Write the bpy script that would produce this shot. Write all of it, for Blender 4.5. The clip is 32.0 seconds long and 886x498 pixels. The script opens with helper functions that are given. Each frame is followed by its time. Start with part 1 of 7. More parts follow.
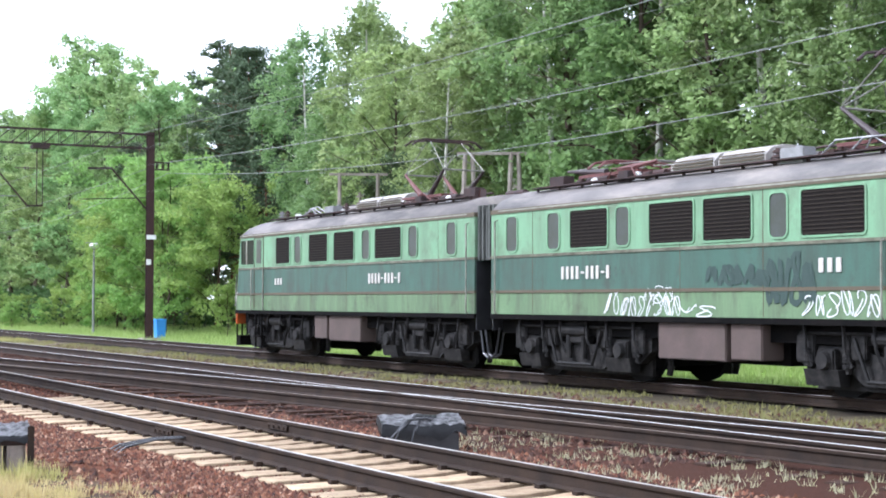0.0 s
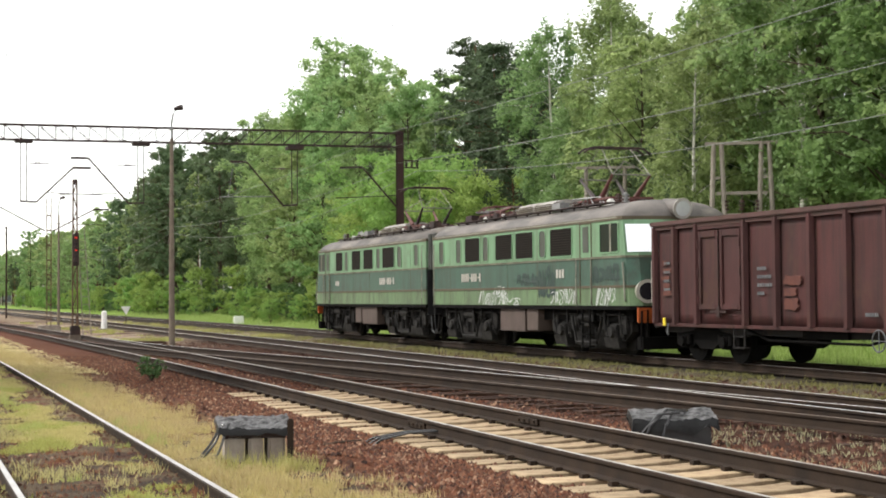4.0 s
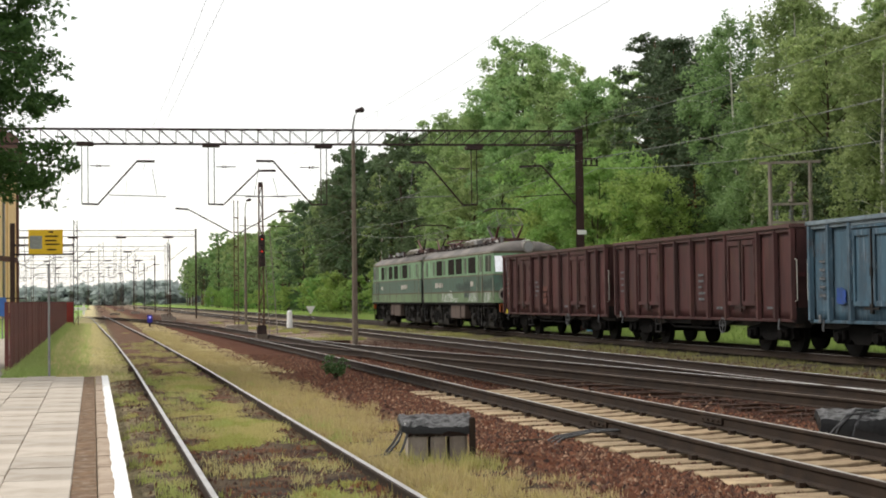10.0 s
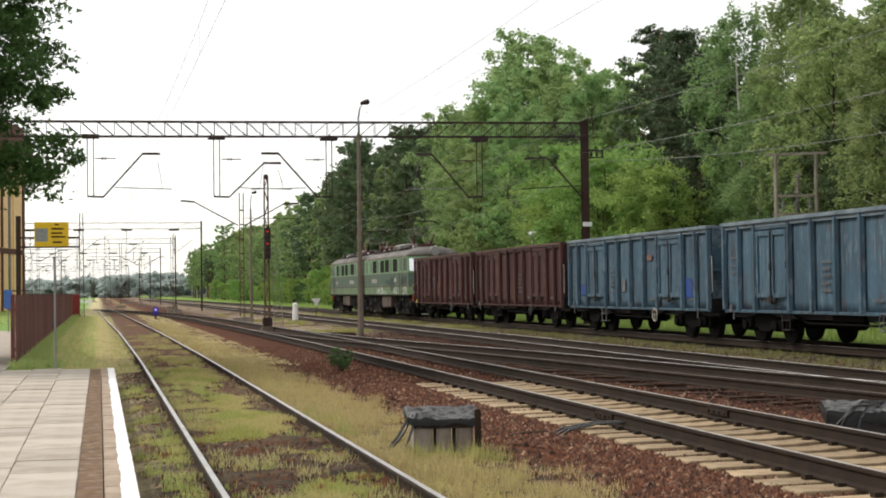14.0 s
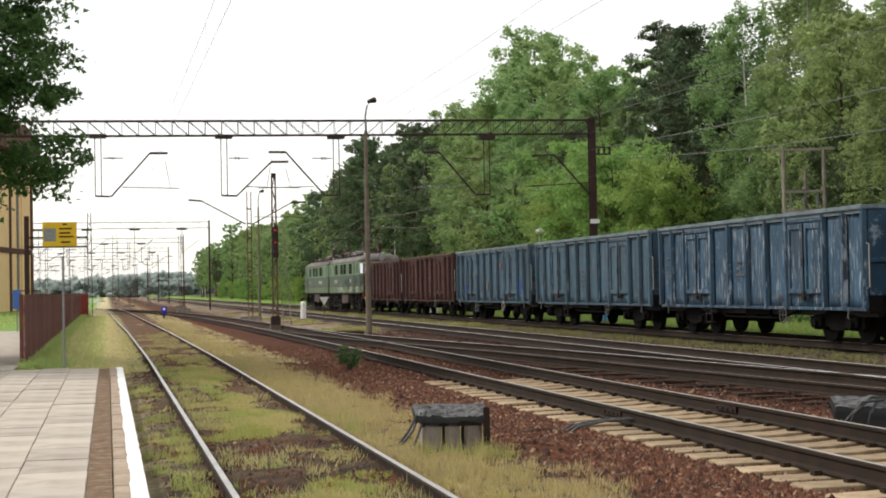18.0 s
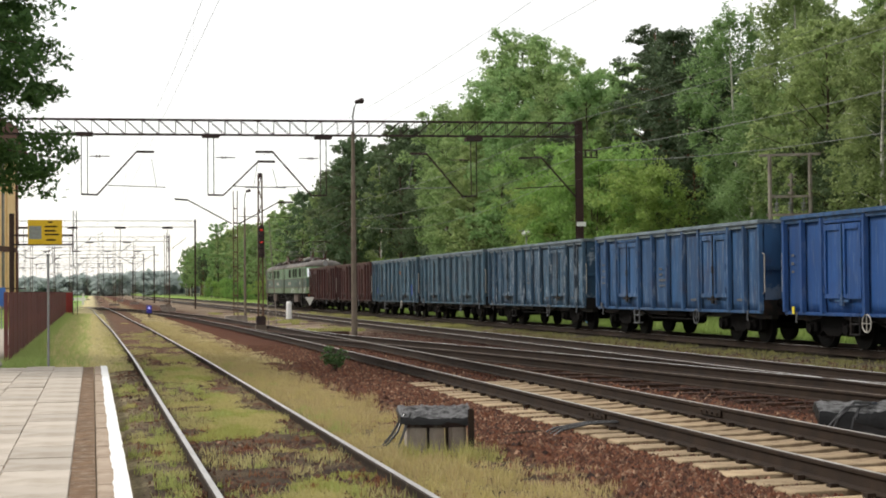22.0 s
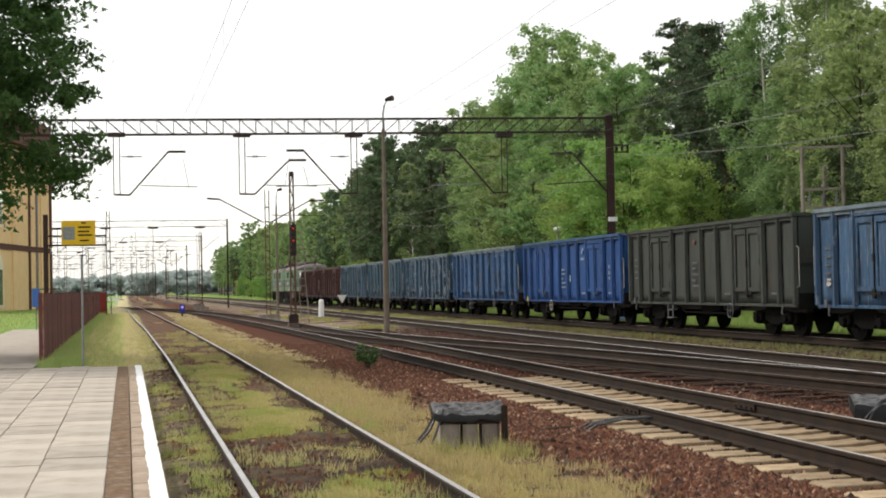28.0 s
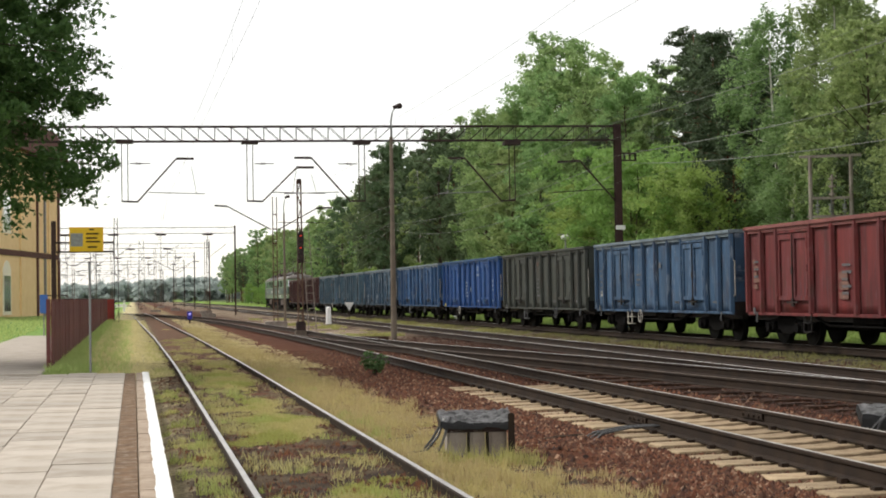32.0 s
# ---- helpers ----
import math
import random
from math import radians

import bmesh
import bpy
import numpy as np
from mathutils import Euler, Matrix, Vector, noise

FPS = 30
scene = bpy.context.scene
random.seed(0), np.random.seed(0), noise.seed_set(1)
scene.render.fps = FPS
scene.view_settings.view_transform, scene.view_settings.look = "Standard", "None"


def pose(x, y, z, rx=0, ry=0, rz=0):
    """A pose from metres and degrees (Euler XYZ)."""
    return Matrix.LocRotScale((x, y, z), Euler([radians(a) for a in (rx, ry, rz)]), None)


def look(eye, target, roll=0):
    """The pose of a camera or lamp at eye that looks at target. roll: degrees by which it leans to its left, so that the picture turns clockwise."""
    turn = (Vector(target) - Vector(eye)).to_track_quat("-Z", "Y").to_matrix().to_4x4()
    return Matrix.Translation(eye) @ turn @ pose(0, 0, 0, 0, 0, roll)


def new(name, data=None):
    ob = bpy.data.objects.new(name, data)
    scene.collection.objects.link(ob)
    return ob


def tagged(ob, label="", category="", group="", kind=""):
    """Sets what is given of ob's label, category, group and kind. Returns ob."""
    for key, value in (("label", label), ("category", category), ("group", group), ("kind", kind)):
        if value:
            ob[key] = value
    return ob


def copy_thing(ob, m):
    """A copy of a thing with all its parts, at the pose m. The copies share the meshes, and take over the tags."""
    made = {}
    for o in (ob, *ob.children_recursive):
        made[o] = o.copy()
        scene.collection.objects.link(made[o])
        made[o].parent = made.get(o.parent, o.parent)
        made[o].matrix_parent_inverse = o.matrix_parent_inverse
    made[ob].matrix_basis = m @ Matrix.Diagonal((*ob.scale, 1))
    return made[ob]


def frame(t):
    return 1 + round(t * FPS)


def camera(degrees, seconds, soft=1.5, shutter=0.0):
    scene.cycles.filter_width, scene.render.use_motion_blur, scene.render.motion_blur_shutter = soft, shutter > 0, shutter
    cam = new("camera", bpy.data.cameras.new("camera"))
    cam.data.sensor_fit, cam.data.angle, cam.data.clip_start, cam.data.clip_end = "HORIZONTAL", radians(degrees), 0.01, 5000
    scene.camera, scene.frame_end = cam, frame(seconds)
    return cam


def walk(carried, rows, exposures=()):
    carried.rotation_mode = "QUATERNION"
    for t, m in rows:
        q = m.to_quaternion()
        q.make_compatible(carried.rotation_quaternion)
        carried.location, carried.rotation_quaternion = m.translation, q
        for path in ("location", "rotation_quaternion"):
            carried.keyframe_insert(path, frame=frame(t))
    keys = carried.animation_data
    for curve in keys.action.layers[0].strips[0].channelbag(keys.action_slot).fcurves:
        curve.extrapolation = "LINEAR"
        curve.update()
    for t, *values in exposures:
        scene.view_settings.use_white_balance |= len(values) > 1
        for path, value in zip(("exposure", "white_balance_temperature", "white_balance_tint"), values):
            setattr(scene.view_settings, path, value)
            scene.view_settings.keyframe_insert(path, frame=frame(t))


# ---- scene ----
# camera: stands still on the platform, turned by hand
# rows: seconds, heading east of north, tilt, roll (degrees)
VIEW = [
    (0, 29.54, 2.03, 0.13), (0.5, 28.21, 2.30, 0.14), (1, 26.79, 2.51, -0.04), (1.5, 25.59, 2.29, -0.12), (2, 24.56, 2.17, -0.03),
    (2.5, 23.82, 2.06, -0.06), (3, 22.66, 1.76, -0.17), (3.5, 21.26, 1.71, -0.38), (4, 20.07, 1.83, -0.42), (4.5, 18.86, 1.35, -0.40),
    (6.5, 16.59, 2.35, -0.54), (7, 16.29, 2.47, -0.61), (7.5, 15.27, 2.39, -0.77), (8, 14.67, 2.06, -0.88), (8.5, 14.53, 1.95, -0.94),
    (9, 14.06, 1.92, -0.93), (9.5, 13.49, 1.89, -0.78), (10, 13.18, 1.85, -0.72), (10.5, 12.94, 1.66, -0.88), (11, 13.15, 1.50, -0.91),
    (11.5, 12.86, 1.42, -0.89), (12, 12.99, 1.57, -0.73), (12.5, 13.00, 1.66, -0.68), (13, 13.02, 1.64, -0.81), (13.5, 12.99, 1.57, -0.80),
    (15.5, 12.87, 1.54, -0.73), (16, 12.78, 1.79, -0.76), (16.5, 12.70, 1.96, -0.70), (17, 12.72, 1.88, -0.62), (17.5, 12.98, 1.86, -0.83),
    (18, 12.67, 1.47, -1.08), (18.5, 12.81, 1.52, -0.72), (19, 12.92, 1.64, -0.83), (19.5, 12.89, 1.60, -0.70), (20, 12.94, 1.53, -0.70),
    (20.5, 13.05, 1.55, -0.57), (21, 13.08, 1.59, -0.50), (21.5, 13.02, 1.57, -0.50), (22, 13.20, 1.52, -0.55), (22.5, 13.07, 1.52, -0.77),
    (23, 12.95, 1.55, -0.78), (23.5, 12.70, 1.46, -0.81), (24, 12.62, 1.32, -0.74), (24.5, 12.53, 1.52, -0.78), (25, 12.30, 1.53, -0.84),
    (25.5, 12.21, 1.51, -0.91), (27.5, 11.83, 1.54, -0.92), (28, 11.99, 1.41, -1.11), (28.5, 11.88, 1.50, -1.07), (29, 11.86, 1.47, -0.96),
    (29.5, 11.77, 1.68, -0.92), (30, 11.74, 1.85, -0.90), (30.5, 11.89, 1.84, -0.80), (31, 11.96, 1.78, -0.92), (31.5, 11.85, 1.77, -0.99),
    (32, 11.71, 1.71, -0.92),
]
EYE = Vector((0.0, 0.0, 1.5))


def aim(az, tilt, roll):
    a, p = radians(az), radians(tilt)
    way = Vector((math.sin(a) * math.cos(p), math.cos(a) * math.cos(p), math.sin(p)))
    return look(EYE, EYE + way * 10, roll)


cam = camera(33.0, 32.0, soft=1.85)
walk(cam, [(t, aim(a, p, r)) for t, a, p, r in VIEW],
     exposures=[(0, 1.2, 5450, 16), (1, 1.0, 5600, 16), (2, 0.78, 5900, 14), (3, 0.66, 6300, 11), (4, 0.55, 6600, 10), (7, 0.16, 6650, 10), (9, 0.0, 6650, 10), (13, -0.04, 6650, 10), (32, -0.04, 6650, 10)])

# light: bright overcast sky with a broad soft sun
world = bpy.data.worlds.new("overcast")
scene.world = world
world.use_nodes = True
wn, wl = world.node_tree.nodes, world.node_tree.links
wn.clear()
sky = wn.new("ShaderNodeTexSky")
sky.sky_type, sky.sun_disc = "NISHITA", False
sky.sun_elevation, sky.sun_rotation = radians(45), radians(299)
sky_bg = wn.new("ShaderNodeBackground")
sky_bg.inputs["Strength"].default_value = 0.03
cloud_bg = wn.new("ShaderNodeBackground")
cloud_bg.inputs["Color"].default_value = (1.0, 0.985, 0.955, 1)
cloud_bg.inputs["Strength"].default_value = 1.02
both = wn.new("ShaderNodeAddShader")
wout = wn.new("ShaderNodeOutputWorld")
wl.new(sky.outputs[0], sky_bg.inputs["Color"])
wl.new(sky_bg.outputs[0], both.inputs[0])
wl.new(cloud_bg.outputs[0], both.inputs[1])
wl.new(both.outputs[0], wout.inputs["Surface"])
sun = new("sun", bpy.data.lights.new("sun", "SUN"))
sun.data.energy, sun.data.angle, sun.data.color = 2.4, radians(12), (1.0, 0.96, 0.9)
sun.matrix_world = look((0, 0, 60), (62, -35, -12))


# ---- materials ----
def surf(name, a, b, scale=4.0, rough=0.8, bump=0.2, metal=0.0, fine=40.0, fine_amt=0.35, dirt=None, dirt_amt=0.5, dirt_scale=1.2, stretch=(1, 1, 1), vary=0.0, dist=0.02, gloss=0.3):
    """Two colours mixed by coarse and fine noise, with an optional dirt colour in patches, relief and a per-object shift."""
    m = bpy.data.materials.new(name)
    m.use_nodes = True
    n, l = m.node_tree.nodes, m.node_tree.links
    p = n["Principled BSDF"]
    tc = n.new("ShaderNodeTexCoord")
    mp = n.new("ShaderNodeMapping")
    mp.inputs["Scale"].default_value = stretch
    l.new(tc.outputs["Object"], mp.inputs["Vector"])

    def nz(s, d, r=0.6):
        t = n.new("ShaderNodeTexNoise")
        t.inputs["Scale"].default_value, t.inputs["Detail"].default_value, t.inputs["Roughness"].default_value = s, d, r
        l.new(mp.outputs[0], t.inputs["Vector"])
        return t.outputs["Fac"]

    def mixc(f, x, y):
        t = n.new("ShaderNodeMix")
        t.data_type = "RGBA"
        for sock, v in ((t.inputs[0], f), (t.inputs[6], x), (t.inputs[7], y)):
            if isinstance(v, bpy.types.NodeSocket):
                l.new(v, sock)
            else:
                sock.default_value = v if isinstance(v, float) else (*v, 1)
        return t.outputs[2]

    def ramp(f, lo, hi, top=1.0):
        t = n.new("ShaderNodeMapRange")
        t.inputs[1].default_value, t.inputs[2].default_value, t.inputs[4].default_value = lo, hi, top
        l.new(f, t.inputs[0])
        return t.outputs[0]

    coarse, grain = nz(scale, 6), nz(fine, 3)
    c = mixc(ramp(coarse, 0.35, 0.65), a, b)
    c = mixc(ramp(grain, 0.45, 0.8, fine_amt), c, tuple(v * 0.45 for v in a))
    if dirt:
        c = mixc(ramp(nz(dirt_scale, 8, 0.7), 0.48, 0.68, dirt_amt), c, dirt)
    if vary:
        oi = n.new("ShaderNodeObjectInfo")
        hs = n.new("ShaderNodeHueSaturation")
        l.new(ramp(oi.outputs["Random"], 0.0, 1.0), hs.inputs["Value"])
        mr = hs.inputs["Value"].links[0].from_node
        mr.inputs[3].default_value, mr.inputs[4].default_value = 1 - vary, 1 + vary
        l.new(c, hs.inputs["Color"])
        c = hs.outputs[0]
    l.new(c, p.inputs["Base Color"])
    p.inputs["Roughness"].default_value, p.inputs["Metallic"].default_value = rough, metal
    p.inputs["Specular IOR Level"].default_value = gloss
    if bump:
        bp = n.new("ShaderNodeBump")
        bp.inputs["Strength"].default_value, bp.inputs["Distance"].default_value = bump, dist
        l.new(grain, bp.inputs["Height"])
        l.new(bp.outputs[0], p.inputs["Normal"])
    return m


def leafy(name, a, b, trans=0.35, hue=0.03):
    """Foliage: colour shifts from leaf to leaf, some light passes through."""
    m = bpy.data.materials.new(name)
    m.use_nodes = True
    n, l = m.node_tree.nodes, m.node_tree.links
    n.clear()
    geo = n.new("ShaderNodeNewGeometry")
    tc = n.new("ShaderNodeTexCoord")
    nt = n.new("ShaderNodeTexNoise")
    nt.inputs["Scale"].default_value, nt.inputs["Detail"].default_value = 0.6, 3
    l.new(tc.outputs["Object"], nt.inputs["Vector"])
    add = n.new("ShaderNodeMath")
    add.operation = "MULTIPLY_ADD"
    add.inputs[1].default_value = 0.5
    l.new(geo.outputs["Random Per Island"], add.inputs[0])
    half = n.new("ShaderNodeMath")
    half.operation = "MULTIPLY"
    half.inputs[1].default_value = 0.5
    l.new(nt.outputs["Fac"], half.inputs[0])
    l.new(half.outputs[0], add.inputs[2])
    mx = n.new("ShaderNodeMix")
    mx.data_type = "RGBA"
    mx.inputs[6].default_value, mx.inputs[7].default_value = (*a, 1), (*b, 1)
    l.new(add.outputs[0], mx.inputs[0])
    oi = n.new("ShaderNodeObjectInfo")
    hs = n.new("ShaderNodeHueSaturation")
    mr = n.new("ShaderNodeMapRange")
    mr.inputs[3].default_value, mr.inputs[4].default_value = 0.5 - hue, 0.5 + hue * 0.5
    l.new(oi.outputs["Random"], mr.inputs[0])
    l.new(mr.outputs[0], hs.inputs["Hue"])
    l.new(mx.outputs[2], hs.inputs["Color"])
    d = n.new("ShaderNodeBsdfPrincipled")
    d.inputs["Roughness"].default_value = 0.6
    d.inputs["Specular IOR Level"].default_value = 0.25
    t = n.new("ShaderNodeBsdfTranslucent")
    l.new(hs.outputs[0], d.inputs["Base Color"])
    l.new(hs.outputs[0], t.inputs["Color"])
    ms = n.new("ShaderNodeMixShader")
    ms.inputs[0].default_value = trans
    l.new(d.outputs[0], ms.inputs[1])
    l.new(t.outputs[0], ms.inputs[2])
    o = n.new("ShaderNodeOutputMaterial")
    l.new(ms.outputs[0], o.inputs["Surface"])
    return m


def weathered(name, a, b, dirt, rust=(0.07, 0.035, 0.022), streak=0.6, spots_=0.6, scuff=0.0, scuff_col=(0.4, 0.45, 0.5), vary=0.1, rough=0.6, gloss=0.25, run=3.6):
    """Old paint: two tones in patches, dirt running down in streaks, blotches of rust, chalky scuffs; each panel takes its own cut of the pattern."""
    m = bpy.data.materials.new(name)
    m.use_nodes = True
    n, l = m.node_tree.nodes, m.node_tree.links
    p = n["Principled BSDF"]
    tc, oi = n.new("ShaderNodeTexCoord"), n.new("ShaderNodeObjectInfo")
    shift = n.new("ShaderNodeMath")
    shift.operation = "MULTIPLY"
    shift.inputs[1].default_value = 37.0
    l.new(oi.outputs["Random"], shift.inputs[0])

    def nz(stretch, scale, detail, r=0.6):
        mp = n.new("ShaderNodeMapping")
        mp.inputs["Scale"].default_value = stretch
        t = n.new("ShaderNodeTexNoise")
        t.noise_dimensions = "4D"
        t.inputs["Scale"].default_value, t.inputs["Detail"].default_value, t.inputs["Roughness"].default_value = scale, detail, r
        l.new(tc.outputs["Object"], mp.inputs["Vector"])
        l.new(mp.outputs[0], t.inputs["Vector"])
        l.new(shift.outputs[0], t.inputs["W"])
        return t.outputs["Fac"]

    def ramp(f, lo, hi, top=1.0):
        t = n.new("ShaderNodeMapRange")
        t.inputs[1].default_value, t.inputs[2].default_value, t.inputs[4].default_value = lo, hi, top
        l.new(f, t.inputs[0])
        return t.outputs[0]

    def mixc(f, x, y):
        t = n.new("ShaderNodeMix")
        t.data_type = "RGBA"
        l.new(f, t.inputs[0])
        for sock, v in ((t.inputs[6], x), (t.inputs[7], y)):
            if isinstance(v, bpy.types.NodeSocket):
                l.new(v, sock)
            else:
                sock.default_value = (*v, 1)
        return t.outputs[2]

    c = mixc(ramp(nz((1, 1, 0.6), 0.9, 5), 0.38, 0.62), a, b)
    c = mixc(ramp(nz((1, run, 0.3), 1.3, 6, 0.65), 0.43, 0.62, streak), c, dirt)
    c = mixc(ramp(nz((1, 1, 0.7), 1.7, 8, 0.72), 0.53, 0.64, spots_), c, rust)
    c = mixc(ramp(nz((1, 16, 1.4), 1.0, 5, 0.7), 0.55, 0.62, scuff), c, scuff_col)
    fine = nz((1, 1, 1), 26, 4, 0.7)
    hs = n.new("ShaderNodeHueSaturation")
    mr = n.new("ShaderNodeMapRange")
    mr.inputs[3].default_value, mr.inputs[4].default_value = 1 - vary, 1 + vary
    l.new(oi.outputs["Random"], mr.inputs[0])
    l.new(mr.outputs[0], hs.inputs["Value"])
    l.new(mixc(ramp(fine, 0.5, 0.8, 0.3), c, tuple(v * 0.4 for v in a)), hs.inputs["Color"])
    l.new(hs.outputs[0], p.inputs["Base Color"])
    p.inputs["Roughness"].default_value, p.inputs["Specular IOR Level"].default_value = rough, gloss
    bp = n.new("ShaderNodeBump")
    bp.inputs["Strength"].default_value, bp.inputs["Distance"].default_value = 0.12, 0.02
    l.new(fine, bp.inputs["Height"])
    l.new(bp.outputs[0], p.inputs["Normal"])
    return m


def plain(name, col, rough=0.5, metal=0.0, gloss=0.5):
    return surf(name, col, tuple(v * 0.85 for v in col), 3.0, rough, 0.05, metal, 25, 0.15, gloss=gloss)


M_RAIL = surf("rail_side_rust", (0.034, 0.02, 0.0115), (0.016, 0.0098, 0.0062), 3, 0.85, 0.3)
M_HEAD_WORN = surf("rail_head_worn", (0.55, 0.53, 0.51), (0.4, 0.38, 0.36), 2, 0.36, 0.02, 0.8, fine_amt=0.2)
# pale and hardly metallic: the sky's gleam on polished steel put into the colour
M_HEAD = surf("rail_head_sky_gleam", (0.8, 0.79, 0.78), (0.62, 0.61, 0.6), 2, 0.45, 0.02, 0.25, fine_amt=0.2)
M_HEAD_GREY = surf("rail_head_grey", (0.46, 0.43, 0.4), (0.3, 0.27, 0.24), 2, 0.45, 0.02, 0.4, fine_amt=0.2)
M_HEAD_DULL = surf("rail_head_dull", (0.2, 0.15, 0.12), (0.12, 0.085, 0.065), 2, 0.5, 0.05, 0.4, fine_amt=0.2)
M_CONC = surf("sleeper_concrete", (0.4, 0.305, 0.19), (0.29, 0.215, 0.13), 2.5, 0.9, 0.4, fine_amt=0.4, dirt=(0.16, 0.09, 0.055), dirt_amt=0.7, dirt_scale=2.5, vary=0.2)
M_WOOD = surf("sleeper_timber", (0.062, 0.03, 0.017), (0.032, 0.016, 0.0095), 5, 0.9, 0.5, stretch=(0.6, 6, 3), vary=0.2)
M_SLAB = surf("paving_slab", (0.49, 0.44, 0.38), (0.42, 0.37, 0.31), 1.4, 0.85, 0.3, fine=90, fine_amt=0.25, dirt=(0.27, 0.22, 0.17), dirt_amt=0.6, dirt_scale=1.8, vary=0.12)
M_KERB = surf("platform_kerb", (0.43, 0.345, 0.265), (0.34, 0.265, 0.2), 2.0, 0.9, 0.3, fine=60, fine_amt=0.25, dirt=(0.16, 0.105, 0.07), dirt_amt=0.7, dirt_scale=3.0)
M_EARTH = surf("platform_earth", (0.25, 0.155, 0.09), (0.14, 0.085, 0.052), 5.0, 0.95, 0.8, fine=70, fine_amt=0.6, dirt=(0.36, 0.3, 0.23), dirt_amt=0.8, dirt_scale=7, dist=0.03)
M_WHITE = surf("white_line_paint", (0.85, 0.85, 0.84), (0.75, 0.75, 0.73), 3, 0.7, 0.1, fine_amt=0.1)
M_STEEL = surf("mast_dark_steel", (0.035, 0.026, 0.026), (0.06, 0.035, 0.03), 3, 0.7, 0.2, 0.2)
M_BROWN = surf("mast_rust_brown", (0.05, 0.024, 0.021), (0.036, 0.018, 0.017), 3, 0.75, 0.2)
M_RUST = surf("mast_light_rust", (0.15, 0.085, 0.055), (0.09, 0.055, 0.04), 3, 0.8, 0.2)
M_GALV = surf("galvanised_steel", (0.3, 0.3, 0.3), (0.22, 0.22, 0.22), 5, 0.55, 0.05, 0.5)
M_POLE = surf("concrete_pole", (0.34, 0.3, 0.26), (0.24, 0.2, 0.17), 2, 0.9, 0.3, dirt=(0.14, 0.11, 0.09), dirt_amt=0.5)
M_POLE_D = surf("concrete_pole_brown", (0.22, 0.18, 0.14), (0.15, 0.12, 0.095), 2, 0.9, 0.3, dirt=(0.09, 0.07, 0.055), dirt_amt=0.5)
M_WIRE = plain("wire_copper_dull", (0.16, 0.17, 0.15), 0.5, 0.3)
M_INSUL = plain("insulator_brown", (0.05, 0.02, 0.015), 0.3)
M_PORC = plain("insulator_white", (0.75, 0.75, 0.72), 0.3)
M_BLACK = surf("black_rubber_sheet", (0.014, 0.014, 0.015), (0.03, 0.03, 0.032), 3, 0.3, 0.2, gloss=0.6)
# running-gear colours taken near black: shade under the train put into the grime
M_GRIME_SHADE = surf("running_gear_grime_shade", (0.0032, 0.003, 0.0029), (0.005, 0.0045, 0.0042), 4, 0.8, 0.3, fine_amt=0.3, dirt=(0.01, 0.0078, 0.0065), dirt_amt=0.5, dirt_scale=2, gloss=0.08)
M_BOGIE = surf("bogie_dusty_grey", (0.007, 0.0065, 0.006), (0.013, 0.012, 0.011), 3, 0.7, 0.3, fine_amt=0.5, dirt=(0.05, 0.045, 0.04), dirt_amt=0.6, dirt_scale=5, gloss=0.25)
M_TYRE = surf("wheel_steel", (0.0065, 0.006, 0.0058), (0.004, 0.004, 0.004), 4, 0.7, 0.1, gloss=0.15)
M_FENCE = surf("fence_red_paint", (0.16, 0.05, 0.045), (0.115, 0.038, 0.036), 2, 0.7, 0.15, vary=0.15)
M_FENCE_NEW = surf("fence_bright_red", (0.25, 0.035, 0.03), (0.2, 0.03, 0.027), 2, 0.7, 0.1)
M_YELLOW = surf("sign_yellow", (0.74, 0.46, 0.02), (0.66, 0.4, 0.02), 2, 0.5, 0.02, fine_amt=0.05)
M_STUCCO = surf("stucco_ochre", (0.9, 0.66, 0.36), (0.84, 0.6, 0.31), 1, 0.9, 0.2, fine=60, fine_amt=0.08)
M_STUCCO_P = surf("stucco_pale", (0.9, 0.84, 0.7), (0.86, 0.78, 0.62), 1, 0.9, 0.2, fine=60, fine_amt=0.06)
M_BAND = surf("brick_band_brown", (0.13, 0.06, 0.045), (0.1, 0.05, 0.04), 3, 0.9, 0.2)
M_BARK = surf("bark_brown", (0.1, 0.07, 0.05), (0.06, 0.045, 0.035), 3, 0.95, 0.5, stretch=(4, 4, 0.8))
M_BIRCH = surf("bark_birch", (0.72, 0.69, 0.63), (0.55, 0.52, 0.47), 2, 0.9, 0.3, dirt=(0.05, 0.045, 0.04), dirt_amt=0.9, dirt_scale=2.2, stretch=(1, 1, 2.5))
M_PINEBARK = surf("bark_pine", (0.2, 0.09, 0.05), (0.12, 0.06, 0.04), 3, 0.95, 0.5)
L_OAK = leafy("leaves_mid_green", (0.08, 0.15, 0.05), (0.27, 0.41, 0.15), 0.52)
L_BIRCH = leafy("leaves_birch", (0.105, 0.175, 0.068), (0.36, 0.49, 0.205), 0.5)
L_ASH = leafy("leaves_light_green", (0.13, 0.225, 0.083), (0.42, 0.57, 0.24), 0.53)
L_DULL = leafy("leaves_grey_green", (0.056, 0.094, 0.046), (0.165, 0.235, 0.115), 0.42)
L_DEEP_SHADE = leafy("leaves_deep_shade", (0.035, 0.065, 0.025), (0.11, 0.18, 0.065), 0.35)
L_PINE = leafy("needles_pine", (0.06, 0.092, 0.05), (0.12, 0.165, 0.085), 0.25, 0.015)
L_BUSH = leafy("leaves_bright_shrub", (0.145, 0.26, 0.07), (0.37, 0.54, 0.16), 0.52)
L_UNDER = leafy("leaves_dark_and_shade", (0.04, 0.085, 0.03), (0.13, 0.22, 0.075), 0.4)
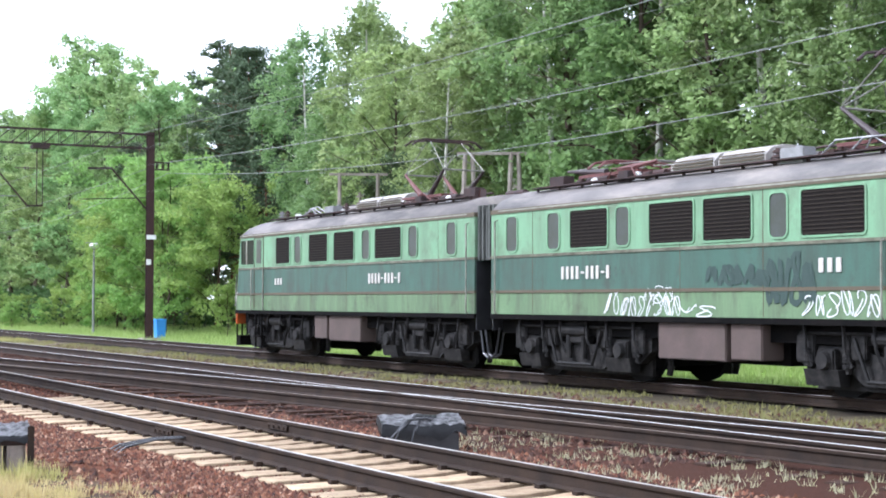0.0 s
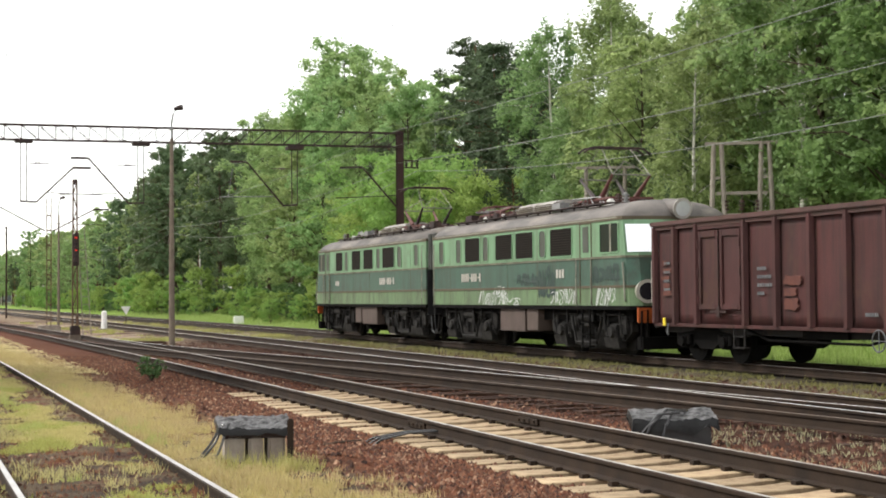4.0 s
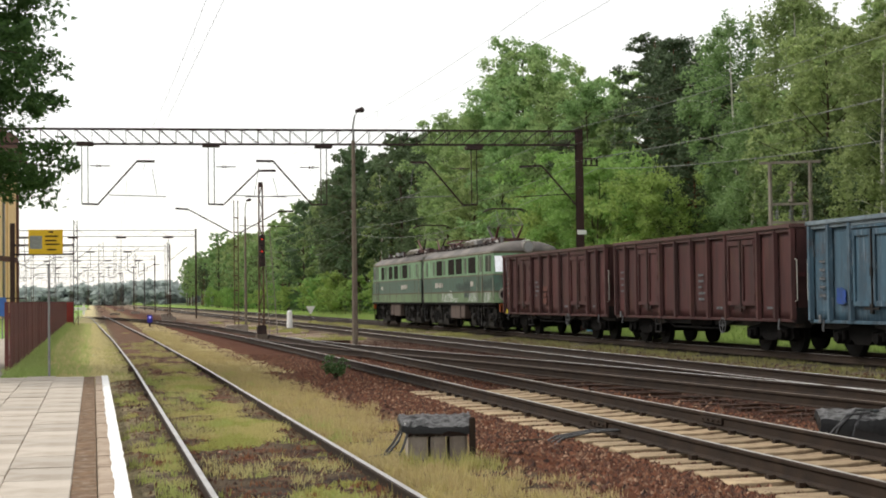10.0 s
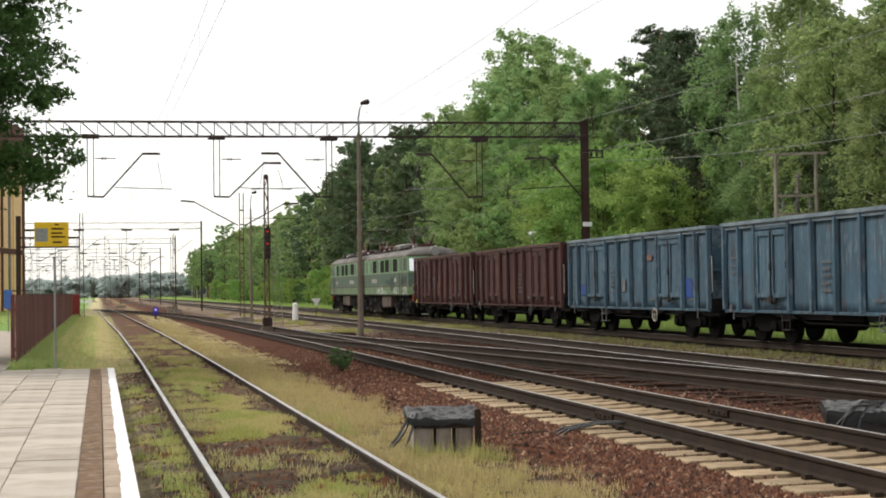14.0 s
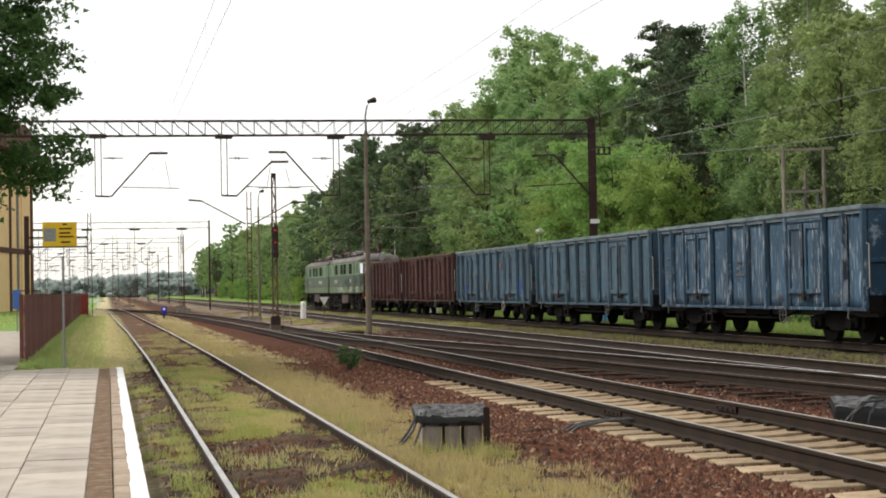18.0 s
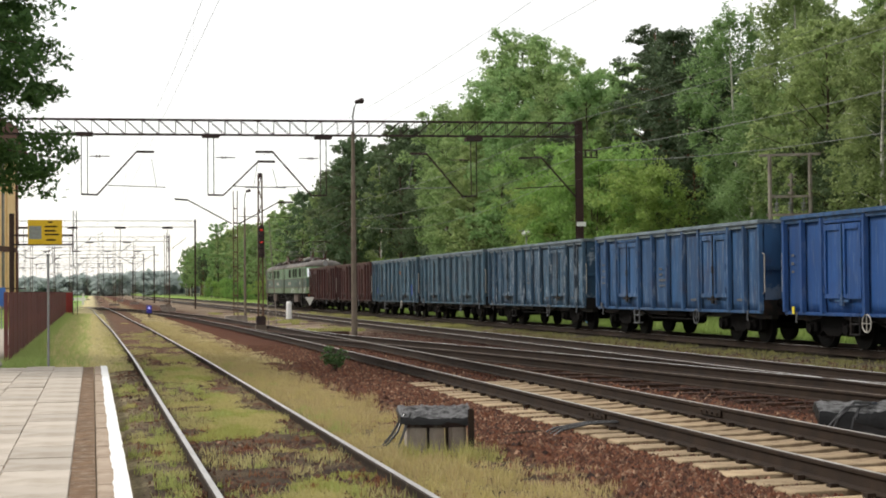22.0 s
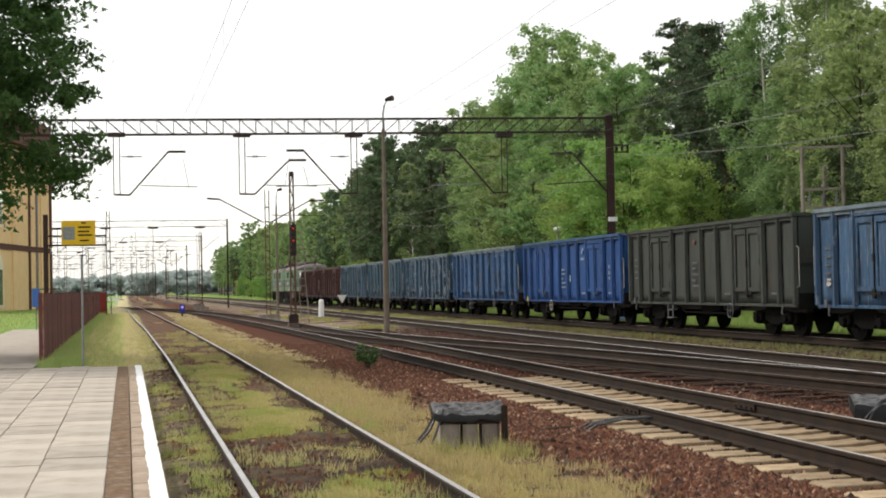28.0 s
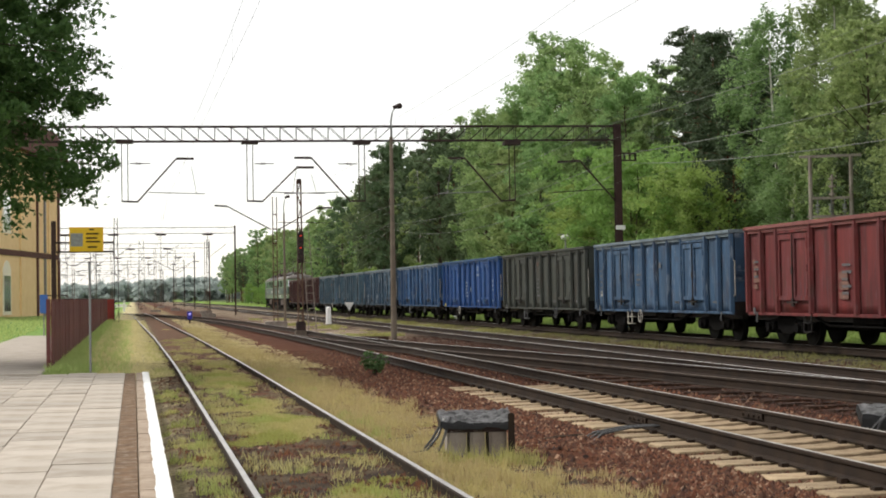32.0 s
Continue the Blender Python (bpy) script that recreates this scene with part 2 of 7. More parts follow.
L_NEAR = leafy("leaves_lime_dark", (0.034, 0.084, 0.026), (0.125, 0.235, 0.068), 0.45)
L_GRASS = leafy("grass_fresh", (0.29, 0.42, 0.12), (0.52, 0.64, 0.27), 0.55)
L_LUSH = leafy("grass_lush", (0.27, 0.35, 0.09), (0.46, 0.53, 0.2), 0.48)
L_OAK_HAZE = leafy("leaves_far_haze", (0.19, 0.29, 0.11), (0.4, 0.54, 0.24), 0.55)
L_DRY = leafy("grass_yellowed", (0.36, 0.31, 0.12), (0.62, 0.54, 0.28), 0.45)
L_PALE = leafy("grass_bleached", (0.56, 0.5, 0.23), (0.78, 0.7, 0.42), 0.5)
L_FAR_HAZE = leafy("far_wood", (0.4, 0.46, 0.44), (0.48, 0.54, 0.52), 0.65, 0.005)


# ---- mesh helpers ----
def finish(name, bm, material, smooth=False):
    me = bpy.data.meshes.new(name)
    bm.to_mesh(me)
    bm.free()
    for m in (material if isinstance(material, (list, tuple)) else [material]):
        me.materials.append(m)
    if smooth:
        me.shade_smooth()
    return me


def part(name, bm, material, parent, label="", smooth=False):
    """Links a bmesh as one mesh object under a thing or under a part."""
    ob = new(name, bm if isinstance(bm, bpy.types.Mesh) else finish(name, bm, material, smooth))
    ob.parent = parent
    if label:
        ob["label"] = label
    return ob


def box(bm, x0, x1, y0, y1, z0, z1, bevel=0.0, mat=0):
    n0 = len(bm.verts)
    r = bmesh.ops.create_cube(bm, size=1.0, matrix=Matrix.LocRotScale(((x0 + x1) / 2, (y0 + y1) / 2, (z0 + z1) / 2), None, (abs(x1 - x0), abs(y1 - y0), abs(z1 - z0))))
    fs = {f for v in r["verts"] for f in v.link_faces}
    for f in fs:
        f.material_index = mat
    if bevel:
        es = {e for v in r["verts"] for e in v.link_edges}
        bmesh.ops.bevel(bm, geom=list(es), offset=bevel, segments=2, affect="EDGES", clamp_overlap=True)
    return bm


def cyl(bm, p0, p1, r0, r1=None, seg=10, cap=True):
    p0, p1 = Vector(p0), Vector(p1)
    d = p1 - p0
    m = Matrix.Translation((p0 + p1) / 2) @ d.to_track_quat("Z", "Y").to_matrix().to_4x4()
    bmesh.ops.create_cone(bm, cap_ends=cap, segments=seg, radius1=r0, radius2=r0 if r1 is None else r1, depth=d.length, matrix=m)
    return bm


def bar(bm, p0, p1, w, h=None):
    """A square bar from p0 to p1."""
    p0, p1 = Vector(p0), Vector(p1)
    d = p1 - p0
    q = d.to_track_quat("Z", "Y").to_matrix().to_4x4()
    bmesh.ops.create_cube(bm, size=1.0, matrix=Matrix.Translation((p0 + p1) / 2) @ q @ Matrix.Diagonal((w, h or w, d.length, 1)))
    return bm


def prism(bm, outline, y0, y1):
    """A section in x and z, drawn out along y."""
    a = [bm.verts.new((x, y0, z)) for x, z in outline]
    b = [bm.verts.new((x, y1, z)) for x, z in outline]
    k = len(a)
    for i in range(k):
        bm.faces.new((a[i], a[(i + 1) % k], b[(i + 1) % k], b[i]))
    bm.faces.new(a[::-1])
    bm.faces.new(b)
    bmesh.ops.recalc_face_normals(bm, faces=bm.faces)
    return bm


def nb():
    return bmesh.new()


def thing(name, label, category, group="", kind="", at=(0, 0, 0)):
    ob = new(name)
    ob.empty_display_size = 0.2
    ob.location = at
    return tagged(ob, label, category, group, kind)


def tube(bm, pts, r, seg=6):
    """A round tube along a line of points."""
    rings = []
    pts = [Vector(p) for p in pts]
    for i, p in enumerate(pts):
        d = (pts[min(i + 1, len(pts) - 1)] - pts[max(i - 1, 0)]).normalized()
        s = d.cross(Vector((0, 0, 1)) if abs(d.z) < 0.95 else Vector((1, 0, 0))).normalized()
        u = s.cross(d)
        rr = r[i] if isinstance(r, (list, tuple)) else r
        rings.append([bm.verts.new(p + (s * math.cos(a) + u * math.sin(a)) * rr) for a in [2 * math.pi * k / seg for k in range(seg)]])
    for a, b in zip(rings, rings[1:]):
        for k in range(seg):
            bm.faces.new((a[k], a[(k + 1) % seg], b[(k + 1) % seg], b[k]))
    bm.faces.new(rings[0][::-1])
    bm.faces.new(rings[-1])
    return bm


# ---- ground ----
def lerp_table(table, v):
    for (a, x), (b, y) in zip(table, table[1:]):
        if v <= b:
            return x + (y - x) * max(0.0, (v - a) / (b - a))
    return table[-1][1]


PROFILE = [(-3000, 2.0), (-60, 0.6), (-12, 0.15), (-6.2, 0.05), (-6.0, -0.22), (0.25, -0.24), (0.5, -0.14), (1.6, -0.1), (2.8, -0.1), (4.2, -0.17), (5.2, -0.22), (6.8, -0.215),
           (8.4, -0.26), (9.5, -0.3), (11.2, -0.24), (13.4, -0.24), (14.6, -0.3), (15.8, -0.28), (17, -0.22), (19.4, -0.22), (21, -0.35), (24, -0.3), (34, 0.3), (60, 1.2), (3000, 4.0)]
PROFILE_END = [(-3000, 2.0), (-60, 0.6), (-12, 0.1), (-5.5, 0.0), (-2.2, 0.0), (0.0, -0.06)] + PROFILE[6:]


def ground_z(x, y):
    a, b = lerp_table(PROFILE, x), lerp_table(PROFILE_END, x)
    k = min(1.0, max(0.0, (y - 31.3) / 0.6))
    z = a + (b - a) * k
    if y < 26.9 and 5.2 < x < 8.4:
        z = -0.265 if abs(x - 6.84) < 0.9 else -0.222
    if y > 20:
        z += 0.05 * noise.noise((x * 0.5, y * 0.3, 0)) * (1 if x > 20.5 else 0.3)
    return z


def build_ground():
    xs = [-3000, -800, -200, -80, -40, -24, -16, -12, -9, -7, -6.2, -6.0] + [i * 0.5 for i in range(-11, 61)] + [32, 35, 40, 50, 60, 90, 200, 800, 3000]
    ys = [-3000, -600, -100, -40, -15, -5, 0, 3] + [5 + i * 0.75 for i in range(110)] + [90 + 5 * i for i in range(30)] + [250, 280, 320, 380, 480, 700, 1200, 3000]
    verts = [(x, y, ground_z(x, y) + ((0.012 if y < 26.9 and 5 < x < 8.6 else 0.03) * noise.noise((x * 1.7, y * 1.7, 3)) if -7 < x < 22 and 3 < y < 100 else 0)) for y in ys for x in xs]
    w = len(xs)
    faces = [(j * w + i, j * w + i + 1, (j + 1) * w + i + 1, (j + 1) * w + i) for j in range(len(ys) - 1) for i in range(w - 1)]
    me = bpy.data.meshes.new("ground")
    me.from_pydata(verts, [], faces)
    m = bpy.data.materials.new("ground_zones")
    m.use_nodes = True
    n, l = m.node_tree.nodes, m.node_tree.links
    p = n["Principled BSDF"]
    tc = n.new("ShaderNodeTexCoord")
    sep = n.new("ShaderNodeSeparateXYZ")
    l.new(tc.outputs["Object"], sep.inputs[0])

    def nz(s, d, r=0.6):
        t = n.new("ShaderNodeTexNoise")
        t.inputs["Scale"].default_value, t.inputs["Detail"].default_value, t.inputs["Roughness"].default_value = s, d, r
        l.new(tc.outputs["Object"], t.inputs["Vector"])
        return t.outputs["Fac"]

    def math_(op, a, b):
        t = n.new("ShaderNodeMath")
        t.operation = op
        for s, v in ((t.inputs[0], a), (t.inputs[1], b)):
            if isinstance(v, (int, float)):
                s.default_value = v
            else:
                l.new(v, s)
        return t.outputs[0]

    wob = math_("MULTIPLY", math_("SUBTRACT", nz(0.9, 5), 0.5), 2.2)
    pos = math_("MULTIPLY", math_("ADD", math_("ADD", sep.outputs[0], wob), 10.0), 1 / 40)
    ramp = n.new("ShaderNodeValToRGB")
    # stops 17.3 and 19.2: dark ballast with the train's shadow put into the colour
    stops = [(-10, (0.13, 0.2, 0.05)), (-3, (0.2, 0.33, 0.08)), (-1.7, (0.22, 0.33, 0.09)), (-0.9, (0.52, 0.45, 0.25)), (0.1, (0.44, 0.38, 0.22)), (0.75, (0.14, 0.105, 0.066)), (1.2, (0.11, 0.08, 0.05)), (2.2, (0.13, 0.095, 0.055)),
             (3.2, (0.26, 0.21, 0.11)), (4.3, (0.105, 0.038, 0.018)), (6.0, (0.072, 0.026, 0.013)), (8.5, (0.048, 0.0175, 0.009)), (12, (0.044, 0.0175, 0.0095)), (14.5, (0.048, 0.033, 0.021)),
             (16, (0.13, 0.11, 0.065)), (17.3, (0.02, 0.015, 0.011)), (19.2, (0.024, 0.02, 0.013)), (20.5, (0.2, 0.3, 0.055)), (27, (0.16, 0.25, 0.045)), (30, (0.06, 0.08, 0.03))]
    r = ramp.color_ramp
    while len(r.elements) < len(stops):
        r.elements.new(0.5)
    for e, (x, c) in zip(r.elements, stops):
        e.position, e.color = (x + 10) / 40, (*c, 1)
    l.new(pos, ramp.inputs[0])
    grain = nz(28, 5, 0.75)
    mx = n.new("ShaderNodeMix")
    mx.data_type = "RGBA"
    mx.blend_type = "MULTIPLY"
    mx.inputs[0].default_value = 1.0
    gr = n.new("ShaderNodeMapRange")
    gr.inputs[1].default_value, gr.inputs[2].default_value, gr.inputs[3].default_value, gr.inputs[4].default_value = 0.3, 0.7, 0.45, 1.5
    l.new(grain, gr.inputs[0])
    # pale trampled gravel further down the line, and rusty patches by the siding
    def blend(fac, under, colour):
        t = n.new("ShaderNodeMix")
        t.data_type = "RGBA"
        l.new(fac, t.inputs[0])
        l.new(under, t.inputs[6])
        t.inputs[7].default_value = (*colour, 1)
        return t.outputs[2]

    def rise(v, lo, hi):
        t = n.new("ShaderNodeMapRange")
        t.inputs[1].default_value, t.inputs[2].default_value = lo, hi
        l.new(v, t.inputs[0])
        return t.outputs[0]

    away = math_("MULTIPLY", rise(sep.outputs[1], 48, 72), math_("MULTIPLY", rise(sep.outputs[0], 6.5, 8.5), rise(sep.outputs[0], 17.5, 16)))
    tone = blend(math_("MULTIPLY", away, rise(nz(0.35, 5), 0.4, 0.55)), ramp.outputs[0], (0.26, 0.2, 0.14))
    side = math_("MULTIPLY", rise(sep.outputs[0], 4.4, 3.8), rise(sep.outputs[0], 0.2, 0.5))
    tone = blend(math_("MULTIPLY", side, rise(nz(1.3, 6), 0.55, 0.62)), tone, (0.13, 0.045, 0.026))
    tone = blend(math_("MULTIPLY", math_("MULTIPLY", side, rise(sep.outputs[1], 22, 13)), rise(nz(1.6, 6), 0.44, 0.55)), tone, (0.055, 0.039, 0.028))
    tone = blend(math_("MULTIPLY", side, rise(nz(2.1, 6), 0.57, 0.65)), tone, (0.036, 0.024, 0.018))
    bed = math_("MULTIPLY", math_("MULTIPLY", rise(sep.outputs[0], 0.85, 1.05), rise(sep.outputs[0], 2.9, 2.5)), rise(sep.outputs[1], 24, 34))
    tone = blend(math_("MULTIPLY", bed, rise(nz(0.8, 5), 0.38, 0.52)), tone, (0.14, 0.075, 0.047))
    l.new(tone, mx.inputs[6])
    l.new(gr.outputs[0], mx.inputs[7])
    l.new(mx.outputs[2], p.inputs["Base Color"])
    p.inputs["Roughness"].default_value = 0.95
    p.inputs["Specular IOR Level"].default_value = 0.15
    bp = n.new("ShaderNodeBump")
    bp.inputs["Strength"].default_value, bp.inputs["Distance"].default_value = 0.8, 0.04
    l.new(grain, bp.inputs["Height"])
    l.new(bp.outputs[0], p.inputs["Normal"])
    me.materials.append(m)
    return tagged(new("ground", me), "red-brown stony railway ground with strips of dry and green grass", "ground", kind="structure")


build_ground()


# ---- tracks ----
HEADW, RAILH = 0.072, 0.17
RAIL = [(-0.07, -RAILH), (0.07, -RAILH), (0.07, -RAILH + 0.014), (0.012, -RAILH + 0.03), (0.01, -0.05), (0.034, -0.036), (0.036, -0.01), (0.025, 0), (-0.025, 0), (-0.036, -0.01), (-0.034, -0.036), (-0.01, -0.05), (-0.012, -RAILH + 0.03), (-0.07, -RAILH + 0.014)]


def sweep_rail(pts, off):
    """A rail along the track's middle line pts, off metres to its right; the running face takes the second material."""
    bm = nb()
    rings = []
    for i, (x, y) in enumerate(pts):
        a, b = Vector(pts[max(i - 1, 0)]), Vector(pts[min(i + 1, len(pts) - 1)])
        d = (b - a).normalized()
        s = Vector((d.y, -d.x))
        rings.append([bm.verts.new((x + s.x * (off + u), y + s.y * (off + u), v)) for u, v in RAIL])
    k = len(RAIL)
    for a, b in zip(rings, rings[1:]):
        for i in range(k):
            f = bm.faces.new((a[i], b[i], b[(i + 1) % k], a[(i + 1) % k]))
            f.material_index = 1 if i == 7 else 0
    bm.faces.new(rings[0])
    bm.faces.new(rings[-1][::-1])
    bmesh.ops.recalc_face_normals(bm, faces=bm.faces)
    return bm


def smooth_line(knots, step=2.0):
    """Points along a line through the knots (x, y), y rising."""
    ys = np.arange(knots[0][1], knots[-1][1] + 0.01, step)
    ky, kx = np.array([k[1] for k in knots]), np.array([k[0] for k in knots])
    x = np.interp(ys, ky, kx)
    for _ in range(3):
        x[1:-1] = (x[:-2] + 2 * x[1:-1] + x[2:]) / 4
    return list(zip(x.tolist(), ys.tolist()))


PATHS = {
    "siding": [(1.65, -6), (1.65, 35), (1.5, 60), (1.2, 85), (0.75, 128), (0.2, 160)],
    "main": [(6.84, -6), (6.84, 45), (6.6, 65), (6.0, 90), (4.2, 119), (0.5, 145), (-4, 170)],
    "middle": [(12.3, -10), (12.3, 120), (12.0, 260), (11, 400)],
    "far": [(18.07, -40), (18.07, 200), (17.4, 300), (15, 420)],
    "crossover": [(12.25, -4), (12.05, 6), (11.7, 13.5), (11.05, 20), (10.3, 26), (9.8, 31.5), (9.0, 37), (8.25, 42), (7.5, 48), (7.0, 54), (6.85, 60)],
}
for key, knots in PATHS.items():
    tr = thing("track_" + key, {"siding": "overgrown siding track with worn bright rails", "main": "railway track with concrete sleepers in red-brown ballast", "middle": "railway track in dark ballast",
                                "far": "railway track under the goods train", "crossover": "crossover track joining two tracks"}[key], "railway track", kind="structure")
    line = smooth_line(knots)
    for off in (-0.7175 - HEADW / 2, 0.7175 + HEADW / 2):
        dull = key == "crossover" and off < 0
        part("rail", sweep_rail(line, off), [M_RAIL, M_HEAD_DULL if dull else M_HEAD_WORN if key == "siding" else M_HEAD_GREY if key == "main" else M_HEAD], tr)
    if key == "main":
        b = nb()
        prism(b, [(-1.3, -0.4), (1.3, -0.4), (1.3, -0.2), (1.27, -0.188), (0.62, -0.182), (0.4, -0.2), (-0.4, -0.2), (-0.62, -0.182), (-1.27, -0.188), (-1.3, -0.2)], -0.18, 0.18)
        bmesh.ops.bevel(b, geom=[e for e in b.edges if all(v.co.z > -0.3 for v in e.verts)], offset=0.008, segments=1, affect="EDGES")
        sl = finish("sleeper", b, M_CONC)
        for i in range(38):
            o = part("sleeper", sl, None, tr)
            o.location = (6.84 + random.uniform(-0.02, 0.02), 4.2 + i * 0.6, random.uniform(-0.012, 0.004))
            o.rotation_euler = (0, radians(random.uniform(-0.5, 0.5)), radians(random.uniform(-0.9, 0.9)))
        c = nb()
        for i in range(38):
            for rx in (-0.75, 0.75):
                for s in (-1, 1):
                    yy, xx = 4.2 + i * 0.6, 6.84 + rx + s * 0.11
                    box(c, xx - 0.04, xx + 0.03, yy - 0.04, yy + 0.04, -0.2, -0.145)
        tagged(part("rail_clips", c, M_RAIL, tr), kind="stuff")
    if key in ("siding", "far", "main"):
        continue
    w = nb()
    box(w, -1.3, 1.3, -0.12, 0.12, -0.34, -0.185, 0.012)
    tm = finish("sleeper", w, M_WOOD)
    for y in np.arange(27.4 if key == "main" else 5.0, 62, 0.65):
        if key == "crossover" and y > 47:
            break
        x = float(np.interp(y, [q[1] for q in line], [q[0] for q in line]))
        o = part("sleeper", tm, None, tr)
        o.location = (x + random.uniform(-0.06, 0.06), float(y), random.uniform(-0.085, -0.05))
        o.rotation_euler = (0, 0, radians(random.uniform(-1.5, 1.5)))


# ---- platform ----
def build_platform():
    pl = thing("platform", "low station platform of worn grey-beige slabs, white painted edge", "platform", kind="structure")
    b = nb()
    box(b, -6.0, 0.02, -8, 31.1, -0.6, -0.012)
    part("core", b, M_EARTH, pl, "brown earth and rubble between slabs and kerb")
    b = nb()
    for i in range(39):
        y = -8 + i
        box(b, 0.03, 0.29, y + 0.006, y + 0.994 if i < 38 else 31.1, -0.5, random.uniform(-0.006, 0.004), 0.012)
    part("kerb", b, M_KERB, pl, "weathered concrete kerb")
    # white edge line with a ragged border
    b = nb()
    pts = [(0.155 + 0.02 * noise.noise((y * 0.9, 0, 0)) + 0.012 * noise.noise((y * 3.7, 2, 0)), 0.28 + 0.01 * noise.noise((y * 2.6, 5, 0)), y) for y in [-8 + 0.125 * k for k in range(314)]]
    lo = [bm_v for bm_v in [(b.verts.new((x0, min(y, 31.08), 0.008)), b.verts.new((x1, min(y, 31.08), 0.008))) for x0, x1, y in pts]]
    for (a0, a1), (b0, b1) in zip(lo, lo[1:]):
        b.faces.new((a0, a1, b1, b0))
    part("edge_line", b, M_WHITE, pl, "thick white painted line")
    b = nb()
    box(b, -0.281, 0.281, -0.497, 0.497, -0.05, 0.0, 0.006)
    sl = finish("slab", b, M_SLAB)
    for i in range(10):
        for j in range(36):
            o = part("slab", sl, None, pl)
            o.location = (-0.465 - 0.568 * i, -4.4 + j * 1.0 + (0.5 if i % 2 else 0), random.uniform(-0.004, 0.004))
            o.rotation_euler = (radians(random.uniform(-0.3, 0.3)), radians(random.uniform(-0.3, 0.3)), radians(random.uniform(-0.4, 0.4)))
    return pl


build_platform()

path = thing("footpath", "grey paved path running on behind the red fence", "path", kind="structure")
b = nb()
for k in range(8):
    ya, yb = 31.1 + k * 4.2, 31.1 + (k + 1) * 4.2 - 0.02
    box(b, -4.6 + 0.0 * k, -1.85, ya, yb, -0.3, 0.02)
part("paving", b, M_SLAB, path)


# ---- the train ----
TRAIN, WHEELS = [], []
M_LGREEN = weathered("loco_light_green", (0.19, 0.345, 0.2), (0.165, 0.295, 0.172), (0.115, 0.155, 0.098), (0.11, 0.12, 0.08), 0.55, 0.45, vary=0.04, rough=0.5, run=1.9)
M_BELT = weathered("loco_belt_teal", (0.055, 0.108, 0.08), (0.06, 0.115, 0.086), (0.05, 0.066, 0.052), (0.055, 0.06, 0.048), 0.65, 0.6, vary=0.04, rough=0.5, run=1.9)
M_LOWG = weathered("loco_lower_green", (0.145, 0.225, 0.115), (0.115, 0.185, 0.095), (0.085, 0.1, 0.065), (0.065, 0.066, 0.045), 0.7, 0.55, vary=0.04, rough=0.55, run=1.9)
M_ROOF = surf("loco_roof_grey", (0.16, 0.145, 0.135), (0.085, 0.08, 0.076), 1.0, 0.7, 0.15, dirt=(0.3, 0.265, 0.225), dirt_amt=0.55, dirt_scale=0.8, stretch=(1, 0.6, 2))
M_GUTTER = surf("loco_trim_pale", (0.3, 0.3, 0.24), (0.2, 0.2, 0.16), 4, 0.6, 0.05, dirt=(0.1, 0.09, 0.07), dirt_amt=0.8, dirt_scale=2.5)
M_TRIM = surf("loco_trim_dull", (0.17, 0.17, 0.12), (0.08, 0.075, 0.05), 3, 0.6, 0.05, dirt=(0.05, 0.045, 0.03), dirt_amt=0.7)
M_SEAM = plain("loco_seam_brown", (0.09, 0.07, 0.04), 0.7)
M_LOUV = surf("louvre_dark", (0.008, 0.007, 0.006), (0.014, 0.011, 0.009), 6, 0.85, 0.2, gloss=0.1)
M_LOUVS = surf("louvre_slat_brown", (0.03, 0.023, 0.017), (0.018, 0.014, 0.011), 6, 0.8, 0.1, gloss=0.15)
M_GLASSY = surf("window_grey_painted", (0.065, 0.072, 0.064), (0.05, 0.055, 0.04), 2, 0.4, 0.02, gloss=0.3)
M_CABGLASS = plain("window_dark_glass", (0.008, 0.016, 0.01), 0.3, 0.0, 0.1)
M_SCREEN = plain("windscreen_glass", (0.82, 0.84, 0.86), 0.1, 0.9, 1.0)
M_ORANGE = surf("buffer_beam_orange", (0.6, 0.12, 0.015), (0.5, 0.1, 0.02), 3, 0.6, 0.1, dirt=(0.15, 0.06, 0.03), dirt_amt=0.5)
M_TANK = surf("underframe_box_brown", (0.1, 0.072, 0.062), (0.075, 0.055, 0.048), 2, 0.7, 0.1, dirt=(0.07, 0.055, 0.04))
M_LETTER_COOL = plain("letter_cool_white", (0.25, 0.32, 0.41), 0.7)
M_LETTER_DIM = plain("letter_weathered", (0.5, 0.47, 0.42), 0.7)
M_STENCIL = surf("stencil_faded", (0.17, 0.175, 0.18), (0.1, 0.105, 0.11), 9, 0.7, 0.05, dirt=(0.07, 0.07, 0.08), dirt_amt=0.8, dirt_scale=8)
M_VIVID = surf("paint_patch_blue", (0.018, 0.06, 0.27), (0.02, 0.055, 0.19), 5, 0.6, 0.05, dirt=(0.03, 0.06, 0.1), dirt_amt=0.8, dirt_scale=5)
M_CREAM = plain("headlamp_ring_cream", (0.5, 0.48, 0.41), 0.4)
M_GLASS_L = plain("headlamp_glass_pale", (0.62, 0.64, 0.66), 0.15, 0.3, 0.8)
M_LENS = plain("headlamp_lens", (0.02, 0.022, 0.026), 0.12, 0.0, 0.5)
M_PANTO = plain("pantograph_red", (0.11, 0.035, 0.03), 0.6)
M_PANTO_D = plain("pantograph_dark", (0.03, 0.018, 0.017), 0.6)
M_PANTO_L = plain("pantograph_grey", (0.2, 0.19, 0.165), 0.5, 0.3)
M_SPRAY = plain("spray_white", (0.66, 0.68, 0.66), 0.6)
M_SPRAYD = plain("spray_dark", (0.025, 0.05, 0.04), 0.6)
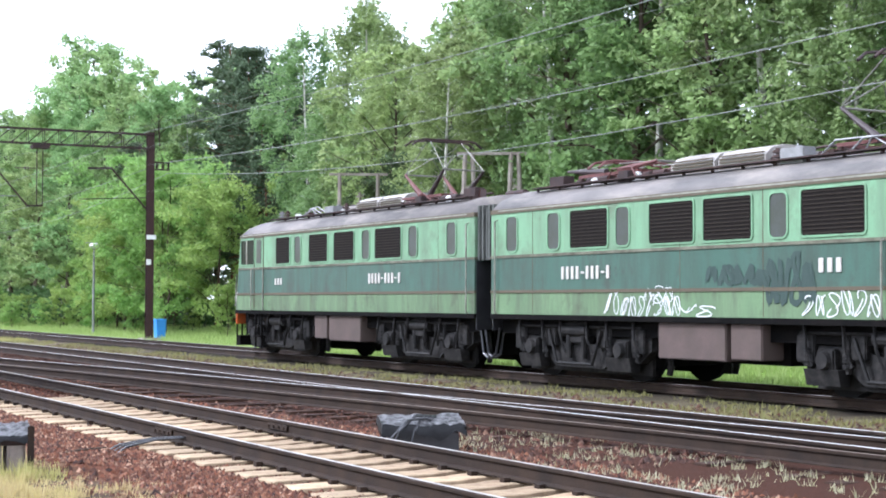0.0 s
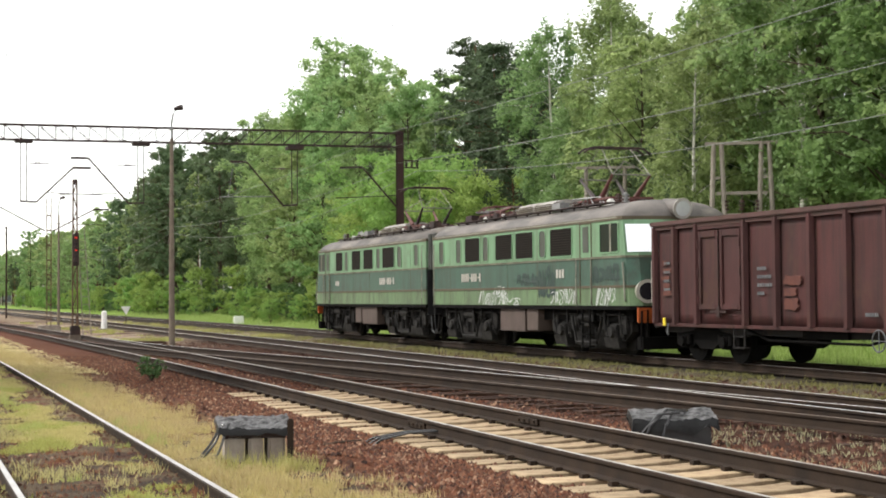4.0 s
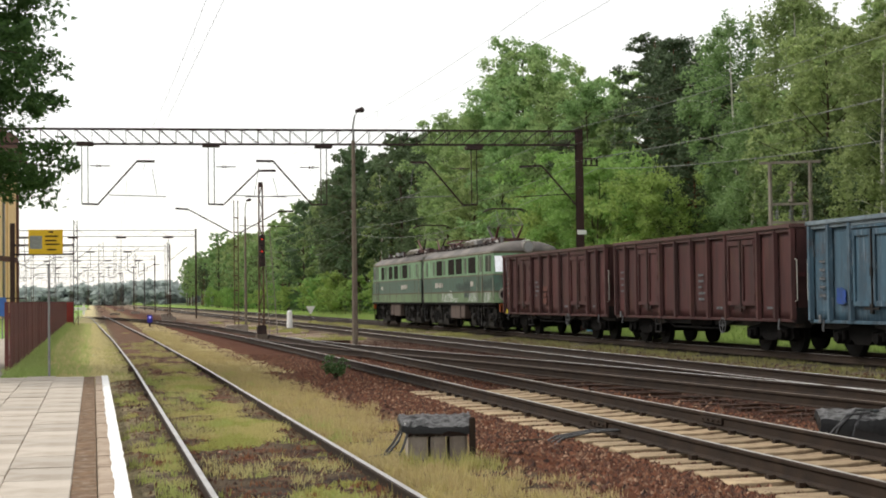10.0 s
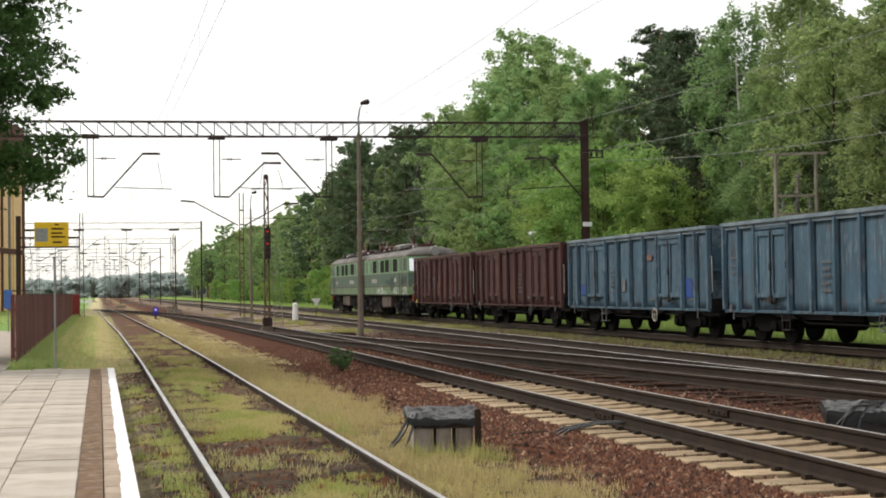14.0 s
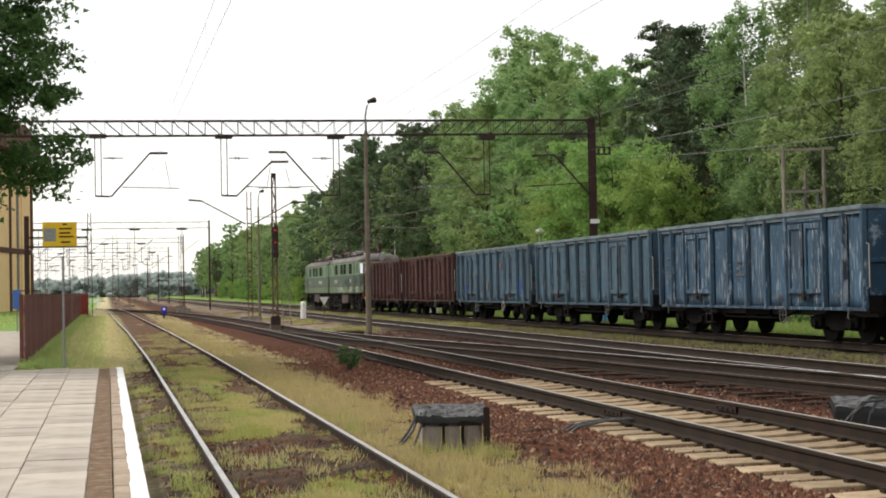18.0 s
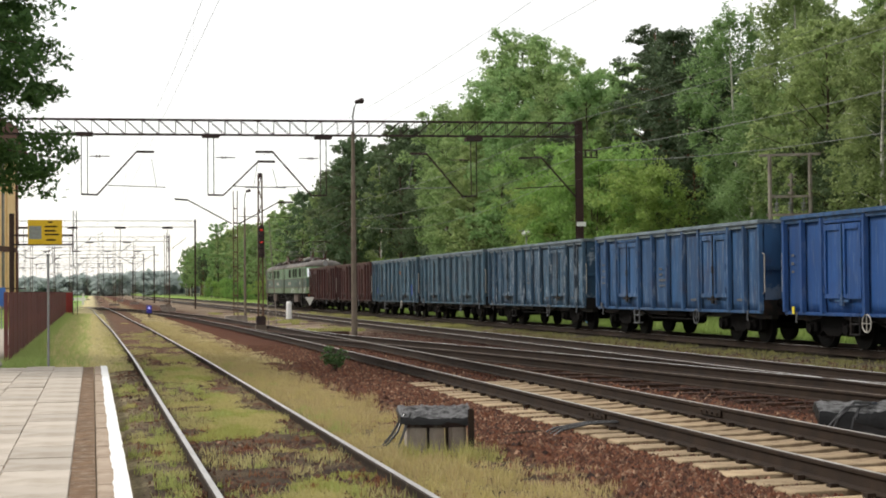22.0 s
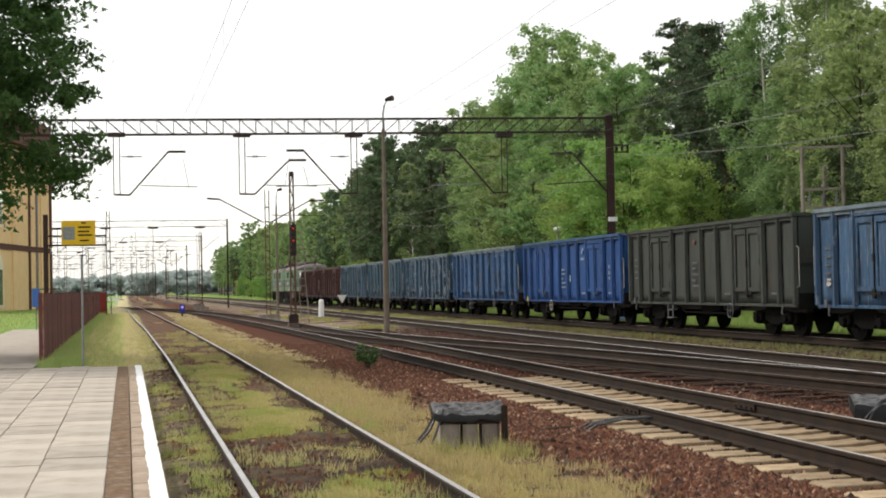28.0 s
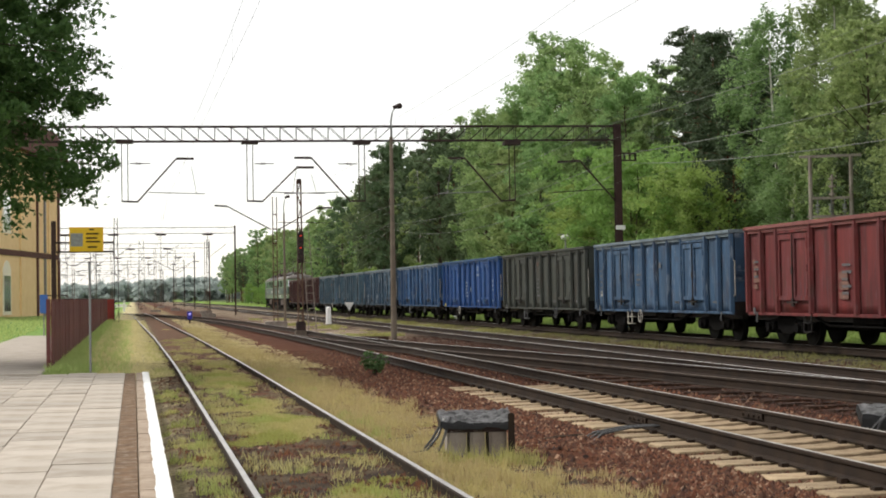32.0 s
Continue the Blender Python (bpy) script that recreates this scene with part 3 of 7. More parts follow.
M_ALU = surf("roof_housing_light", (0.36, 0.34, 0.31), (0.27, 0.25, 0.23), 2, 0.6, 0.1, dirt=(0.12, 0.1, 0.09), dirt_amt=0.6)
M_BELLOWS = surf("bellows_grey", (0.1, 0.105, 0.095), (0.075, 0.078, 0.07), 4, 0.85, 0.2)
M_TAG = plain("tag_yellow", (0.8, 0.65, 0.04), 0.6)
M_PATCH = surf("paint_patch_orange", (0.125, 0.045, 0.032), (0.095, 0.036, 0.028), 6, 0.75, 0.04, dirt=(0.07, 0.03, 0.026), dirt_amt=0.7, dirt_scale=7)
M_PATCH_PALE = surf("paint_patch_buff", (0.24, 0.13, 0.1), (0.16, 0.08, 0.065), 6, 0.75, 0.04, dirt=(0.1, 0.06, 0.05), dirt_amt=0.8, dirt_scale=7)


def wheelset(parent, y, r, gauge=0.7525, spokes=False):
    b = nb()
    cyl(b, (-1.0, 0, 0), (1.0, 0, 0), 0.08, seg=10)
    for s in (-1, 1):
        cyl(b, (s * (gauge - 0.035), 0, 0), (s * (gauge + 0.08), 0, 0), r, seg=28)
        cyl(b, (s * (gauge - 0.065), 0, 0), (s * (gauge - 0.035), 0, 0), r + 0.028, seg=28)
        cyl(b, (s * (gauge + 0.06), 0, 0), (s * (gauge + 0.085), 0, 0), r * 0.8, r * 0.78, seg=24)
        for k in range(6):
            a = k * math.pi / 3
            cyl(b, (s * (gauge + 0.07), math.cos(a) * r * 0.5, math.sin(a) * r * 0.5), (s * (gauge + 0.095), math.cos(a) * r * 0.5, math.sin(a) * r * 0.5), 0.05, seg=6)
    o = part("wheelset", b, M_TYRE, parent)
    WHEELS.append((o, 0, y, r, r))
    return o


def buffers(parent, y, d, mat):
    for s in (-1, 1):
        b = nb()
        cyl(b, (s * 0.875, y, 1.05), (s * 0.875, y + d * 0.36, 1.05), 0.12, seg=14)
        cyl(b, (s * 0.875, y + d * 0.3, 1.05), (s * 0.875, y + d * 0.56, 1.05), 0.085, seg=14)
        cyl(b, (s * 0.875, y + d * 0.56, 1.05), (s * 0.875, y + d * 0.6, 1.05), 0.22, seg=18)
        part("buffer", b, mat, parent)


def char_bars(parent, x, y0, y1, z0, z1, count, mat):
    """A line of lettering as plain bars."""
    b = nb()
    w = (y1 - y0) / count
    for i in range(count):
        a = y0 + (i + 0.14) * w
        box(b, x - 0.006, x + 0.004, a, a + w * 0.62, z0, z1)
    tagged(part("lettering", b, mat, parent, "weathered white lettering"), kind="stuff")


# how far each wagon is drawn up on the even spacing, by the slack in its couplings
COUPLED = [-0.14, 0.25, 0.65, 0.9, 1.3, 1.2, 1.15, 1.55, 1.65, 1.85]
RIBS = [0.06, 1.0, 2.0, 4.0, 5.2, 6.4, 7.6, 8.8, 10.8, 11.8, 12.74]
DOORS = [(2.0, 4.0), (8.8, 10.8)]


def paint(name, a, b, dirt, amt=0.7, scuff=0.0, spots_=0.55):
    return weathered(name, a, b, dirt, streak=amt, scuff=scuff, spots_=spots_)


def dented(x0, y0, y1, z0, z1, seed, side, depth=0.03):
    """A sheet-steel panel with shallow dents, side -1 or 1 across the wagon."""
    b = nb()
    nu, nv = 6, 9
    g = []
    for j in range(nv + 1):
        row = []
        for i in range(nu + 1):
            u, v = i / nu, j / nv
            d = depth * (noise.noise((u * 1.6 + seed, v * 2.4, seed * 1.7)) * 1.2 + 0.35) * math.sin(math.pi * u) * math.sin(math.pi * v) ** 0.5
            row.append(b.verts.new((side * (x0 + d), y0 + (y1 - y0) * u, z0 + (z1 - z0) * v)))
        g.append(row)
    for j in range(nv):
        for i in range(nu):
            b.faces.new((g[j][i], g[j][i + 1], g[j + 1][i + 1], g[j + 1][i]))
    if side < 0:
        bmesh.ops.reverse_faces(b, faces=b.faces[:])
    bmesh.ops.solidify(b, geom=b.faces[:], thickness=0.02)
    bmesh.ops.recalc_face_normals(b, faces=b.faces)
    for f in b.faces:
        f.smooth = True
    return b


def wagon(body_mat, dark_mat, sole_mat, rim_mat, label, index, seed):
    rnd = random.Random(seed)
    w = thing("coal_wagon", label, "goods wagon", "wagons of the goods train")
    L, ZB, ZT, HW = 12.8, 0.84, 3.2, 1.36

    def ly(s):
        return L / 2 - s

    # shell: floor, sides and ends with real thickness, open on top
    b = nb()
    box(b, -HW + 0.1, HW - 0.1, -L / 2 + 0.07, L / 2 - 0.07, 1.12, 1.2)
    part("floor", b, dark_mat, w)
    for s in (-1, 1):
        for k, (a, c) in enumerate(zip(RIBS, RIBS[1:])):
            part("side_panel", dented(HW - 0.03, ly(c), ly(a), ZB, ZT - 0.1, seed * 3.1 + k * 1.37, s), body_mat, w)
        b = nb()
        box(b, -HW + 0.05, HW - 0.05, s * L / 2, s * (L / 2 - 0.06), ZB, ZT - 0.1)
        part("end_wall", b, body_mat, w)
    b = nb()
    for s in (-1, 1):
        box(b, s * (HW + 0.12), s * (HW - 0.06), -L / 2 - 0.02, L / 2 + 0.02, ZT - 0.11, ZT, 0.02)
        box(b, s * (HW + 0.06), s * (HW - 0.02), -L / 2, L / 2, ZT - 0.19, ZT - 0.112)
        box(b, -HW - 0.12, HW + 0.12, s * (L / 2 + 0.05), s * (L / 2 - 0.07), ZT - 0.1, ZT - 0.003, 0.015)
    part("top_rim", b, rim_mat, w, "worn top rim")
    b = nb()
    for s in (-1, 1):
        box(b, s * (HW - 0.24), s * (HW - 0.42), -L / 2, L / 2, ZB - 0.2, ZB + 0.02)
        box(b, -HW, HW, s * (L / 2 + 0.04), s * (L / 2 - 0.1), ZB - 0.1, ZB + 0.3, 0.012)
    part("sole_bar", b, sole_mat, w)
    for s in (-1, 1):
        b = nb()
        box(b, s * (HW + 0.04), s * (HW - 0.1), -L / 2, L / 2, ZB - 0.06, ZB + 0.02, 0.01)
        part("side_sill", b, body_mat, w)
    rb = nb()
    prism(rb, [(-HW - 0.0, -0.09), (-HW - 0.02, -0.085), (-HW - 0.1, -0.05), (-HW - 0.1, 0.05), (-HW - 0.02, 0.085), (-HW - 0.0, 0.09)], 0, 1)
    # rib section lies in x and y, so turn it upright
    bmesh.ops.transform(rb, matrix=Matrix(((1, 0, 0, 0), (0, 0, 1, 0), (0, 1, 0, 0), (0, 0, 0, 1))), verts=rb.verts)
    bmesh.ops.transform(rb, matrix=Matrix.Diagonal((1, 1, ZT - 0.12 - ZB - 0.01, 1)), verts=rb.verts)
    bmesh.ops.recalc_face_normals(rb, faces=rb.faces)
    rm = finish("rib", rb, body_mat)
    for s in RIBS:
        for side in (0, 180):
            o = part("rib", rm, None, w)
            o.location, o.rotation_euler = (0, ly(s), ZB + 0.01), (0, 0, radians(side))
    for d0, d1 in DOORS:
        mid = (d0 + d1) / 2
        for side in (-1, 1):
            x0 = side * (HW - 0.02)
            for a, c in ((d0 + 0.13, mid - 0.035), (mid + 0.035, d1 - 0.13)):
                b = nb()
                x1, x2 = side * (HW + 0.03), side * (HW + 0.075)
                box(b, x0, x1, ly(c), ly(a), ZB + 0.34, ZT - 0.3, 0.008)
                for ya, yb, za, zb in ((ly(c), ly(c) + 0.1, ZB + 0.34, ZT - 0.3), (ly(a) - 0.1, ly(a), ZB + 0.34, ZT - 0.3), (ly(c) + 0.1, ly(a) - 0.1, ZT - 0.44, ZT - 0.3), (ly(c) + 0.1, ly(a) - 0.1, ZB + 0.34, ZB + 0.46)):
                    box(b, x1, x2, ya, yb, za, zb, 0.008)
                dr = part("door", b, body_mat, w)
                for z in (ZB + 0.55, 2.0, ZT - 0.6):
                    h = nb()
                    e = ly(a) if a < mid - 0.5 else ly(c)
                    cyl(h, (side * (HW + 0.08), e, z - 0.09), (side * (HW + 0.08), e, z + 0.09), 0.028, seg=8)
                    part("hinge", h, body_mat, dr)
            b = nb()
            x = side * (HW + 0.07)
            box(b, x0, x, ly(d1) + 0.1, ly(d0) - 0.1, ZT - 0.27, ZT - 0.2, 0.01)
            part("lintel", b, body_mat, w)
            b = nb()
            x = side * (HW + 0.085)
            cyl(b, (x, ly(mid), ZB + 0.2), (x, ly(mid), ZT - 0.32), 0.018, seg=6)
            box(b, x - 0.03, x + 0.03, ly(mid) - 0.05, ly(mid) + 0.05, 1.85, 2.05, 0.01)
            box(b, x - 0.03, x + 0.03, ly(mid) - 0.07, ly(mid) + 0.07, ZB + 0.18, ZB + 0.4, 0.01)
            box(b, x - 0.02, x + 0.02, ly(mid) - 0.32, ly(mid) + 0.32, ZB + 0.27, ZB + 0.32)
            part("latch", b, dark_mat, w)
    # end wall stiffeners, corner handrails, steps
    for s in (-1, 1):
        b = nb()
        for x in (-0.8, 0, 0.8):
            box(b, x - 0.06, x + 0.06, s * L / 2, s * (L / 2 + 0.09), ZB + 0.1, ZT - 0.15)
        box(b, -HW, HW, s * L / 2, s * (L / 2 + 0.07), 1.9, 2.0)
        part("end_stiffener", b, body_mat, w)
    for sx in (-1, 1):
        for s in (-1, 1):
            b = nb()
            tube(b, [(sx * 1.38, s * (L / 2 + 0.03), 1.3), (sx * 1.38, s * (L / 2 + 0.14), 1.33), (sx * 1.38, s * (L / 2 + 0.14), 2.3), (sx * 1.38, s * (L / 2 + 0.03), 2.33)], 0.014)
            part("handrail", b, M_LETTER_DIM, w, "pale grab rail")
            b = nb()
            tube(b, [(sx * 1.44, ly(0.75 if s > 0 else 12.05), 0.86), (sx * 1.47, ly(0.75 if s > 0 else 12.05), 0.62), (sx * 1.45, ly(0.78 if s > 0 else 12.08), 0.6)], 0.02)
            part("shunting_hook", b, M_STENCIL, w, "pale tow hook")
    for sx in (-1, 1):
        b = nb()
        y0 = ly(3.7 if index == 7 and sx < 0 else 3.95 if sx < 0 else 8.9)
        for dy in (0, 0.42):
            box(b, sx * 1.4, sx * 1.37, y0 + dy - 0.02, y0 + dy + 0.02, 0.36, 0.86)
        for z in (0.36, 0.6):
            box(b, sx * 1.42, sx * 1.25, y0, y0 + 0.42, z, z + 0.03)
        part("step", b, M_LETTER_DIM if index == 9 else M_STENCIL if index in (6, 8, 3) else sole_mat, w, "metal step frame")
        b = nb()
        yc = ly({9: 4.9, 7: 4.05}.get(index, 8.55))
        tube(b, [(sx * 1.42, yc + 0.2 * math.cos(a), 0.64 + 0.2 * math.sin(a)) for a in [k * math.pi / 8 for k in range(17)]], 0.015)
        bar(b, (sx * 1.42, yc - 0.2, 0.64), (sx * 1.42, yc + 0.2, 0.64), 0.014)
        bar(b, (sx * 1.42, yc, 0.44), (sx * 1.42, yc, 0.84), 0.014)
        part("handwheel", b, M_LETTER_DIM if index in (3, 7, 9) else M_STENCIL, w, "brake handwheel")
    # underframe and running gear
    b = nb()
    box(b, -0.25, 0.25, -L / 2, L / 2, 0.75, 1.12)
    box(b, -1.2, 1.2, -0.9, 0.6, 0.62, 0.84)
    cyl(b, (0.75, -1.6, 0.6), (0.75, -0.6, 0.6), 0.2, seg=12)
    cyl(b, (-0.75, 0.5, 0.62), (-0.75, 1.2, 0.62), 0.17, seg=12)
    tube(b, [(-1.2, -2.6, 0.75), (-1.2, -1.6, 0.55), (-1.2, 1.8, 0.55), (-1.2, 2.6, 0.75)], 0.03)
    part("underframe", b, M_GRIME_SHADE, w)
    for yc in (-4.45, 4.45):
        b = nb()
        for s in (-1, 1):
            prism(b, [(s * 0.98, 0.0), (s * 1.12, 0.0), (s * 1.12, 0.02), (s * 0.98, 0.02)], yc - 0.01, yc + 0.01)
            out = [(-1.35, 0.62), (-1.35, 0.38), (-1.15, 0.3), (-0.65, 0.3), (-0.5, 0.42), (-0.3, 0.3), (0.3, 0.3), (0.5, 0.42), (0.65, 0.3), (1.15, 0.3), (1.35, 0.38), (1.35, 0.62), (0.6, 0.7), (0.35, 0.82), (-0.35, 0.82), (-0.6, 0.7)]
            va = [b.verts.new((s * 0.97, yc + y, z)) for y, z in out]
            vb = [b.verts.new((s * 1.13, yc + y, z)) for y, z in out]
            k = len(out)
            for i in range(k):
                b.faces.new((va[i], va[(i + 1) % k], vb[(i + 1) % k], vb[i]))
            b.faces.new(va)
            b.faces.new(vb[::-1])
            for dy in (-0.9, 0.9):
                box(b, s * 1.1, s * 1.24, yc + dy - 0.16, yc + dy + 0.16, 0.33, 0.6, 0.03)
                cyl(b, (s * 1.22, yc + dy, 0.46), (s * 1.3, yc + dy, 0.46), 0.12, seg=12)
                for e in (-0.22, 0.22):
                    cyl(b, (s * 1.18, yc + dy + e, 0.4), (s * 1.18, yc + dy + e, 0.62), 0.07, seg=8)
        bmesh.ops.recalc_face_normals(b, faces=b.faces)
        box(b, -1.0, 1.0, yc - 0.25, yc + 0.25, 0.5, 0.8)
        part("bogie", b, M_GRIME_SHADE, w)
        for dy in (-0.9, 0.9):
            wheelset(w, yc + dy, 0.46)
    for s in (-1, 1):
        buffers(w, s * (L / 2 + 0.02), s, M_GRIME_SHADE)
    # stencilled markings as plain bars and paint patches on the near side
    x = -HW - 0.026
    ink = M_LETTER_COOL if index == 7 else M_STENCIL
    for k in range(rnd.randint(3, 5)):
        yy, zz = ly(0.3), 2.2 - 0.2 * k
        char_bars(w, x, yy - (0.22 if index == 7 else 0.45), yy - (0.08 if index == 7 else 0.16), zz, zz + 0.06, rnd.randint(5, 8), M_STENCIL)
    yy = ly(5.2 if index == 7 else rnd.choice((4.2, 5.4, 6.6)))
    for k in range(rnd.randint(3, 5)):
        char_bars(w, x, yy - rnd.uniform(0.5, 0.85), yy - 0.25, 2.0 - 0.17 * k, 2.07 - 0.17 * k, rnd.randint(5, 9), ink)
    char_bars(w, x, ly(8.5), ly(8.1), 1.08, 1.15, 7, ink)
    char_bars(w, x, ly(11.6), ly(11.25), 1.1, 1.16, 6, ink)
    def patch(yc, zc, hw, hh, m, seed_, label):
        """A worn patch of other paint with a ragged outline."""
        rp = random.Random(seed_)
        b = nb()
        ring = []
        for q in range(20):
            a = q * math.pi / 10
            ca, sa = math.cos(a), math.sin(a)
            e = min(1 / max(abs(ca), 1e-3), 1 / max(abs(sa), 1e-3)) * rp.uniform(0.72, 1.0)
            ring.append((yc + hw * ca * e, zc + hh * sa * e))
        va = [b.verts.new((x + 0.012, u, z)) for u, z in ring]
        vb = [b.verts.new((x - 0.003, u, z)) for u, z in ring]
        for q in range(20):
            b.faces.new((va[q], va[(q + 1) % 20], vb[(q + 1) % 20], vb[q]))
        b.faces.new(vb)
        bmesh.ops.recalc_face_normals(b, faces=b.faces)
        part("paint_patch", b, m, w, label)

    if index in (1, 10):
        rp = random.Random(index)
        for k in range(5):
            patch(ly(0.55) + rp.uniform(-0.08, 0.08), 1.55 + k * 0.17, rp.uniform(0.12, 0.24), rp.uniform(0.05, 0.08), M_PATCH if index == 1 else M_PATCH_PALE, index * 10 + k, "small worn patch of touched-up paint")
        for k in range(3):
            patch(ly(5.75) + rp.uniform(-0.1, 0.1), 1.3 + k * 0.24, rp.uniform(0.25, 0.35), rp.uniform(0.09, 0.13), M_PATCH if index == 1 else M_PATCH_PALE, index * 20 + k, "small worn patch of touched-up paint")
    for ya, yb, za, zb, m in {3: ((1.75, 1.25, 1.2, 1.62, M_VIVID), (11.55, 11.0, 1.1, 1.75, M_VIVID), (8.3, 7.85, 2.3, 2.5, M_PATCH_PALE), (5.9, 5.5, 1.3, 1.8, M_STENCIL)),
                              7: ((8.35, 8.17, 2.68, 2.82, M_LETTER_COOL), (8.26, 8.06, 2.56, 2.7, M_LETTER_COOL), (8.46, 7.98, 2.34, 2.46, M_LETTER_COOL), (6.72, 6.52, 1.55, 1.82, M_LETTER_COOL), (11.44, 11.3, 1.98, 2.14, M_LETTER_COOL), (11.42, 11.29, 1.78, 1.92, M_LETTER_COOL), (11.44, 11.31, 1.6, 1.72, M_LETTER_COOL)),
                              8: ((5.9, 5.7, 2.6, 2.75, M_PATCH_PALE), (9.3, 9.1, 2.6, 2.72, M_PATCH_PALE)),
                              9: ((11.75, 11.6, 1.9, 2.3, M_STENCIL), (6.9, 6.65, 2.2, 2.4, M_STENCIL), (0.75, 0.5, 1.3, 1.5, M_LETTER_DIM))}.get(index, ()):
        patch(ly((ya + yb) / 2), (za + zb) / 2, (ya - yb) / 2, (zb - za) / 2, m, int(ya * 100), "faded touched-up paint patch")
    b = nb()
    box(b, -1.45, -1.42, ly(0.6), ly(0.5), 0.8, 0.98)
    part("marker_tag", b, M_TAG if index in (1, 7) else M_STENCIL, w, "small tag on the sole bar")
    TRAIN.append((w, -14.04 * (index - 1) + COUPLED[index - 1] - 0.18 - L / 2))
    return w


P_BROWN = paint("wagon_oxide_brown", (0.078, 0.027, 0.026), (0.058, 0.022, 0.021), (0.034, 0.018, 0.017), 0.75)
P_BROWN_D = paint("wagon_oxide_brown_dark", (0.045, 0.021, 0.019), (0.032, 0.017, 0.016), (0.026, 0.018, 0.016))
P_BLUE = paint("wagon_blue_faded", (0.05, 0.11, 0.2), (0.04, 0.09, 0.165), (0.022, 0.036, 0.06), 0.65, 0.3, 0.35)
P_BLUE_G = paint("wagon_blue_grey", (0.065, 0.125, 0.17), (0.05, 0.1, 0.142), (0.03, 0.042, 0.054), 0.7, 0.25, 0.45)
P_BLUE_C = paint("wagon_blue_chalky", (0.048, 0.105, 0.165), (0.036, 0.08, 0.132), (0.022, 0.035, 0.05), 0.7, 0.8, 0.35)
P_BLUE_S = paint("wagon_blue_strong", (0.032, 0.095, 0.215), (0.027, 0.08, 0.18), (0.017, 0.036, 0.075), 0.65, 0.25, 0.3)
P_BLUE_V = paint("wagon_blue_vivid", (0.0187, 0.0765, 0.246), (0.0153, 0.0638, 0.208), (0.012, 0.036, 0.105), 0.45, 0.1, 0.1)
P_GREY = paint("wagon_olive_grey", (0.056, 0.064, 0.054), (0.044, 0.05, 0.044), (0.028, 0.03, 0.027), 0.6, 0.05, 0.35)
P_RED = paint("wagon_red", (0.19, 0.036, 0.034), (0.15, 0.03, 0.031), (0.07, 0.022, 0.024), 0.75, 0.06)
P_SOLE = paint("wagon_sole_dark", (0.009, 0.0082, 0.0082), (0.007, 0.0066, 0.0066), (0.016, 0.0125, 0.011))
R_PALE = surf("rim_pale_blue", (0.2, 0.25, 0.28), (0.12, 0.16, 0.19), 1.5, 0.6, 0.1, dirt=(0.05, 0.06, 0.07), dirt_amt=0.7, dirt_scale=2)
R_BROWN = surf("rim_brown", (0.1, 0.048, 0.045), (0.075, 0.038, 0.03), 1.5, 0.6, 0.1, dirt=(0.035, 0.025, 0.022), dirt_amt=0.7)
R_RED = surf("rim_red", (0.26, 0.09, 0.08), (0.2, 0.07, 0.065), 1.5, 0.6, 0.1, dirt=(0.08, 0.035, 0.03), dirt_amt=0.6)
CONSIST = [
    (P_BROWN, P_BROWN_D, R_BROWN, "oxide-brown open coal wagon with ribbed steel sides"),
    (P_BROWN, P_BROWN_D, R_BROWN, "oxide-brown open coal wagon with ribbed steel sides"),
    (P_BLUE_G, P_SOLE, R_PALE, "grey-blue weathered open coal wagon with ribbed sides"),
    (P_BLUE_G, P_SOLE, R_PALE, "grey-blue weathered open coal wagon with ribbed sides"),
    (P_BLUE_C, P_SOLE, R_PALE, "faded blue open coal wagon with chalky streaks"),
    (P_BLUE_S, P_SOLE, R_PALE, "blue open coal wagon with white stencilled markings"),
    (P_BLUE_V, P_BLUE_S, P_BLUE_S, "freshly painted vivid blue open coal wagon"),
    (P_GREY, P_SOLE, P_GREY, "olive-grey open coal wagon with ribbed steel sides"),
    (P_BLUE, P_SOLE, R_PALE, "blue open coal wagon with pale worn rim"),
    (P_RED, P_BROWN_D, R_RED, "red open coal wagon with brown-streaked sides"),
]
for i, (a, d, r, lab) in enumerate(CONSIST):
    wagon(a, d, P_SOLE, r, lab, i + 1, 40 + i)


# electric locomotive, two coupled halves
def plan(z, hw=1.5, k=0.0):
    """The outline of a half in plan at height z: flat sides, bevelled corners, a blunt nose. u runs from the coupled end to the cab."""
    c = 13.96 - 0.36 * (z - 1.2) / 2.2 - k
    f = c + 0.26 - 0.12 * max(0.0, z - 2.45)
    return [(-hw, k * 0.3), (-hw, c - 0.12), (-hw + 0.04, c), (-hw * 0.8, f - 0.07), (-hw * 0.5, f), (hw * 0.5, f), (hw * 0.8, f - 0.07), (hw - 0.04, c), (hw, c - 0.12), (hw, k * 0.3)]


def loft(b, rings, close=True):
    vs = [[b.verts.new(p) for p in r] for r in rings]
    k = len(vs[0])
    for r0, r1 in zip(vs, vs[1:]):
        for i in range(k if close else k - 1):
            b.faces.new((r0[i], r0[(i + 1) % k], r1[(i + 1) % k], r1[i]))
    return vs


SIDE_B = dict(narrow=[0.63, 2.18, 4.48, 8.68], louvre=[(2.97, 4.21), (5.49, 6.74), (7.01, 8.24), (9.41, 10.78)], door=11.25)
SIDE_A = dict(narrow=[0.8, 2.6, 5.05, 9.18], louvre=[(3.38, 4.74), (5.91, 7.09), (7.47, 8.63), (9.9, 10.85)], door=11.75)


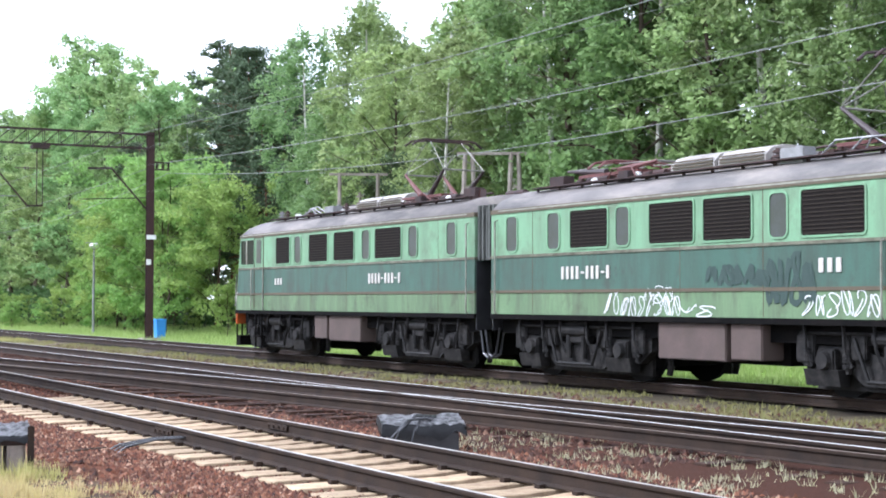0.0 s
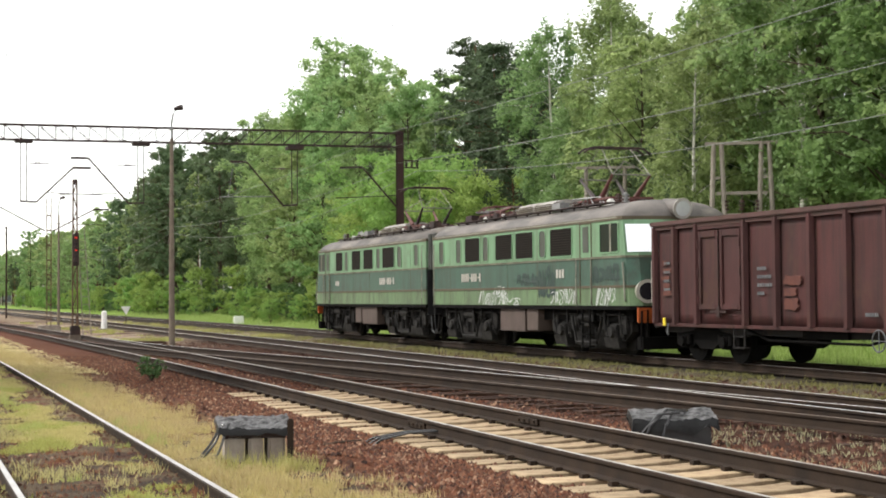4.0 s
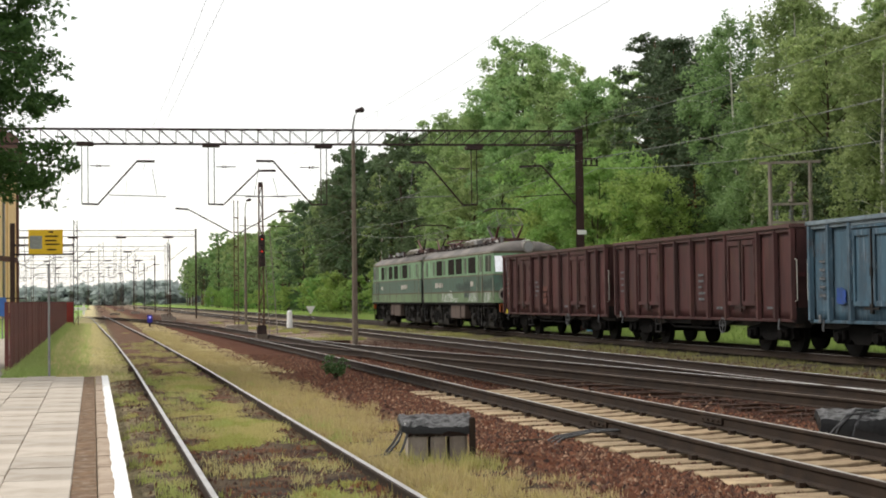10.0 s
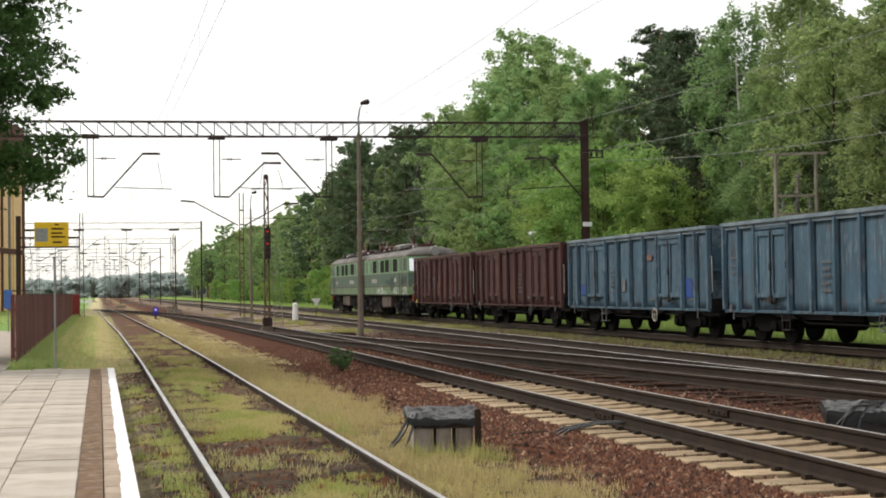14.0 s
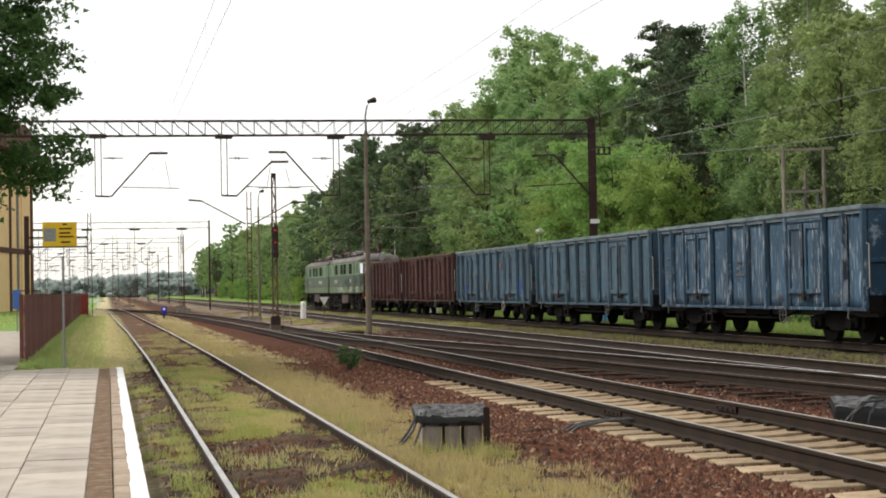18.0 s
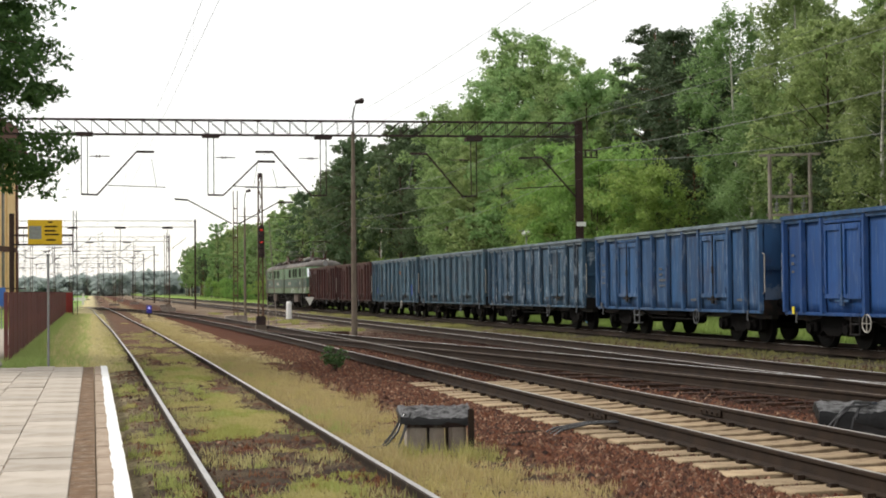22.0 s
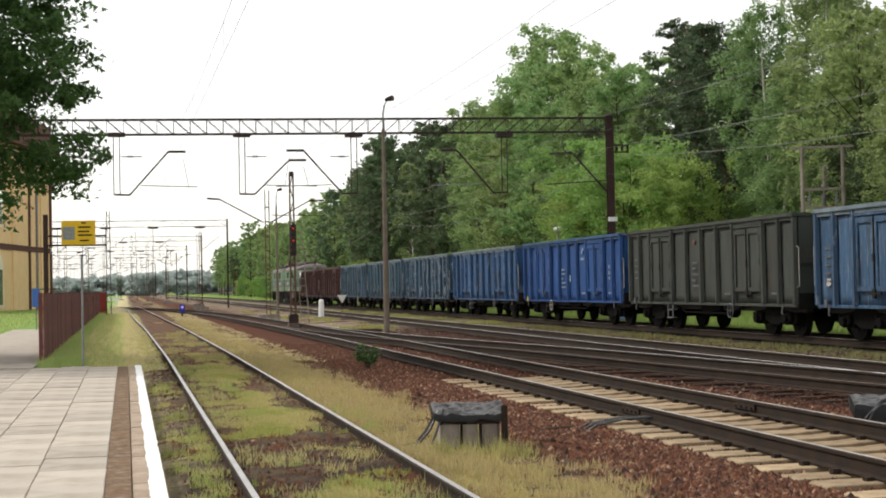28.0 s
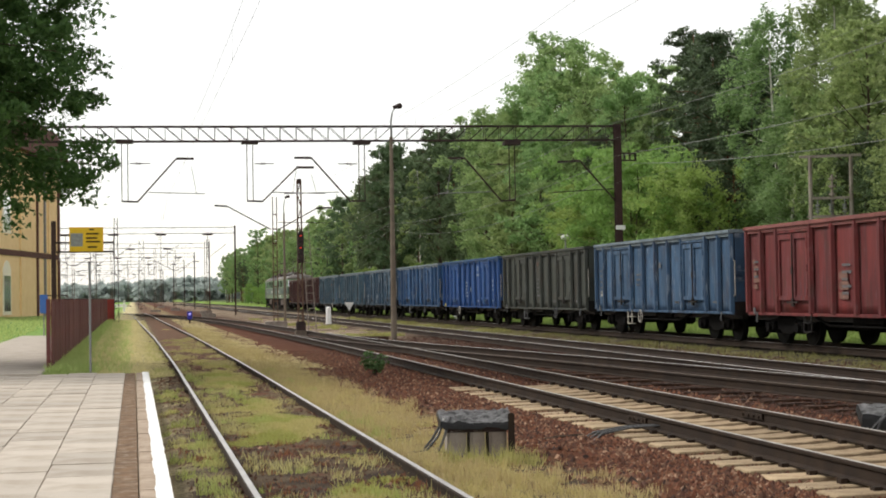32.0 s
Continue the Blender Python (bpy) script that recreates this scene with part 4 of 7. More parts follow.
def loco_half(name, label, side, flip, number_at):
    half = thing(name, label, "locomotive", "halves of the electric locomotive")
    sgn = -1 if flip else 1
    MID = 7.2

    def T(b):
        """From section space (u towards the cab) to the thing's own space."""
        for v in b.verts:
            v.co.y = sgn * (v.co.y - MID)
        bmesh.ops.recalc_face_normals(b, faces=b.faces)
        return b

    def P(nm, b, m, label="", parent=None, smooth=False):
        return part(nm, T(b), m, parent or half, label, smooth)

    for nm, z0, z1, m in (("lower_body", 1.2, 1.72, M_LOWG), ("belt", 1.72, 2.45, M_BELT), ("upper_body", 2.45, 3.4, M_LGREEN)):
        b = nb()
        vs = loft(b, [[(x, u, z) for x, u in plan(z)] for z in (z0, z1)])
        b.faces.new(vs[0])
        b.faces.new(vs[-1])
        P(nm, b, m)
    for z, m, w in ((1.72, M_SEAM, 0.03), (2.45, M_TRIM, 0.028), (3.4, M_SEAM, 0.045), (1.2, M_GRIME_SHADE, 0.05)):
        b = nb()
        rings = []
        for zz in (z - w, z + w):
            rings.append([(x * 1.012, u + (0.012 if u > 1 else -0.01), zz) for x, u in plan(z)])
        vs = loft(b, rings)
        b.faces.new(vs[0])
        b.faces.new(vs[-1])
        P("trim", b, m)
    b = nb()
    vs = loft(b, [[(x, u, z) for x, u in plan(3.4, hw, k)] for z, hw, k in ((3.4, 1.47, 0), (3.5, 1.44, 0.03), (3.64, 1.3, 0.12), (3.78, 1.02, 0.3), (3.86, 0.7, 0.5), (3.9, 0.3, 0.8))])
    b.faces.new(vs[-1])
    P("roof", b, M_ROOF, "weathered grey rounded roof", smooth=True)

    def rrect(u0, u1, z0, z1, r):
        """A rounded outline in u and z."""
        out = []
        for cu, cz, a0 in ((u1 - r, z1 - r, 0), (u0 + r, z1 - r, 90), (u0 + r, z0 + r, 180), (u1 - r, z0 + r, 270)):
            out += [(cu + r * math.cos(radians(a0 + k * 30)), cz + r * math.sin(radians(a0 + k * 30))) for k in range(4)]
        return out

    def window(nm, u0, u1, z0, z1, m, slats=0, r=0.05):
        for s in (-1, 1):
            fr = nb()
            t = 0.035
            outer, inner = rrect(u0 - t, u1 + t, z0 - t, z1 + t, r + t), rrect(u0, u1, z0, z1, r)
            loft(fr, [[(s * x, u, z) for u, z in o] for x, o in ((1.499, outer), (1.519, outer), (1.521, inner), (1.494, inner))])
            f = P(nm, fr, M_LGREEN)
            pn = nb()
            vs = loft(pn, [[(s * x, u, z) for u, z in inner] for x in (1.49, 1.5055)])
            pn.faces.new(vs[-1])
            pane = P("pane" if not slats else "backing", pn, m, parent=f)
            if slats:
                sl = nb()
                for k in range(slats):
                    z = z0 + (k + 0.5) * (z1 - z0) / slats
                    bar(sl, (s * 1.509, u0 + 0.03, z), (s * 1.509, u1 - 0.03, z), 0.012, 0.022)
                tagged(P("slats", sl, M_LOUVS, parent=f), kind="stuff")

    for u in side["narrow"]:
        window("window", u, u + 0.4, 2.56, 3.27, M_GLASSY, 0, 0.1)
    for u0, u1 in side["louvre"]:
        window("louvre", u0, u1, 2.56, 3.28, M_LOUV, 11)
    d = side["door"]
    window("cab_window", 12.45, 13.45, 2.58, 3.28, M_CABGLASS)
    for s in (-1, 1):
        b = nb()
        for a, c, z0, z1 in ((d, d + 0.03, 1.3, 3.36), (d + 0.67, d + 0.7, 1.3, 3.36), (d, d + 0.7, 3.33, 3.36)):
            box(b, s * 1.5, s * 1.515, a, c, z0, z1)
        dr = P("door", b, M_SEAM)
        b = nb()
        box(b, s * 1.49, s * 1.51, d + 0.18, d + 0.52, 2.6, 3.26, 0.004)
        P("pane", b, M_GLASSY, parent=dr)
        for u in (d - 0.1, d + 0.78, 0.25):
            b = nb()
            tube(b, [(s * 1.5, u, 1.25), (s * 1.57, u, 1.28), (s * 1.57, u, 2.42 if u > 1 else 3.2), (s * 1.5, u, 2.45 if u > 1 else 3.23)], 0.018)
            P("handrail", b, M_GUTTER)
        # ladder under the door
        b = nb()
        for a in (d + 0.12, d + 0.56):
            box(b, s * 1.52, s * 1.48, a - 0.02, a + 0.02, 0.15, 1.2)
        for z in (0.2, 0.5, 0.8):
            box(b, s * 1.56, s * 1.36, d + 0.12, d + 0.56, z, z + 0.03)
        P("ladder", b, M_GRIME_SHADE)
        for a, c, z0 in ((5.65, 7.5, 0.5), (7.62, 8.4, 0.54)):
            b = nb()
            box(b, s * 1.44, s * 0.95, a, c, z0, 1.14, 0.02)
            P("battery_box", b, M_TANK, "brown-grey equipment box")
    # nose: windscreens, headlamps, buffer beam
    for s in (-1, 1):
        b = nb()
        z0, z1 = 2.56, 3.24

        def nose(z, t):
            """A point just off the front at height z, t from the corner pillar to the middle one."""
            q = plan(z)
            x = -1.42 + 1.33 * t
            u = float(np.interp(x, [q[2][0], q[3][0], q[4][0], 0], [q[2][1], q[3][1], q[4][1], q[4][1]]))
            return (-s * x, u + 0.014, z)
        g = [[nose(z, t) for t in (0.0, 0.165, 0.33, 0.504, 0.75, 1.0)] for z in (z0, z1)]
        loft(b, g, False)
        P("windscreen", b, M_SCREEN, "windscreen reflecting the white sky")
        b = nb()
        u = plan(1.55)[4][1]
        cyl(b, (s * 1.08, u - 0.25, 1.6), (s * 1.12, u + 0.06, 1.6), 0.23, 0.29, seg=22)
        h = P("headlamp", b, M_CREAM, "round cream headlamp housing")
        b = nb()
        cyl(b, (s * 1.12, u + 0.05, 1.6), (s * 1.122, u + 0.075, 1.6), 0.21, seg=20)
        P("lens", b, M_LENS, parent=h)
    for s in (-1, 1):
        b = nb()
        box(b, s * 1.44, s * 1.52, 0.3, 13.4, 3.40, 3.43)
        P("rain_gutter", b, M_GUTTER, "pale worn rain gutter")
        for u in (6.35, 8.5, 1.6):
            b = nb()
            box(b, s * 1.5, s * 1.504, u, u + 0.014, 1.26, 3.36)
            P("panel_seam", b, M_SEAM)
        b = nb()
        tube(b, [(s * 1.46, 13.8, 1.35), (s * 1.53, 13.83, 1.38), (s * 1.53, 13.72, 2.3), (s * 1.46, 13.69, 2.33)], 0.02)
        P("handrail", b, M_GUTTER)
        b = nb()
        box(b, s * 1.5, s * 1.515, 12.98, 13.06, 2.58, 3.28)
        P("window_post", b, M_GUTTER)
    b = nb()
    cyl(b, (0, 13.1, 3.72), (0, 13.95, 3.62), 0.2, 0.24, seg=20)
    h = P("top_headlamp", b, M_ROOF, "large roof headlamp in grey fairing")
    b = nb()
    cyl(b, (0, 13.94, 3.62), (0, 13.98, 3.615), 0.26, seg=20)
    P("lamp_ring", b, M_ALU, parent=h)
    b = nb()
    cyl(b, (0, 13.98, 3.615), (0, 13.99, 3.614), 0.19, seg=20)
    P("lens", b, M_GLASS_L, parent=h)
    b = nb()
    box(b, -1.36, 1.36, 14.12, 14.2, 0.84, 1.2, 0.01)
    P("buffer_beam", b, M_ORANGE, "orange buffer beam")
    b = nb()
    box(b, -1.3, 1.3, 14.0, 14.3, 0.2, 0.5)
    tube(b, [(-1.3, 14.22, 0.25), (-1.3, 14.26, 1.12), (-1.14, 14.26, 1.15), (-1.14, 14.22, 0.3)], 0.025)
    P("rail_guard", b, M_GRIME_SHADE)
    yb = sgn * (14.2 - MID)
    buffers(half, yb, sgn, M_GRIME_SHADE)
    # running gear
    b = nb()
    box(b, -1.25, 1.25, 0.05, 13.7, 0.85, 1.18)
    box(b, -0.9, 0.9, 5.6, 8.5, 0.45, 0.9)
    P("underframe", b, M_GRIME_SHADE)
    for uc in (2.85, 11.25):
        b = nb()
        # opaque box added where motors would sit, to keep light out between wheels
        box(b, -0.62, 0.62, uc - 2.2, uc + 2.2, 0.32, 1.1)
        P("traction_motor", b, M_GRIME_SHADE)
        for s in (-1, 1):
            b = nb()
            for dy in (-1.52, 1.52):
                prism(b, [(s * 1.1, 0.2), (s * 1.3, 0.2), (s * 1.36, 0.46), (s * 1.1, 0.46)], uc + dy - 0.45, uc + dy + 0.3)
            # plate added behind the wheels to block light through the gaps
            box(b, s * 0.9, s * 0.98, uc - 2.05, uc + 2.05, 0.13, 0.9)
            P("brake_gear", b, M_BOGIE)
        b = nb()
        for s in (-1, 1):
            for dy, w, z0, z1 in ((-0.85, 0.16, 0.62, 1.05), (0.85, 0.16, 0.62, 1.05), (0, 0.3, 0.7, 1.12), (-2.0, 0.2, 0.55, 1.0), (2.0, 0.2, 0.55, 1.0)):
                box(b, s * 1.05, s * 1.3, uc + dy - w, uc + dy + w, z0, z1, 0.02)
            for dy in (-1.95, -1.1, -0.45, 0.45, 1.1, 1.95):
                tube(b, [(s * 1.36, uc + dy, 1.15), (s * 1.38, uc + dy + 0.05, 0.8), (s * 1.34, uc + dy + 0.16, 0.5)], 0.028)
            out = [(-2.3, 0.85), (-2.3, 0.6), (-1.95, 0.42), (-1.1, 0.42), (-0.8, 0.22), (0.8, 0.22), (1.1, 0.36), (1.95, 0.36), (2.3, 0.6), (2.3, 0.85), (0.9, 0.8), (0.5, 0.68), (-0.5, 0.68), (-0.9, 0.8)]
            va = [b.verts.new((s * 1.02, uc + y, z)) for y, z in out]
            vb = [b.verts.new((s * 1.2, uc + y, z)) for y, z in out]
            k = len(out)
            for i in range(k):
                b.faces.new((va[i], va[(i + 1) % k], vb[(i + 1) % k], vb[i]))
            b.faces.new(va)
            b.faces.new(vb[::-1])
            for dy in (-1.52, 1.52):
                box(b, s * 1.18, s * 1.34, uc + dy - 0.2, uc + dy + 0.2, 0.42, 0.78, 0.03)
                cyl(b, (s * 1.3, uc + dy, 0.6), (s * 1.42, uc + dy, 0.6), 0.16, 0.13, seg=14)
                for e in (-0.42, 0.42):
                    for z in (0.5, 0.58, 0.66, 0.74):
                        cyl(b, (s * 1.24, uc + dy + e, z), (s * 1.24, uc + dy + e, z + 0.05), 0.1, seg=10)
                    cyl(b, (s * 1.24, uc + dy + e, 0.4), (s * 1.24, uc + dy + e, 1.0), 0.05, seg=8)
            cyl(b, (s * 1.25, uc - 0.5, 0.95), (s * 1.25, uc + 0.4, 0.95), 0.13, seg=12)
            tube(b, [(s * 1.3, uc - 2.1, 1.02), (s * 1.3, uc + 2.1, 1.02)], 0.03)
            tube(b, [(s * 1.33, uc - 0.9, 0.95), (s * 1.33, uc - 0.6, 0.3), (s * 1.33, uc + 0.6, 0.3), (s * 1.33, uc + 0.9, 0.95)], 0.035)
            for e in (-0.25, 0.25):
                cyl(b, (s * 1.28, uc + e, 0.4), (s * 1.28, uc + e, 0.92), 0.06, seg=8)
            for dy in (-2.25, 2.25):
                tube(b, [(s * 0.78, uc + dy, 0.9), (s * 0.78, uc + dy * 1.04, 0.3), (s * 0.78, uc + dy * 1.02, 0.16)], 0.06)
        P("bogie", b, M_BOGIE, "dusty dark grey bogie with springs")
        for dy in (-1.52, 1.52):
            wheelset(half, sgn * (uc + dy - MID), 0.625)
    # gangway bellows at the coupled end
    b = nb()
    for k in range(4):
        box(b, -1.38 - 0.05 * (k % 2), 1.38 + 0.05 * (k % 2), -0.345 + k * 0.085, -0.26 + k * 0.085, 2.4, 3.55 + 0.04 * (k % 2), 0.01)
    P("gangway", b, M_BELLOWS, "dark grey bellows between the halves")
    # black plate added over the end face: shade of the gap below the bellows
    b = nb()
    box(b, -1.46, 1.46, -0.02, 0.0, 0.9, 2.38)
    P("end_plate", b, M_BLACK)
    b = nb()
    for x in (-1.32, -1.2):
        tube(b, [(x, 0.05, 0.95), (x, -0.1, 0.4), (x, -0.3, 0.3)], 0.03)
    P("hose", b, M_BLACK)
    # roof gear
    b = nb()
    for u in np.arange(1.0, 12.2, 0.8):
        box(b, -1.0, -0.96, u, u + 0.05, 3.74, 3.88)
        box(b, 0.96, 1.0, u, u + 0.05, 3.74, 3.88)
    for x in (-1.0, 0.98):
        box(b, x - 0.12, x + 0.14, 1.0, 12.2, 3.85, 3.875)
    P("roof_walkway", b, M_STEEL)
    rr = random.Random(9)
    for k in range(26):
        b = nb()
        u, x, w, h = rr.choice((rr.uniform(0.8, 4.8), rr.uniform(7.8, 12.4))), rr.uniform(-0.85, 0.6), rr.uniform(0.06, 0.3), rr.uniform(0.08, 0.26)
        if k % 3:
            box(b, x - w / 2, x + w / 2, u - w, u + w, 3.78, 3.84 + h, 0.015)
        else:
            cyl(b, (x, u - w * 1.6, 3.9 + h * 0.4), (x, u + w * 1.6, 3.9 + h * 0.4), 0.05 + h * 0.2, seg=10)
        P("roof_fitting", b, rr.choice((M_STEEL, M_BROWN, M_GALV, M_STEEL, M_INSUL)))
    for u0, u1 in ((5.0, 6.25), (6.35, 7.6)):
        b = nb()
        prism(b, [(-0.62, 3.82), (0.62, 3.82), (0.62, 4.05), (0.48, 4.18), (0.2, 4.25), (-0.2, 4.25), (-0.48, 4.18), (-0.62, 4.05)], u0, u1)
        h = P("resistor_housing", b, M_ALU, "light grey ribbed roof housing")
        for k in range(5):
            b = nb()
            box(b, -0.65, -0.6, u0 + 0.05, u1 - 0.05, 3.87 + k * 0.055, 3.892 + k * 0.055)
            P("slat", b, M_SEAM, parent=h)
    for u in (1.4, 2.6, 3.4, 4.4, 8.3, 9.2, 10.4, 11.3):
        for x in (-0.62, 0.62):
            b = nb()
            cyl(b, (x, u, 3.78), (x, u, 4.0), 0.07, seg=10)
            cyl(b, (x, u, 3.86), (x, u, 3.89), 0.11, seg=10)
            cyl(b, (x, u, 3.94), (x, u, 3.97), 0.11, seg=10)
            P("insulator", b, M_PORC if u in (2.6, 8.3, 11.3) else M_INSUL)
    b = nb()
    tube(b, [(-0.3, 1.2, 3.98), (-0.3, 3.5, 4.06), (-0.3, 5.0, 4.0)], 0.025)
    P("roof_cable", b, M_STEEL)
    b = nb()
    tube(b, [(-0.3, 7.6, 4.05), (-0.2, 8.6, 4.12), (-0.3, 11.5, 4.02)], 0.025)
    P("roof_cable", b, M_STEEL)
    b = nb()
    box(b, 0.1, 0.6, 3.2, 4.3, 3.84, 4.0)
    P("switch_box", b, M_STEEL)
    for k, u in enumerate((8.0, 8.5, 11.9, 12.3)):
        b = nb()
        cyl(b, (-0.7, u, 3.8), (-0.7, u, 4.12), 0.05, seg=8)
        for z in (3.88, 3.96, 4.04):
            cyl(b, (-0.7, u, z), (-0.7, u, z + 0.03), 0.1, seg=10)
        P("roof_insulator", b, M_GALV if k % 2 else M_INSUL)
    for k in range(5):
        b = nb()
        ua, ub = rr.uniform(0.9, 4.6) if k % 2 else rr.uniform(7.7, 11), rr.uniform(0.8, 2.0)
        x = rr.uniform(-0.8, -0.2)
        tube(b, [(x, ua, 3.9), (x - 0.1, ua + ub * 0.3, 4.1), (x + 0.1, ua + ub * 0.7, 4.12), (x, ua + ub, 3.92)], 0.018, 6)
        P("roof_pipe", b, M_PANTO if k % 2 else M_GALV)
    b = nb()
    box(b, -0.5, 0.0, 7.8, 8.4, 3.84, 4.06, 0.02)
    P("arrester", b, M_ALU)
    return half, P, sgn


def pantograph(P, u, raised=True):
    """A diamond pantograph: base frame, four stout lower arms out to the knees, four thin upper arms in to the collector head."""
    b = nb()
    bar(b, (-0.6, u, 4.05), (0.6, u, 4.05), 0.07)
    base = P("pantograph_base" if raised else "lowered_pantograph", b, M_PANTO, "dark red pantograph frame")
    for x in (-0.6, 0.6):
        P("side_beam", bar(nb(), (x, u - 1.0, 4.05), (x, u + 1.0, 4.05), 0.06), M_PANTO, parent=base)
    for k in (-1.0, 1.0):
        P("cross_beam", bar(nb(), (-0.57, u + k, 4.05), (0.57, u + k, 4.05), 0.06), M_PANTO, parent=base)
    zt, kz, ku = (5.45, 4.66, 0.98) if raised else (4.3, 4.2, 1.5)
    for d in (-1, 1):
        for x in (-0.5, 0.5):
            b = nb()
            tube(b, [(x, u + d * 0.22, 4.1), (x * 1.1, u + d * ku, kz)], [0.075, 0.03], 8)
            P("lower_arm", b, M_PANTO if d > 0 else M_PANTO_D, parent=base)
            b = nb()
            tube(b, [(x * 1.1, u + d * ku, kz), (x * 0.85, u + d * 0.12, zt - 0.05)], 0.012, 6)
            P("upper_arm", b, M_PANTO_L, parent=base)
        b = nb()
        tube(b, [(-0.56, u + d * ku, kz), (0.56, u + d * ku, kz)], 0.022, 6)
        tube(b, [(-0.55, u + d * ku, kz), (0.0, u + d * (ku * 0.55 + 0.05), (kz + zt) / 2)], 0.012, 5)
        tube(b, [(0.55, u + d * ku, kz), (0.0, u + d * (ku * 0.55 + 0.05), (kz + zt) / 2)], 0.012, 5)
        P("knee_tube", b, M_PANTO_L, parent=base)
    b = nb()
    for e in (-0.18, 0.18):
        tube(b, [(-0.98, u + e, zt - 0.16), (-0.8, u + e, zt - 0.03), (-0.6, u + e, zt), (0.6, u + e, zt), (0.8, u + e, zt - 0.03), (0.98, u + e, zt - 0.16)], 0.028)
    for x in (-0.6, 0.6):
        bar(b, (x, u - 0.18, zt - 0.04), (x, u + 0.18, zt - 0.04), 0.03)
    P("collector_head", b, M_STEEL if raised else M_PANTO, parent=base)
    for x in (-0.6, 0.6):
        for d in (-0.95, 0.95):
            b = nb()
            cyl(b, (x, u + d, 3.76), (x, u + d, 4.02), 0.06, seg=10)
            for z in (3.84, 3.9, 3.96):
                cyl(b, (x, u + d, z), (x, u + d, z + 0.025), 0.1, seg=10)
            P("insulator", b, M_PORC if d > 0 else M_INSUL, parent=base)


def scrawl(P, u0, u1, z0, z1, seed, m, strokes, r=0.022):
    """Unreadable spray paint: looping flat strokes on the side."""
    rnd = random.Random(seed)
    for k in range(strokes):
        b = nb()
        c = u0 + (k + 0.5) * (u1 - u0) / strokes
        wdt = (u1 - u0) / strokes * 0.75
        ph, f1, f2 = rnd.uniform(0, 6.3), rnd.choice((1, 1.5, 2)), rnd.choice((1, 2, 2.5))
        zc, zh = (z0 + z1) / 2 + rnd.uniform(-0.05, 0.04), (z1 - z0) / 2 * rnd.uniform(0.6, 1.0)
        pts = []
        for i in range(22):
            a = i / 21 * 2 * math.pi
            pts.append((c + wdt * 0.5 * math.sin(f1 * a + ph) + (a / 6.3 - 0.5) * wdt * 0.5, zc + zh * math.cos(f2 * a + ph * 0.6)))
        edge = []
        for i, (ua, za) in enumerate(pts):
            d = Vector(pts[min(i + 1, 21)]) - Vector(pts[max(i - 1, 0)])
            q = Vector((-d.y, d.x)).normalized() * r * rnd.uniform(0.75, 1.2) if d.length > 1e-5 else Vector((r, 0))
            h = -1.508 - 0.0003 * i
            edge.append((b.verts.new((h, ua + q.x, za + q.y)), b.verts.new((h, ua - q.x, za - q.y))))
        for (a0, a1), (b0, b1) in zip(edge, edge[1:]):
            b.faces.new((a0, a1, b1, b0))
        P("spray_stroke", b, m, "spray-painted scrawl")


LOCO = "two-tone green electric locomotive half with grey roof and sprayed scrawls"
hb, PB, sb = loco_half("electric_locomotive", LOCO, SIDE_B, True, 3.5)
TRAIN.append((hb, 14.75 - 7.2))
pantograph(PB, 10.3)
pantograph(PB, 3.0, False)


def bars_on(P, u0, u1, z0, z1, groups):
    """A painted number as plain bars: the lengths of its groups of characters, with short dashes between."""
    count = sum(groups) + len(groups) - 1
    w = (u1 - u0) / count
    a = u0
    for g, size in enumerate(groups):
        for k in range(size):
            P("letter", box(nb(), -1.522, -1.5, a + 0.16 * w, a + w * 0.74, z0, z1, 0.008), M_LETTER_DIM, "raised white character")
            a += w
        if g < len(groups) - 1:
            P("dash", box(nb(), -1.522, -1.5, a + 0.2 * w, a + w * 0.8, (z0 + z1) / 2 - 0.02, (z0 + z1) / 2 + 0.02), M_LETTER_DIM, "raised white dash")
            a += w


bars_on(PB, 2.64, 4.31, 1.95, 2.2, (4, 3, 1))
bars_on(PB, 9.76, 10.33, 1.97, 2.2, (3,))
scrawl(PB, 4.1, 6.4, 1.26, 1.66, 5, M_SPRAY, 9, 0.011)
scrawl(PB, 5.3, 6.2, 1.45, 1.8, 6, M_SPRAY, 3, 0.01)
scrawl(PB, 6.3, 7.3, 1.28, 1.5, 7, M_SPRAY, 2, 0.012)
scrawl(PB, 9.4, 11.1, 1.24, 1.74, 8, M_SPRAY, 6, 0.012)
scrawl(PB, 12.2, 13.3, 1.24, 1.76, 11, M_SPRAY, 5, 0.011)
scrawl(PB, 7.0, 8.7, 1.8, 2.12, 15, M_SPRAYD, 4, 0.045)
scrawl(PB, 7.4, 8.6, 1.78, 2.0, 25, M_SPRAYD, 4, 0.03)
scrawl(PB, 8.6, 9.7, 1.4, 2.3, 16, M_SPRAYD, 4, 0.05)
scrawl(PB, 12.0, 13.5, 1.85, 2.25, 17, M_SPRAYD, 4, 0.05)
ha, PA, sa = loco_half("electric_locomotive", LOCO.replace(" and sprayed scrawls", ""), SIDE_A, False, 3.5)
TRAIN.append((ha, 15.45 + 7.2))
pantograph(PA, 4.0)
bars_on(PA, 3.4, 5.13, 1.95, 2.2, (1, 3, 4))
bars_on(PA, 10.4, 10.97, 1.97, 2.15, (3,))


# ---- overhead line portal ----
PY = 61.5


